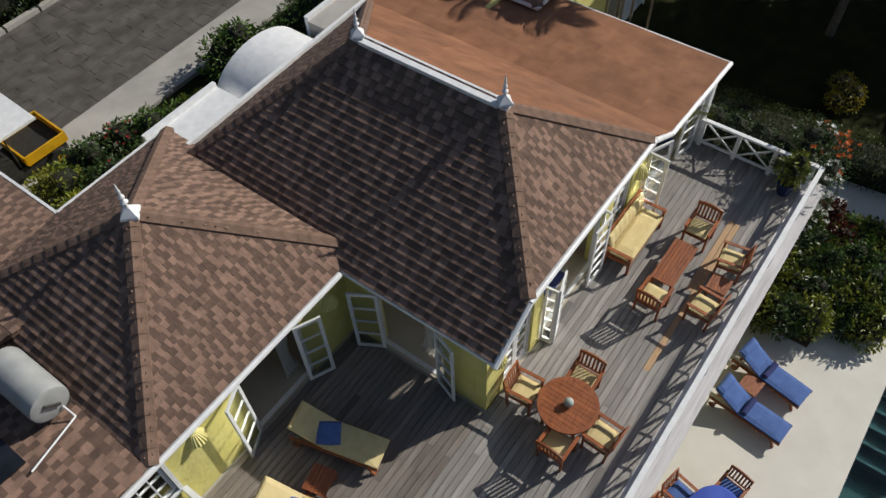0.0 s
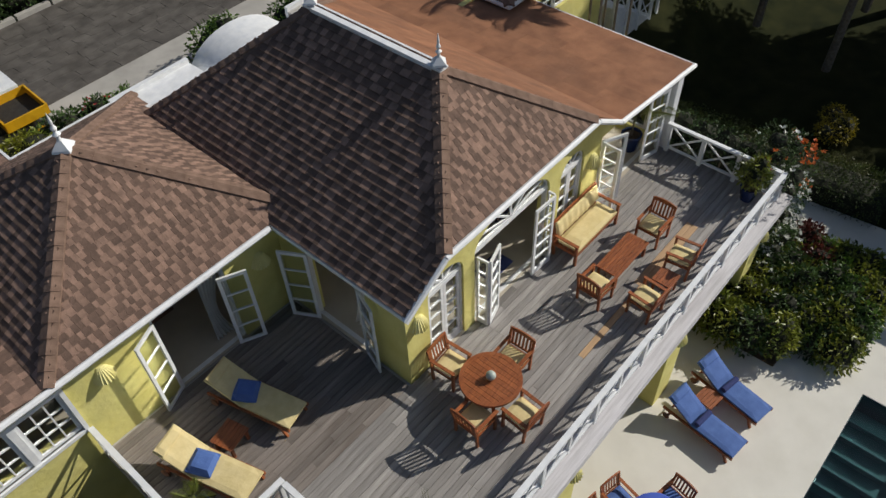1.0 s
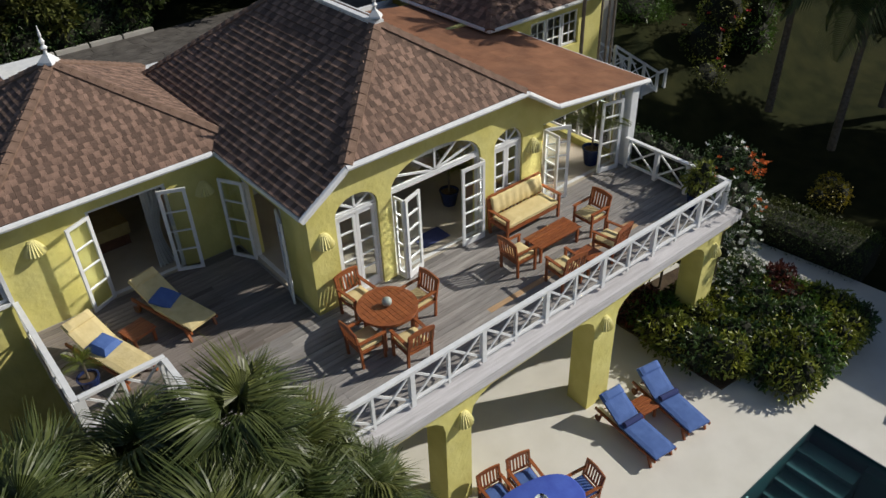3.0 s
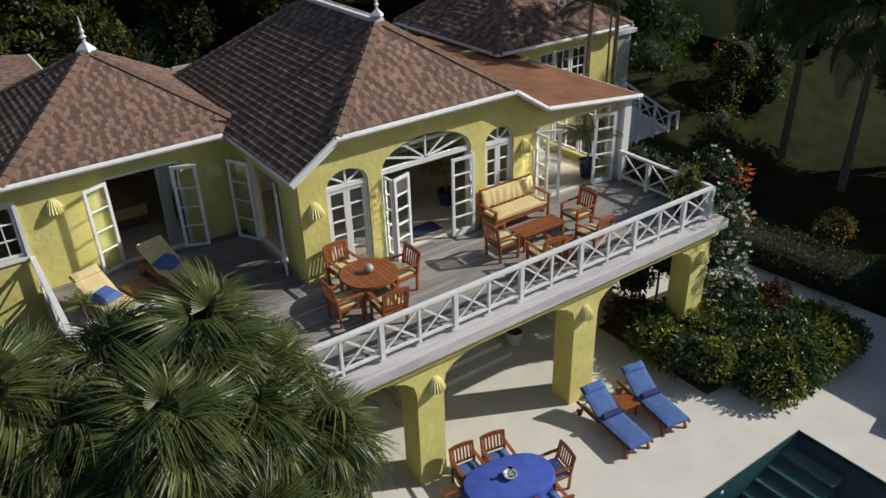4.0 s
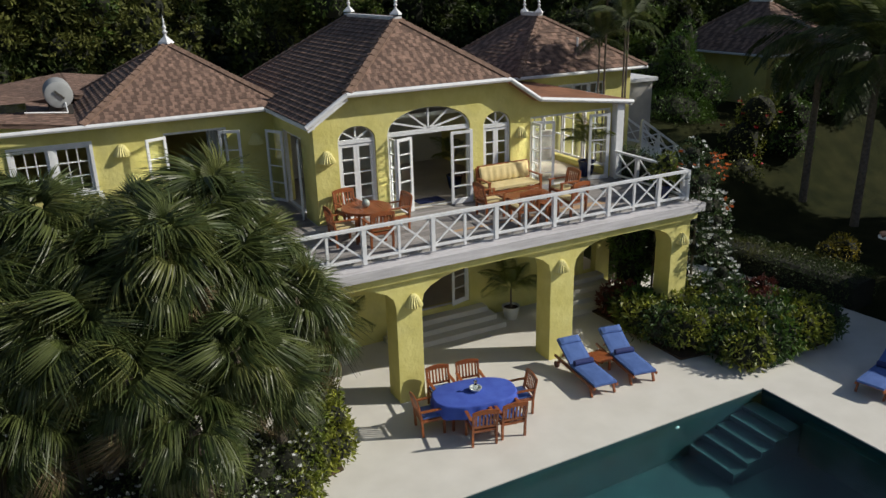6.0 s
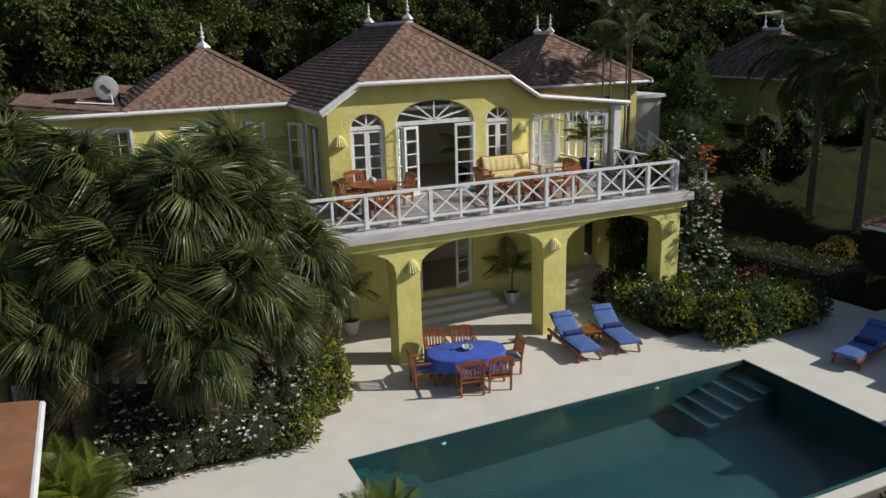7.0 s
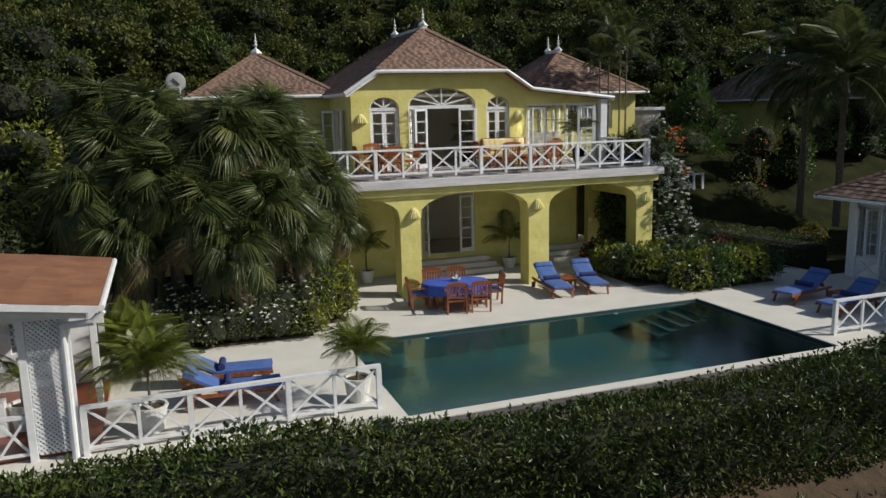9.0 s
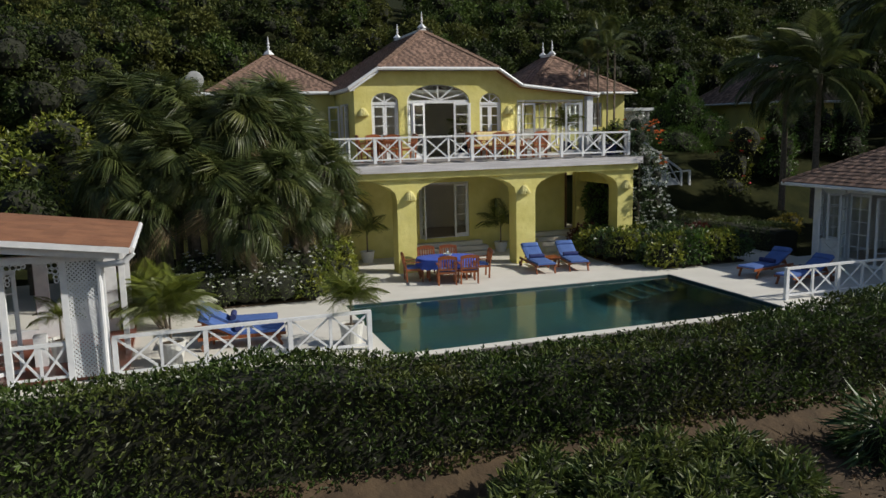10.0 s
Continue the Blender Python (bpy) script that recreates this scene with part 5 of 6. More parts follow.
# ---- drive behind the villa ----
tagged(part("driveway_strip", box(3.3, 22.0, 16.9, 18.3, 3.3, 3.56), CONCRETE), "pale worn concrete strip behind the villa", "driveway", kind="structure")
drive = tagged(part("driveway", box(-4.0, 22.0, 18.3, 23.4, 3.3, 3.54), STONE), "grey flagstone driveway", "driveway", kind="structure")
rng = random.Random(9)
def flag(x0, x1, y0, y1):
    j = [rng.uniform(-0.045, 0.045) for _ in range(8)]
    pts = [(x0 + 0.02 + j[0], y0 + 0.02 + j[1]), (x1 - 0.02 + j[2], y0 + 0.02 + j[3]), (x1 - 0.02 + j[4], y1 - 0.02 + j[5]), (x0 + 0.02 + j[6], y1 - 0.02 + j[7])]
    me = mesh_from("flagstone", [(a, b, 3.549) for a, b in pts] + [(a, b, 3.535) for a, b in pts], [(0, 1, 2, 3)] + [(i + 4, (i + 1) % 4 + 4, (i + 1) % 4, i) for i in range(4)], STONE)
    ob = new("flagstone", me)
    ob.parent = drive
y = 18.35
while y < 23.0:
    h = rng.choice((0.4, 0.5, 0.62))
    x = 3.2 + rng.uniform(0, 0.4)
    while x < 15:
        w = rng.choice((0.5, 0.65, 0.8, 1.0))
        flag(x, x + w, y, y + h)
        x += w
    y += h

cart = thing("utility_cart", "yellow utility cart with a white canopy on the driveway", "cart", (4.7, 17.75, 3.57), 88)
YELLOW = material("yellow_enamel", (0.62, 0.33, 0.01), (0.7, 0.40, 0.02), 4, 0.35, 0.05, 40, wear=(0.35, 0.2, 0.02), wear_scale=3, wear_amount=0.4)
BLACK = material("black_rubber", (0.015, 0.015, 0.015), (0.03, 0.03, 0.03), 8, 0.7, 0.2, 40)
part("cargo_bed", plate([(-0.6, -1.0), (0.75, -1.0), (0.75, 0.2), (-0.6, 0.2)], [], flat(0.55), 0.05), BLACK, cart, "black cargo bed floor")
for b in ((-0.6, 0.75, -1.03, -0.98), (-0.6, 0.75, 0.17, 0.22), (-0.63, -0.58, -1.0, 0.2), (0.72, 0.77, -1.0, 0.2)):
    part("bed_side", box(*b, 0.56, 0.85), YELLOW, cart)
part("chassis", box(-0.55, 0.6, -0.95, 2.0, 0.3, 0.54), BLACK, cart, bevel=0.03)
part("seat", box(-0.55, 0.6, 0.45, 0.95, 0.55, 0.95), BLACK, cart, bevel=0.05)
part("bonnet", box(-0.55, 0.6, 1.5, 2.1, 0.55, 0.9), YELLOW, cart, bevel=0.08)
for sx in (-0.62, 0.62):
    for sy in (-0.6, 1.75):
        w = part("wheel", tube((sx - 0.09, sy, 0.27), (sx + 0.09, sy, 0.27), 0.27, n=18), BLACK, cart)
        part("hub", tube((sx - 0.10, sy, 0.27), (sx + 0.10, sy, 0.27), 0.12, n=12), YELLOW, w)
for sx in (-0.52, 0.57):
    for sy in (0.35, 1.6):
        part("canopy_post", tube((sx, sy, 0.6), (sx, sy, 1.72), 0.02), BLACK, cart)
part("canopy", box(-0.72, 0.85, -0.55, 1.95, 1.72, 1.79), WHITE, cart, bevel=0.03)

# ---- planting ----
RNG = np.random.default_rng(7)


def leaf_paint(name, dark, light, spread=0.45, rough=0.5, translucent=0.22, spec=0.5):
    return material(name, dark, light, 1.5, rough, 0.0, spread=spread, island=True, translucent=translucent, spec=spec)


LEAF_DARK = leaf_paint("dark_glossy_leaf", (0.024, 0.052, 0.014), (0.072, 0.125, 0.030), 0.5, 0.42)
LEAF_HEDGE = material("hedge_leaf", (0.025, 0.047, 0.011), (0.072, 0.108, 0.022), 1.5, 0.42, 0.0, spread=0.5, island=True, translucent=0.2, wear=(0.15, 0.125, 0.034), wear_scale=0.5, wear_amount=0.6, spec=0.3)
LEAF_CROTON = leaf_paint("croton_leaf", (0.06, 0.10, 0.014), (0.28, 0.29, 0.035), 0.6, 0.4)
LEAF_BRIGHT = leaf_paint("bright_leaf", (0.05, 0.11, 0.015), (0.11, 0.19, 0.03), 0.45, 0.45)
LEAF_WOOD = material("woodland_leaf", (0.018, 0.031, 0.009), (0.060, 0.080, 0.021), 0.35, 0.5, 0.0, spread=0.6, island=True, translucent=0.20, wear=(0.13, 0.15, 0.032), wear_scale=0.09, wear_amount=0.65, spec=0.15)
LEAF_OLIVE = leaf_paint("olive_woodland_leaf", (0.050, 0.062, 0.016), (0.135, 0.142, 0.036), 0.4, 0.55, 0.25, 0.15)
LEAF_FRESH = leaf_paint("fresh_woodland_leaf", (0.035, 0.065, 0.014), (0.095, 0.135, 0.028), 0.5, 0.5, 0.25, 0.2)
LEAF_SCRUB = leaf_paint("scrub_leaf", (0.045, 0.078, 0.016), (0.14, 0.165, 0.040), 0.55, 0.45)
LEAF_YELLOW = leaf_paint("golden_leaf", (0.10, 0.10, 0.01), (0.40, 0.31, 0.015), 0.6, 0.5)
LEAF_RED = leaf_paint("bronze_leaf", (0.07, 0.018, 0.012), (0.13, 0.03, 0.02), 0.4, 0.4)
PALM_LEAF = leaf_paint("fan_palm_leaf", (0.032, 0.052, 0.014), (0.122, 0.144, 0.044), 0.34, 0.40, 0.25, 0.42)
PALM_YOUNG = leaf_paint("young_palm_leaf", (0.065, 0.085, 0.022), (0.175, 0.185, 0.056), 0.34, 0.40, 0.3, 0.42)
PALM_DRY = leaf_paint("dry_palm_leaf", (0.13, 0.10, 0.05), (0.22, 0.16, 0.08), 0.3, 0.8, 0.15)
ARECA = leaf_paint("areca_leaf", (0.07, 0.105, 0.014), (0.17, 0.19, 0.028), 0.4, 0.4, 0.25)
PETAL_WHITE = leaf_paint("white_petal", (0.65, 0.66, 0.62), (0.8, 0.8, 0.77), 0.1, 0.6, 0.2)
PETAL_ORANGE = leaf_paint("orange_petal", (0.60, 0.12, 0.02), (0.75, 0.20, 0.04), 0.15, 0.6, 0.25)
PETAL_RED = leaf_paint("red_petal", (0.45, 0.02, 0.03), (0.6, 0.04, 0.05), 0.15, 0.6, 0.25)
# solid filler inside foliage; its near-black colour stands for shade between the leaves
CORE = material("foliage_shade_fill", (0.010, 0.012, 0.006), (0.022, 0.024, 0.012), 4, 0.95, 0.9, 8)


def leaf_cloud(name, pts, out, size, mat, parent=None, aspect=0.42, spread=0.9, droop=0.25, core=None):
    """Many small folded leaves at pts, growing roughly along out. core: extra (verts, faces) of a near-black filler
    painted as the shade inside.
    """
    n = len(pts)
    pts, out = np.asarray(pts, float), np.asarray(out, float)
    d = out + RNG.normal(0, spread, (n, 3))
    d[:, 2] -= droop
    d /= np.linalg.norm(d, axis=1)[:, None] + 1e-9
    r = RNG.normal(0, 1, (n, 3))
    s = np.cross(d, r)
    s /= np.linalg.norm(s, axis=1)[:, None] + 1e-9
    nn = np.cross(s, d)
    L = size * RNG.uniform(0.6, 1.35, n)[:, None]
    V = np.empty((n, 4, 3))
    V[:, 0] = pts
    V[:, 1] = pts + d * L * 0.5 + s * L * aspect * 0.5 + nn * L * 0.08
    V[:, 2] = pts + d * L - nn * L * 0.06
    V[:, 3] = pts + d * L * 0.5 - s * L * aspect * 0.5 + nn * L * 0.08
    verts = V.reshape(-1, 3)
    faces = np.arange(n * 4).reshape(-1, 4).tolist()
    verts = verts.tolist()
    k = len(verts)
    if core:
        verts += [tuple(v) for v in core[0]]
        faces += [tuple(i + k for i in f) for f in core[1]]
    me = bpy.data.meshes.new(name)
    me.from_pydata(verts, [], faces)
    me.materials.append(mat)
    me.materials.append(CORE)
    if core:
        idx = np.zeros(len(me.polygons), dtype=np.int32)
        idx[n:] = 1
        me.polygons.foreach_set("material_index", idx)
    ob = new(name, me)
    ob.parent = parent
    return ob


BALL = bmesh.new()
bmesh.ops.create_icosphere(BALL, subdivisions=2, radius=1)
BALL_V = np.array([v.co[:] for v in BALL.verts])
BALL.verts.index_update()
BALL_F = [tuple(v.index for v in f.verts) for f in BALL.faces]
BALL.free()


def lobes_cloud(name, lobes, per_area, size, mat, parent=None, core_scale=0.8, **kw):
    """Leaves over a cluster of uneven lobes (x, y, z, rx, ry, rz)."""
    P, O, cv, cf = [], [], [], []
    for x, y, z, rx, ry, rz in lobes:
        area = 4 * math.pi * ((rx * ry) ** 1.6 / 3 + (rx * rz) ** 1.6 / 3 + (ry * rz) ** 1.6 / 3) ** (1 / 1.6)
        n = max(8, int(area * per_area))
        u = RNG.normal(0, 1, (n, 3))
        u /= np.linalg.norm(u, axis=1)[:, None]
        u = u[u[:, 2] > -0.55]
        f = RNG.uniform(0.78, 1.08, len(u))[:, None]
        P.append(np.array([x, y, z]) + u * np.array([rx, ry, rz]) * f)
        O.append(u)
        # dark ball in each lobe, coloured like the shade behind the leaves
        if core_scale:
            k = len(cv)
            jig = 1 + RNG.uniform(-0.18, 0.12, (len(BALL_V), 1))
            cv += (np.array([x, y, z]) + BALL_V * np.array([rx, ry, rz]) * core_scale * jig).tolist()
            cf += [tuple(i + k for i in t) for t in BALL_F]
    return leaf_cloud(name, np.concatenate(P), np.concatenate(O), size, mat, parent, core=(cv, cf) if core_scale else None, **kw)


def flowers(name, pts, size, mat, parent=None):
    """Five small petals about each point."""
    P, O = [], []
    for p in pts:
        for k in range(5):
            a = 2 * math.pi * k / 5 + RNG.uniform(0, 1)
            P.append(p)
            O.append((math.cos(a) * 2, math.sin(a) * 2, 1.2))
    return leaf_cloud(name, P, O, size, mat, parent, aspect=0.8, spread=0.3, droop=0.0)


def scatter(lobes, n, low=-0.1):
    out = []
    for i in range(n):
        x, y, z, rx, ry, rz = lobes[int(RNG.integers(len(lobes)))]
        u = RNG.normal(0, 1, 3)
        u /= np.linalg.norm(u)
        if u[2] < low:
            u[2] = -u[2]
        out.append((x + u[0] * rx * 1.08, y + u[1] * ry * 1.08, z + u[2] * rz * 1.08))
    return out


def shrub(name, label, lobes, per_area, size, mat, flower=None, bloom=0, bloom_size=0.05, category="shrub"):
    x, y = lobes[0][0], lobes[0][1]
    s = thing(name, label, category)
    lobes_cloud("foliage", lobes, per_area, size, mat, s)
    if flower:
        flowers("blossom", scatter(lobes, bloom), bloom_size, flower, s)
    part("stem", tube((x, y, -0.05), (x, y, lobes[0][2]), 0.04, 0.02, 7), BARK, s)
    return s


# clipped hedge below the terrace
def hedge(name, label, x_range, prof, y0, y1, foot, per_area, size, mat):
    """prof(x) gives the top height; a rough slab of leaves round a near-black filler that stands for inner shade."""
    P, O = [], []
    xa, xb = x_range
    L = xb - xa
    W = y1 - y0
    def bulge(x, z):
        return 0.18 * noise.noise((x * 0.9, z * 1.1, 3.1)) + 0.10 * noise.noise((x * 2.7, z * 2.7, 8.0))
    for k in range(int(L * W * per_area * 1.0)):
        x, y = RNG.uniform(xa, xb), RNG.uniform(y0, y1)
        e = min(1, (y - y0) / 0.35, (y1 - y) / 0.35)
        P.append((x, y, prof(x) + bulge(x, y) - 0.22 * (1 - e) ** 2 + RNG.uniform(-0.12, 0.05)))
        O.append((0, -0.2, 1))
    H = prof((xa + xb) / 2) - foot
    for y, sg in ((y0, -1), (y1, 1)):
        for k in range(int(L * H * per_area * (1.0 if sg < 0 else 0.5))):
            x = RNG.uniform(xa, xb)
            z = RNG.uniform(foot, prof(x))
            P.append((x, y + sg * (bulge(x, z) + RNG.uniform(-0.12, 0.06)), z))
            O.append((0, sg, 0.35))
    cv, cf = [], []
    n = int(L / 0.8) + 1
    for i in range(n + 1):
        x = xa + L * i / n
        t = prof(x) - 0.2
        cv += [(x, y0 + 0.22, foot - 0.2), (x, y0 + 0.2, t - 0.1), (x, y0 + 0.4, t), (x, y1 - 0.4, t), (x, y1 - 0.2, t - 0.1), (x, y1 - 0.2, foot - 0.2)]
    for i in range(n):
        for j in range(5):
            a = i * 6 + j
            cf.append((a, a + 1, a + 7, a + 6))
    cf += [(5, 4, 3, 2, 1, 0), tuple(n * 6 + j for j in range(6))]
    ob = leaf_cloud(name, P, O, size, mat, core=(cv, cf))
    return tagged(ob, label, "hedge", kind="stuff")


def hedge_top(x):
    return float(np.interp(x, [-6, -3.5, -1.5, 0.6, 2.0, 3.2, 5, 9, 13, 16.5, 24], [0.5, 0.52, 0.5, 0.66, 0.50, 0.26, 0.10, 0.12, 0.26, 0.5, 0.6]))


hedge("hedge", "dense dark green glossy-leaved hedge below the terrace", (-7, 25), hedge_top, -11.0, -9.35, -2.1, 330, 0.125, LEAF_HEDGE)
hedge("hedge", "low clipped dark green hedge beside the garden path", (0, 7.6), lambda x: 0.95, -0.8, 0.8, 0.0, 520, 0.075, LEAF_HEDGE).matrix_basis = pose(21.0, -1.5, 0, 0, 0, 96)

# planting beds
BED = [(14.0 + RNG.uniform(-0.2, 0.3), y, 0.45 + RNG.uniform(0, 0.2), 0.62, 0.6, 0.55) for y in np.arange(-1.0, 2.2, 0.55)]
BED += [(x, y, 0.34 + RNG.uniform(0, 0.24), 0.62, 0.58, 0.46) for x in np.arange(14.95, 18.3, 0.56) for y in np.arange(-2.45, 1.3, 0.56) if not (x > 17.4 and y > 0)]
for i, (mt, lab, pick) in enumerate(((LEAF_CROTON, "yellow-green croton bushes in the planting bed", 0), (LEAF_DARK, "dark glossy shrubs in the planting bed", 1), (LEAF_RED, "bronze-leaved shrubs in the planting bed", 2), (LEAF_BRIGHT, "bright green shrubs in the planting bed", 3))):
    sel = [l for k, l in enumerate(BED) if (0 if k % 8 in (0, 2, 3, 6) else 3 if k % 8 == 4 else 2 if k % 8 == 5 and l[1] > -0.9 else 1) == pick]
    for l in sel:
        shrub("shrub", lab, [l, (l[0] + 0.2, l[1] - 0.15, l[2] + 0.22, 0.35, 0.35, 0.35)], 150, 0.155, mt)
tagged(part("planting_soil", plate([(13.7, 2.6), (13.72, -1.4), (14.75, -1.5), (14.8, -2.7), (18.1, -2.65), (18.2, 2.19), (16.2, 2.4)], [], flat(0.001), 0.05), SOIL), "dark soil of the planting bed", "soil", kind="structure")
tagged(part("planting_soil", plate([(-2.2, -2.6), (3.05, -2.5), (3.2, -1.65), (4.2, -1.45), (4.2, 0.3), (-2.2, 3.4)], [], flat(0.001), 0.05), SOIL), "dark soil under the palms", "soil", kind="structure")
for k, x in enumerate(np.arange(-0.6, 3.2, 0.55)):
    lob = [(x, -2.45 + RNG.uniform(-0.1, 0.2), 0.5, 0.5, 0.5, 0.5), (x + 0.2, -1.95, 0.8, 0.5, 0.5, 0.5), (x + 0.4, -1.5, 1.0, 0.5, 0.5, 0.5)]
    shrub("shrub", "white-flowering dark green shrub in front of the palms", lob, 210, 0.075, LEAF_SCRUB, PETAL_WHITE, 60, 0.055)
for x, y, h in ((3.55, -1.55, 1.2), (4.05, -1.3, 1.1), (3.85, -0.8, 1.5), (4.2, -0.5, 1.2), (2.9, -2.45, 0.6), (3.2, -1.9, 1.0)):
    shrub("shrub", "yellow-green croton bush at the terrace edge", [(x, y, h * 0.55, 0.48, 0.46, h * 0.55), (x + 0.1, y + 0.1, h, 0.32, 0.3, 0.35)], 210, 0.13, LEAF_CROTON)
# climbing bougainvillea on the deck corner
VINE = [(15.95, 0.5 + RNG.uniform(-0.3, 0.5), z, 0.45, 0.5, 0.45) for z in np.arange(0.8, 4.9, 0.45)] + [(15.7, 0.2, 4.3, 0.5, 0.35, 0.4), (16.3, 0.6, 4.6, 0.4, 0.4, 0.4), (15.4, 1.2, 4.3, 0.4, 0.5, 0.4)] + [(16.5 + RNG.uniform(-0.15, 0.25), 0.4 + RNG.uniform(-0.3, 0.3), z, 0.45, 0.45, 0.42) for z in np.arange(0.9, 3.5, 0.5)]
vine = thing("climbing_vine", "climbing vine with orange and white blossom on the deck corner", "climber")
lobes_cloud("foliage", VINE, 130, 0.09, LEAF_DARK, vine, core_scale=0.45)
flowers("white_blossom", scatter([v for v in VINE if v[2] < 3.6], 190) + scatter(VINE, 30), 0.085, PETAL_WHITE, vine)
flowers("orange_blossom", [tuple(np.array(c) + RNG.normal(0, 0.14, 3)) for c in ((16.3, 0.2, 4.75), (16.5, 0.5, 4.7), (15.9, 0.1, 4.85), (16.55, 0.1, 3.5), (15.5, 0.9, 4.7), (16.6, 0.3, 4.4)) for _ in range(6)], 0.085, PETAL_ORANGE, vine)
part("stem", tube((15.9, 0.6, 0), (15.85, 0.5, 4.0), 0.05, 0.02), BARK, vine)
# greenery under the right-hand arch and along the deck's far end
shrub("shrub", "tall green shrub beside the arcade", [(15.5, 2.7, 0.9, 0.6, 0.5, 0.8), (15.4, 2.8, 1.9, 0.55, 0.5, 0.7), (15.7, 3.0, 2.4, 0.5, 0.5, 0.5)], 150, 0.16, LEAF_BRIGHT)
shrub("potted_shrub", "yellow-green leafy plant in the deck corner pot", [(14.9, 0.95, 4.45, 0.34, 0.32, 0.34), (15.0, 0.9, 4.75, 0.22, 0.22, 0.25)], 200, 0.13, LEAF_CROTON)
for y in (1.5, 2.1, 2.7, 3.3, 3.9):
    shrub("shrub", "green shrub outside the deck railing", [(15.85, y, 4.1, 0.4, 0.45, 0.6), (16.1, y, 2.9, 0.5, 0.5, 0.8), (16.2, y + 0.2, 1.6, 0.6, 0.6, 0.9)], 130, 0.09, LEAF_DARK)
shrub("shrub", "golden-yellow flowering bush on the dark lawn", [(23.3, 1.0, 0.5, 0.62, 0.55, 0.42), (23.8, 1.3, 0.6, 0.45, 0.45, 0.38), (23.4, 0.8, 0.75, 0.35, 0.35, 0.3), (22.9, 1.2, 0.55, 0.35, 0.35, 0.3)], 200, 0.10, LEAF_YELLOW)
for x, y, r in ((30.6, 9.6, 0.9), (32.0, 9.9, 1.0), (33.6, 9.8, 0.9), (29.4, 8.2, 0.9), (35.2, 9.4, 1.0)):
    z = ground_height(x, y)
    s = thing("shrub", "tall leafy shrub before the cottage wall", "shrub")
    lobes_cloud("foliage", [(x, y, z + 0.7, r, r, 0.9), (x + 0.3, y, z + 1.7, r * 0.8, r * 0.8, 0.8), (x - 0.3, y + 0.1, z + 2.4, r * 0.5, r * 0.5, 0.6)], 70, 0.16, LEAF_BRIGHT if r < 0.95 else LEAF_DARK, s)
    part("stem", tube((x, y, z - 0.1), (x, y, z + 1.6), 0.05, 0.02, 7), BARK, s)
# foreground scrub beyond the hedge
for x, y, r in ((5.2, -12.6, 0.8), (6.4, -12.9, 0.95), (7.7, -12.7, 1.0), (9.0, -13.0, 0.9), (6.0, -14.0, 0.8), (7.6, -14.2, 0.9), (9.2, -14.2, 0.8), (4.4, -13.4, 0.6)):
    s = thing("shrub", "strappy green shrub on the bank below the hedge", "shrub")
    lobes_cloud("foliage", [(x, y, -1.8, r, r, 0.65), (x + 0.3, y + 0.2, -1.5, r * 0.6, r * 0.6, 0.45), (x - 0.4, y - 0.2, -1.55, r * 0.45, r * 0.5, 0.4)], 190, 0.23, LEAF_SCRUB, s, aspect=0.22, spread=0.6, droop=0.5)
grass_tuft = thing("grass_tuft", "arching tuft of long dark grass", "grass")
lobes_cloud("foliage", [(13.0, -13.2, -1.8, 0.8, 0.8, 0.8)], 160, 0.7, LEAF_DARK, grass_tuft, aspect=0.07, spread=0.5, droop=0.6)
LITTER = material("fallen_leaf", (0.10, 0.06, 0.03), (0.24, 0.15, 0.08), 3, 0.8, 0.0, spread=0.4, island=True)
pts = [(RNG.uniform(-6, 18), RNG.uniform(-15, -11), -1.98) for _ in range(2600)]
pts = [(x, y, ground_height(x, y) + 0.02) for x, y, z in pts]
tagged(leaf_cloud("leaf_litter", pts, np.tile((0, 0, 0.1), (len(pts), 1)), 0.11, LITTER, droop=0.0), "dry fallen leaves on bare soil", "leaf litter", kind="stuff")


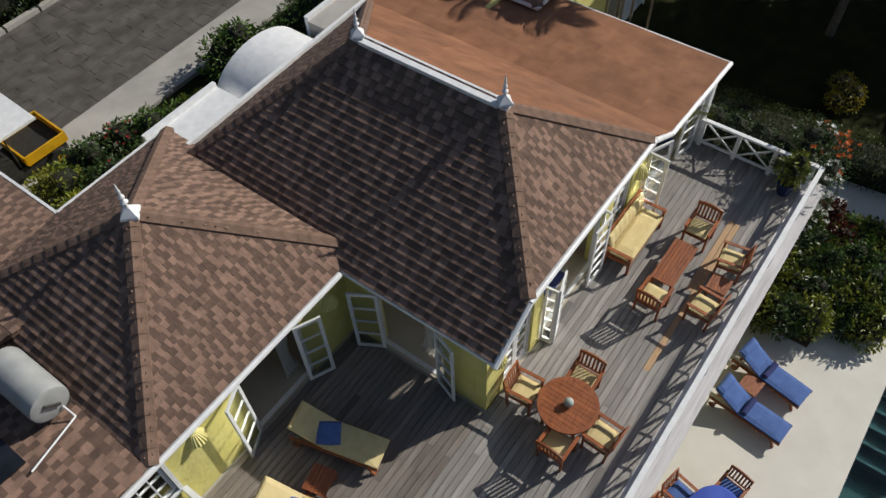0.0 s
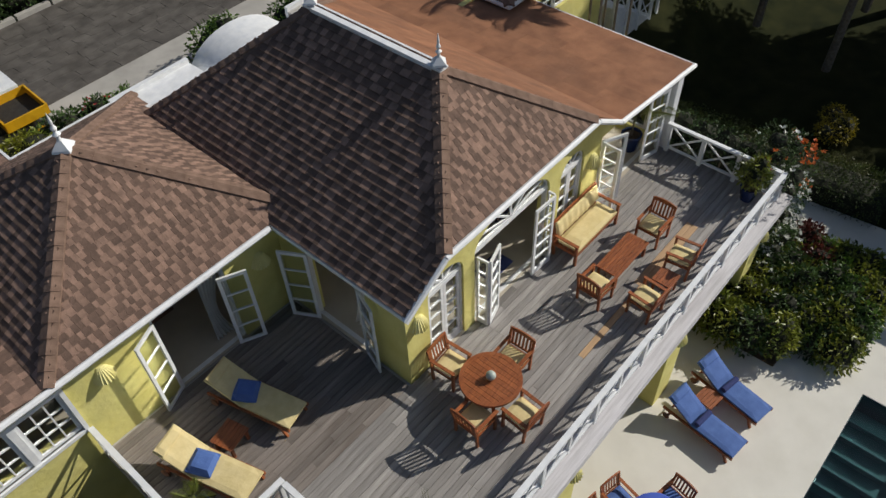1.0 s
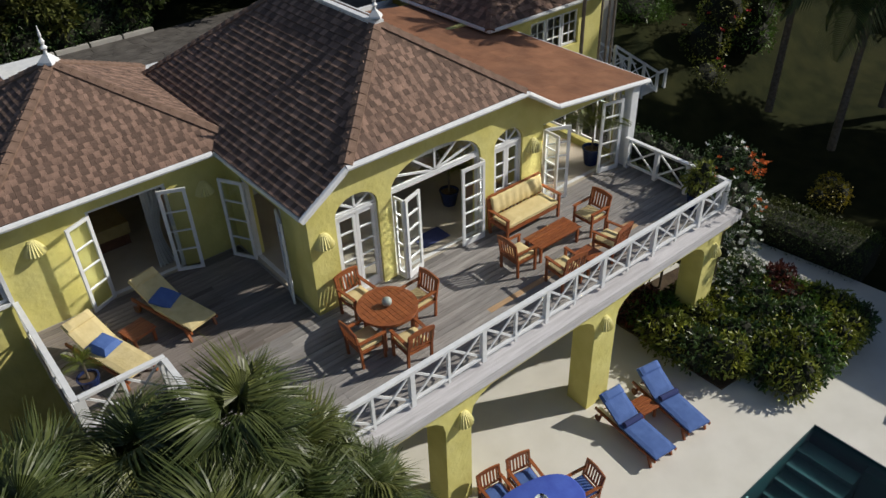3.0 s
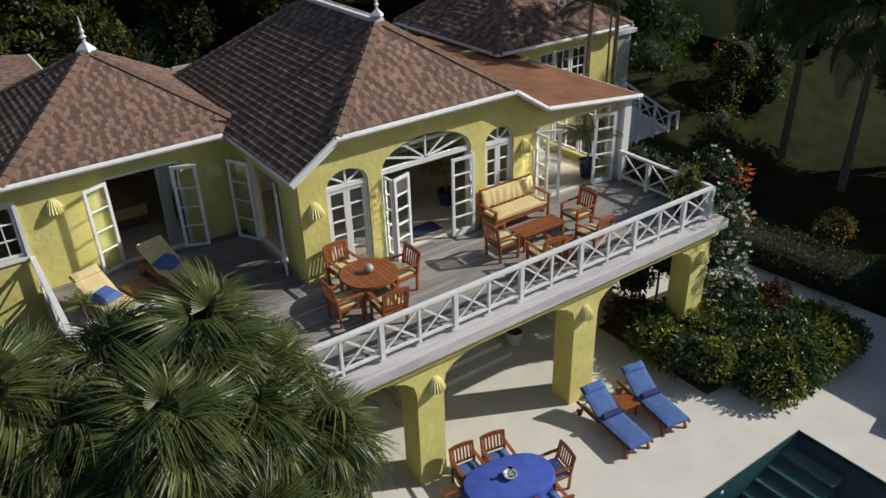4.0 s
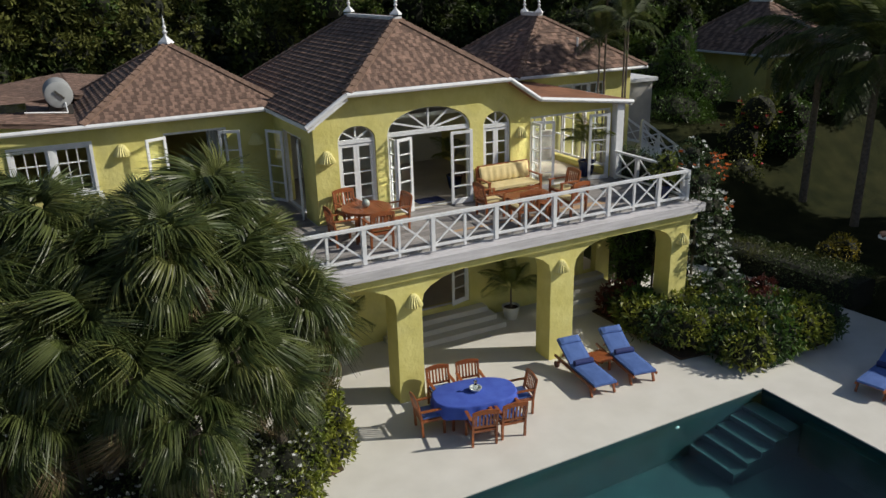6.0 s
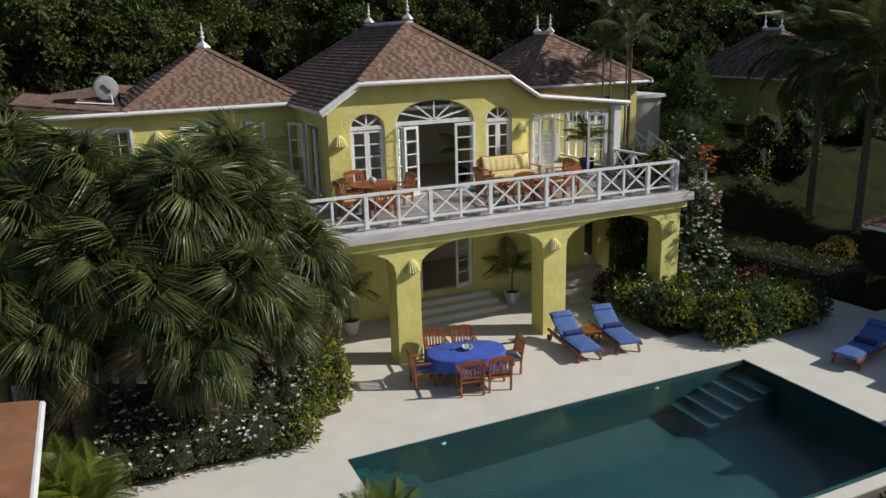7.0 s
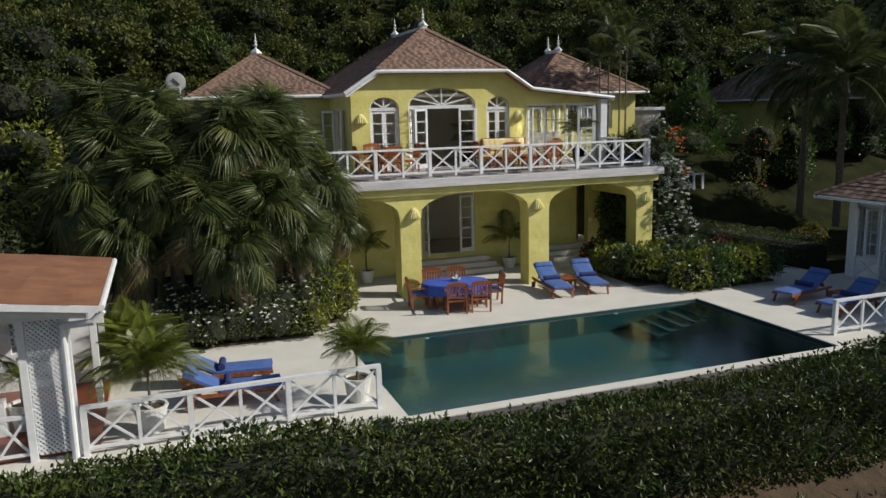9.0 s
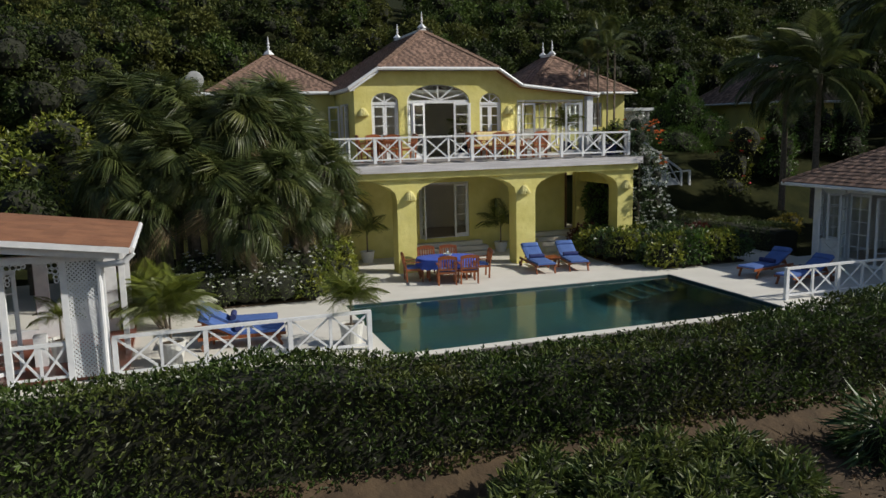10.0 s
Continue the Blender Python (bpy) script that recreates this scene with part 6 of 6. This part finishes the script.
# ---- palms ----
def fan_leaf(seed, dry=False, paint=None):
    """One fan-palm leaf: a stalk along +y, then a pleated fan, whole to its middle and split into hanging tips beyond."""
    rng = random.Random(seed)
    V, Fc = [], []
    stalk = 0.78
    def quad_strip(rows):
        k = len(V)
        for a, b in rows:
            V.extend((a, b))
        for i in range(len(rows) - 1):
            Fc.append((k + 2 * i, k + 2 * i + 1, k + 2 * i + 3, k + 2 * i + 2))
    for u, v in (((-0.016, 0, 0), (0.016, 0, 0)), ((0, 0, -0.016), (0, 0, 0.016))):
        rows = []
        for i in range(5):
            t = i / 4
            c = Vector((0, stalk * t, -0.10 * t * t))
            rows.append((c + Vector(u), c + Vector(v)))
        quad_strip(rows)
    hub = Vector((0, stalk - 0.04, -0.10))
    n = 58
    arc = 216 if not dry else 150
    step = radians(arc / (n - 1))
    cup = rng.uniform(-0.25, 0.3) if not dry else 0.8
    bend = rng.uniform(0.45, 0.95)
    for i in range(n):
        a = radians(-arc / 2) + step * i
        L = 0.84 * (0.74 + 0.26 * math.cos(a * 0.62)) * rng.uniform(0.9, 1.06)
        a_tip = a + rng.uniform(-0.05, 0.05)
        fold = 0.011 if i % 2 else -0.011
        hang = rng.choice((0.6, 1.2, 1.9, 2.8)) * rng.uniform(0.8, 1.2) * (2.0 if dry else 1.0)
        rows = []
        for t in (0.03, 0.25, 0.48, 0.68, 0.80, 0.91, 1.0):
            aa = a + (a_tip - a) * max(0, t - 0.5) * 2
            d = Vector((math.sin(aa), math.cos(aa), 0))
            across = Vector((math.cos(aa), -math.sin(aa), 0))
            half = L * min(t, 0.68) * math.tan(step / 2) * 1.10 * (1.0 if t < 0.69 else max(0.05, (1.02 - t) / 0.34) ** 0.9)
            back = max(0.0, t - 0.46)
            c = hub + d * L * (t - 0.25 * hang * back ** 1.3) + Vector((0, 0, L * (cup * abs(math.sin(a)) * t * (1 - 0.7 * t) - bend * max(0, math.cos(a)) * t * t * 0.8 - hang * back ** 1.5)))
            f = fold * min(1, t * 2.4)
            rows.append((c - across * half + Vector((0, 0, f)), c + across * half - Vector((0, 0, f))))
        quad_strip(rows)
    return mesh_from("fan_leaf", V, Fc, PALM_DRY if dry else paint or PALM_LEAF)


FANS = [fan_leaf(s) for s in range(6)]
FANS_YOUNG = [fan_leaf(s + 20, paint=PALM_YOUNG) for s in range(3)]
FANS_DRY = [fan_leaf(9, True)]


def fan_palm(x, y, h, n, s, seed):
    rng = random.Random(seed)
    p = thing("fan_palm", "mature fan palm with drooping pleated leaves", "palm tree", (x, y, 0), group="fan palms")
    tr = bmesh.new()
    prev = Vector((0, 0, -0.1))
    r = 0.13
    lean = Vector((rng.uniform(-0.2, 0.2), rng.uniform(-0.2, 0.2), 0))
    for k in range(8):
        t = (k + 1) / 8
        q = lean * t * t + Vector((0, 0, h * t))
        tube(prev, q, r, r * 0.94 if k % 2 else r * 1.04, 10, tr)
        prev = q
    part("trunk", tr, BARK, p)
    for k in range(n):
        u = k / (n - 1)
        pitch = 86 - 128 * u ** 1.15 + rng.uniform(-10, 10)
        az = k * 137.5 + rng.uniform(-12, 12)
        dry = u > 0.95
        leaf = new("leaf", FANS_DRY[0] if dry else FANS_YOUNG[rng.randrange(3)] if rng.random() < 0.22 else FANS[rng.randrange(6)])
        leaf.parent = p
        sc = s * rng.uniform(0.82, 1.18)
        leaf.matrix_basis = Matrix.Translation(lean + Vector((0, 0, h - 0.35 * u))) @ pose(0, 0, 0, 0, 0, az) @ pose(0, 0, 0, pitch, rng.uniform(-42, 42), rng.uniform(-12, 12)) @ Matrix.Scale(sc, 4)
    return p


PALMS = ((-0.1, -1.3, 4.2, 36, 0.70), (1.35, -0.9, 5.3, 40, 0.76), (2.75, -0.7, 4.5, 38, 0.72), (2.25, 0.25, 5.6, 40, 0.74), (0.9, 0.8, 5.3, 38, 0.74), (-0.6, 0.6, 5.7, 38, 0.74), (-1.5, -0.4, 4.9, 36, 0.72),
    (0.5, -1.8, 3.4, 34, 0.70), (-1.1, -1.6, 2.9, 30, 0.68), (-1.8, 2.6, 5.8, 36, 0.76), (3.55, -0.55, 3.7, 34, 0.70), (2.1, -1.7, 3.5, 34, 0.70), (0.35, -0.4, 5.0, 34, 0.72), (3.35, -0.05, 4.6, 32, 0.68),
    (1.35, -2.2, 2.5, 28, 0.64), (-2.4, -0.9, 3.8, 32, 0.70), (1.8, -0.2, 4.2, 28, 0.70), (-0.2, 2.0, 4.8, 32, 0.74), (2.9, -1.6, 2.7, 26, 0.60), (3.9, -0.35, 2.8, 24, 0.58), (-0.9, -0.9, 4.0, 28, 0.68))
for k, (x, y, h, n, s) in enumerate(PALMS):
    fan_palm(x, y, h, n, s, 100 + k)


def frond(seed, L=1.8, leaflets=64, w=0.0095, hang=0.75):
    """A feather palm frond along +y with paired leaflets."""
    rng = random.Random(seed)
    V, Fc = [], []
    def spine(t):
        return Vector((0, L * (t - 0.12 * t * t), 0.30 * L * t - 0.62 * L * t * t))
    for i in range(10):
        a, b = spine(i / 10), spine((i + 1) / 10)
        k = len(V)
        wd = 0.014 * (1 - i / 11)
        V += [a + Vector((-wd, 0, 0)), a + Vector((wd, 0, 0)), b + Vector((wd, 0, 0)), b + Vector((-wd, 0, 0))]
        Fc.append((k, k + 1, k + 2, k + 3))
    for i in range(leaflets):
        t = 0.14 + 0.86 * i / leaflets
        c = spine(t)
        for sg in (-1, 1):
            ll = L * 0.36 * math.sin(math.pi * min(0.97, 0.18 + t * 0.8)) * rng.uniform(0.85, 1.1)
            d = Vector((sg * 0.80, 0.6, 0.12))
            k = len(V)
            m = c + d * ll * 0.5
            e = c + d * ll + Vector((0, 0, -hang * ll))
            s = Vector((0, w, 0))
            V += [c - s * 0.4, c + s * 0.4, m + s, m - s, e]
            Fc += [(k, k + 1, k + 2, k + 3), (k + 3, k + 2, k + 4)]
    return mesh_from("frond", V, Fc, ARECA)


FRONDS = [frond(s) for s in range(3)]
GREEN_FRONDS = []
for s in range(3):
    me = frond(20 + s, 3.0, 46, 0.03, 0.6)
    me.materials.clear()
    me.materials.append(PALM_LEAF)
    GREEN_FRONDS.append(me)


def feather_palm(name, label, x, y, z, h, n, s, seed, stems=1, spread=0.0, fronds=None, pitch0=80, pitch1=10, r=0.05):
    rng = random.Random(seed)
    p = thing(name, label, "palm tree", (x, y, z))
    for j in range(stems):
        ox, oy = (rng.uniform(-spread, spread), rng.uniform(-spread, spread)) if stems > 1 else (0, 0)
        hh = h * rng.uniform(0.8, 1.1) if stems > 1 else h
        part("trunk", tube((ox * 0.4, oy * 0.4, 0), (ox, oy, hh), r, r * 0.7, 8), BARK, p)
        for k in range(n):
            u = k / max(1, n - 1)
            f = new("frond", (fronds or FRONDS)[rng.randrange(3)])
            f.parent = p
            f.matrix_basis = Matrix.Translation((ox, oy, hh)) @ pose(0, 0, 0, 0, 0, k * 137.5 + rng.uniform(-15, 15)) @ pose(0, 0, 0, pitch0 + (pitch1 - pitch0) * u + rng.uniform(-8, 8), 0, 0) @ Matrix.Scale(s * rng.uniform(0.8, 1.15), 4)
    return p


def pot(x, y, z, r, h, mat, label):
    t = thing("plant_pot", label, "plant pot", (x, y, z))
    part("body", lathe([(r * 0.7, 0), (r * 0.85, h * 0.4), (r, h * 0.92), (r * 1.06, h * 0.93), (r * 1.06, h), (r * 0.88, h), (r * 0.85, h * 0.85)], 20), mat, t)
    part("compost", tube((0, 0, h * 0.80), (0, 0, h * 0.88), r * 0.85, n=16), SOIL, t)


POT_WHITE = material("white_glazed_pot", (0.6, 0.6, 0.57), (0.72, 0.72, 0.68), 4, 0.5, 0.1, 20, wear=(0.4, 0.4, 0.36), wear_scale=3)
POT_NAVY = material("navy_glazed_pot", (0.012, 0.02, 0.07), (0.02, 0.035, 0.11), 4, 0.25, 0.05, 20)
POT_TERRA = material("terracotta_pot", (0.25, 0.08, 0.04), (0.34, 0.12, 0.06), 4, 0.8, 0.2, 20)
for x, y, z, r, h, mt, lab, fr, sc in ((5.95, 3.1, 0, 0.26, 0.42, POT_WHITE, "white pot with a palm under the arcade", 7, 0.75), (11.35, 3.2, 0, 0.26, 0.4, POT_WHITE, "white pot with a palm under the arcade", 9, 0.7),
        (3.0, -7.45, 0, 0.28, 0.5, POT_WHITE, "white pot with a small palm on the terrace", 24, 0.5), (-0.9, -7.4, 0, 0.3, 0.5, POT_WHITE, "white pot with a palm by the fence", 26, 0.66),
        (14.75, 4.15, 3.72, 0.26, 0.5, POT_NAVY, "navy glazed pot with a palm in the porch", 9, 0.6), (14.9, 0.95, DECK_Z, 0.22, 0.4, POT_NAVY, "navy glazed pot in the deck corner", 8, 0.3),
        (1.4, 4.75, DECK_Z, 0.2, 0.35, POT_NAVY, "dark pot with a leafy plant beside a lounger", 8, 0.24), (3.25, 1.75, DECK_Z, 0.20, 0.34, POT_TERRA, "terracotta pot on the deck among palm leaves", 6, 0.3),
        (10.6, 5.2, 3.72, 0.24, 0.4, POT_NAVY, "pot with a palm inside the open doorway", 9, 0.55), (-3.1, -6.6, 0.1, 0.25, 0.5, POT_WHITE, "white pot with a leafy plant in the pavilion", 12, 0.4)):
    pot(x, y, z, r, h, mt, lab)
    feather_palm("potted_palm", "small feather palm growing in a pot", x, y, z + h * 0.86, 0.25 + 0.5 * sc, fr, sc, int(x * 10 + fr), pitch0=75, pitch1=15, r=0.03)
feather_palm("areca_palm", "yellow-green areca palm clump beside the terrace", -1.0, -4.0, 0, 0.5, 9, 0.66, 3, stems=6, spread=0.5)
for x, y, h in ((17.4, 7.0, 7.6), (18.0, 6.4, 8.2), (18.9, 7.3, 8.6), (19.3, 7.9, 8.0), (18.4, 7.9, 9.0)):
    feather_palm("slender_palm", "slender tall palm with a thin grey stem", x, y, 1.5, h - 1.5, 9, 0.46, int(x * 7), fronds=GREEN_FRONDS, pitch0=70, pitch1=-20, r=0.045)
for x, y, h in ((27.5, 5.8, 6.6), (26.3, 2.6, 6.3), (31.0, 3.0, 9.5)):
    feather_palm("coconut_palm", "tall coconut palm with long drooping fronds", x, y, 0.5, h, 22, 1.05, int(x), fronds=GREEN_FRONDS, pitch0=75, pitch1=-45, r=0.16)


# ---- trees ----
def tree(x, y, z, h, rad, label, mat, per_area=55, size=0.22, lobes=12, seed=0, trunk=True):
    rng = random.Random(seed)
    t = thing("tree", label, "tree")
    part("trunk", tube((x, y, z - 0.2), (x + 0.1, y, z + h * 0.55), 0.05 * h * 0.5, 0.025 * h * 0.5, 9), BARK, t)
    L = []
    for k in range(lobes):
        a, rr = rng.uniform(0, 2 * math.pi), rad * rng.uniform(0.15, 0.72)
        zz = z + h * rng.uniform(0.42, 0.9)
        s = rad * rng.uniform(0.3, 0.5)
        L.append((x + rr * math.cos(a), y + rr * math.sin(a), zz, s, s, s * 0.85))
        part("limb", tube((x + 0.05, y, z + h * 0.35), (x + rr * math.cos(a) * 0.8, y + rr * math.sin(a) * 0.8, zz), 0.018 * h * 0.4, 0.01 * h * 0.4, 6), BARK, t) if k < 5 else None
    lobes_cloud("crown", L, per_area, size, mat, t, core_scale=0.72)
    return t


t = thing("tree", "bushy bright green upright tree beside the cottage", "tree")
part("trunk", tube((26.7, 12.8, 1.0), (26.7, 12.8, 5.0), 0.15, 0.08), BARK, t)
CONE = [(26.8 + RNG.uniform(-1, 1) * 0.85 * w, 12.8 + RNG.uniform(-1, 1) * 0.85 * w, zz, 1.25 * w, 1.25 * w, 1.0) for zz, w in ((2.0, 1.1), (2.3, 1.2), (2.9, 1.3), (3.2, 1.25), (3.7, 1.2), (4.1, 1.15), (4.5, 1.1), (4.9, 0.95), (5.3, 0.9), (5.7, 0.7), (6.2, 0.5), (6.7, 0.32), (3.5, 1.3), (2.6, 1.3))]
lobes_cloud("crown", CONE, 120, 0.17, LEAF_BRIGHT, t, aspect=0.25, droop=-0.4)
FL = [(27.0, 8.8, 2.6, 1.0, 0.9, 1.2), (27.6, 8.6, 3.8, 0.9, 0.9, 1.0), (26.6, 8.6, 1.2, 1.1, 1.0, 1.0)]
shrub("flowering_shrub", "tall shrub with red and pale blossom by the cottage", FL, 60, 0.13, LEAF_CROTON, PETAL_RED, 14, 0.13)
for k, (x, y, h, r) in enumerate(((30, -12.0, 10.5, 3.2), (33, -11.0, 11.5, 3.5), (35.0, -1.0, 11.0, 3.2), (31.8, 0.8, 10.0, 2.8), (38, -10, 12.0, 3.8), (40, 8.0, 12.0, 3.6), (24.5, 16.5, 8.0, 2.4), (31.5, 22.0, 8.0, 3.0), (26.0, 20.0, 8.5, 2.6), (41, 14, 9.0, 3.0), (38, -5, 9.0, 3.2), (33.0, 2.2, 11.0, 3.0))):
    tree(x, y, ground_height(x, y), h, r, "large dark evergreen tree shading the garden", LEAF_WOOD, 42, 0.26, 13, 200 + k)
for k, (x, y, h, r) in enumerate(((-5.5, 5.0, 5.5, 2.2), (-8.0, 0.5, 5.5, 2.4), (-9.5, 8.0, 7.0, 2.8), (-6.0, 12.0, 6.0, 2.4), (-12.0, 3.5, 6.5, 2.8), (-4.5, 16.5, 5.0, 2.0), (-5.0, 2.0, 4.5, 1.8), (-4.4, -1.0, 3.6, 1.6))):
    tree(x, y, ground_height(x, y), h, r, "bushy green tree beside the villa", LEAF_WOOD if k % 2 else LEAF_CROTON, 50, 0.2, 12, 300 + k)
# shrubs between the villa and the drive
for k, (x, y, r, mt) in enumerate(((4.3, 15.9, 0.8, LEAF_CROTON), (5.3, 16.1, 0.75, LEAF_DARK), (6.2, 16.0, 0.75, LEAF_DARK), (7.0, 15.7, 0.75, LEAF_BRIGHT), (7.8, 15.3, 0.7, LEAF_BRIGHT), (4.0, 14.8, 0.75, LEAF_CROTON), (5.2, 14.9, 0.8, LEAF_DARK), (6.4, 14.6, 0.8, LEAF_DARK), (10.7, 16.1, 0.95, LEAF_BRIGHT), (11.3, 15.4, 0.8, LEAF_DARK), (13.0, 15.2, 1.0, LEAF_BRIGHT), (14.4, 15.4, 1.0, LEAF_DARK))):
    shrub("shrub", "leafy shrub between the villa and the driveway", [(x, y, 3.5 + r * 0.6, r, r * 0.8, r * 0.8), (x + 0.3, y - 0.2, 3.6 + r, r * 0.55, r * 0.55, r * 0.5)], 120, 0.14, mt, PETAL_RED if k == 2 else None, 25)

for x, r in ((4.6, 0.9), (5.9, 1.0), (7.2, 0.9), (8.5, 1.0), (9.8, 0.9)):
    shrub("shrub", "dark shrub along the far edge of the driveway", [(x, 24.4, 3.9, r, 0.8, 0.9), (x + 0.4, 24.7, 4.7, r * 0.7, 0.6, 0.7)], 90, 0.16, LEAF_DARK)
    tagged(part("kerb_stone", box(x - 0.6, x + 0.62, 23.42, 23.62, 3.4, 3.68), CONCRETE, bevel=0.02), "low pale kerb stone edging the driveway", "kerb", group="driveway kerb stones")
# yucca spike by the back door
feather_palm("yucca", "young palm with one upright spear leaf", 8.3, 15.0, 3.5, 0.5, 4, 0.5, 12, pitch0=86, pitch1=55, r=0.04)

# woods on the hillside
def woods():
    rng = random.Random(77)
    spots = []
    for k in range(900):
        y = rng.uniform(25.5, 78) if k % 3 else rng.uniform(25.5, 42)
        x = rng.uniform(-18 - y * 0.55, 26 + y * 0.95)
        if any((x - a) ** 2 + (y - b) ** 2 < (2.0 + y * 0.018) ** 2 for a, b in spots):
            continue
        spots.append((x, y))
    for k in range(60):
        spots.append((rng.uniform(-34, -12), rng.uniform(-6, 24)))
    for k in range(70):
        spots.append((rng.uniform(40, 75), rng.uniform(2, 32)))
    for k in range(16):
        spots.append((rng.uniform(-6, 16), rng.uniform(24.0, 26)))
    for k in range(8):
        spots.append((rng.uniform(23.5, 27), rng.uniform(15, 24)))
    tones = ((LEAF_WOOD, "dense dark tropical woodland on the hillside"), (LEAF_OLIVE, "olive-brown dry woodland trees on the hillside"), (LEAF_FRESH, "fresh green woodland trees on the hillside"))
    clouds = [([], [], [], []) for _ in tones]
    for x, y in spots:
        z = ground_height(x, y)
        h = rng.uniform(4.5, 8.5)
        rad = h * rng.uniform(0.28, 0.4)
        dry = noise.noise((x * 0.05, y * 0.05, 4.0)) + (0.25 if x < 2 else -0.1)
        roll = rng.random()
        tone = 1 if roll < 0.25 + 0.6 * dry else 2 if roll > 0.72 else 0
        P, O, cv, cf = clouds[tone]
        for j in range(11):
            a, rr = rng.uniform(0, 2 * math.pi), rad * rng.uniform(0.1, 0.9)
            s = rad * rng.uniform(0.22, 0.46)
            c = np.array([x + rr * math.cos(a), y + rr * math.sin(a), z + h * rng.uniform(0.12, 0.9)])
            n = int(s * s * 4 * math.pi * (30 if y < 50 else 20))
            u = RNG.normal(0, 1, (n, 3))
            u /= np.linalg.norm(u, axis=1)[:, None]
            u[:, 2] = np.where(u[:, 2] < -0.4, -u[:, 2], u[:, 2])
            P.append(c + u * s * RNG.uniform(0.7, 1.15, n)[:, None])
            O.append(u)
            # near-black filler balls paint the shade deep in each crown
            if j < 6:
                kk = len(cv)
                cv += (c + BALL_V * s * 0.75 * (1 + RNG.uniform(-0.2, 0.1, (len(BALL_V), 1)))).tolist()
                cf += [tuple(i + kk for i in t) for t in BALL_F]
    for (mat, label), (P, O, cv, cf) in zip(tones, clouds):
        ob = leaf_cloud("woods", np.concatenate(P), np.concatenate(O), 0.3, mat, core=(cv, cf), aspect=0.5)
        tagged(ob, label, "woods", kind="stuff")


woods()
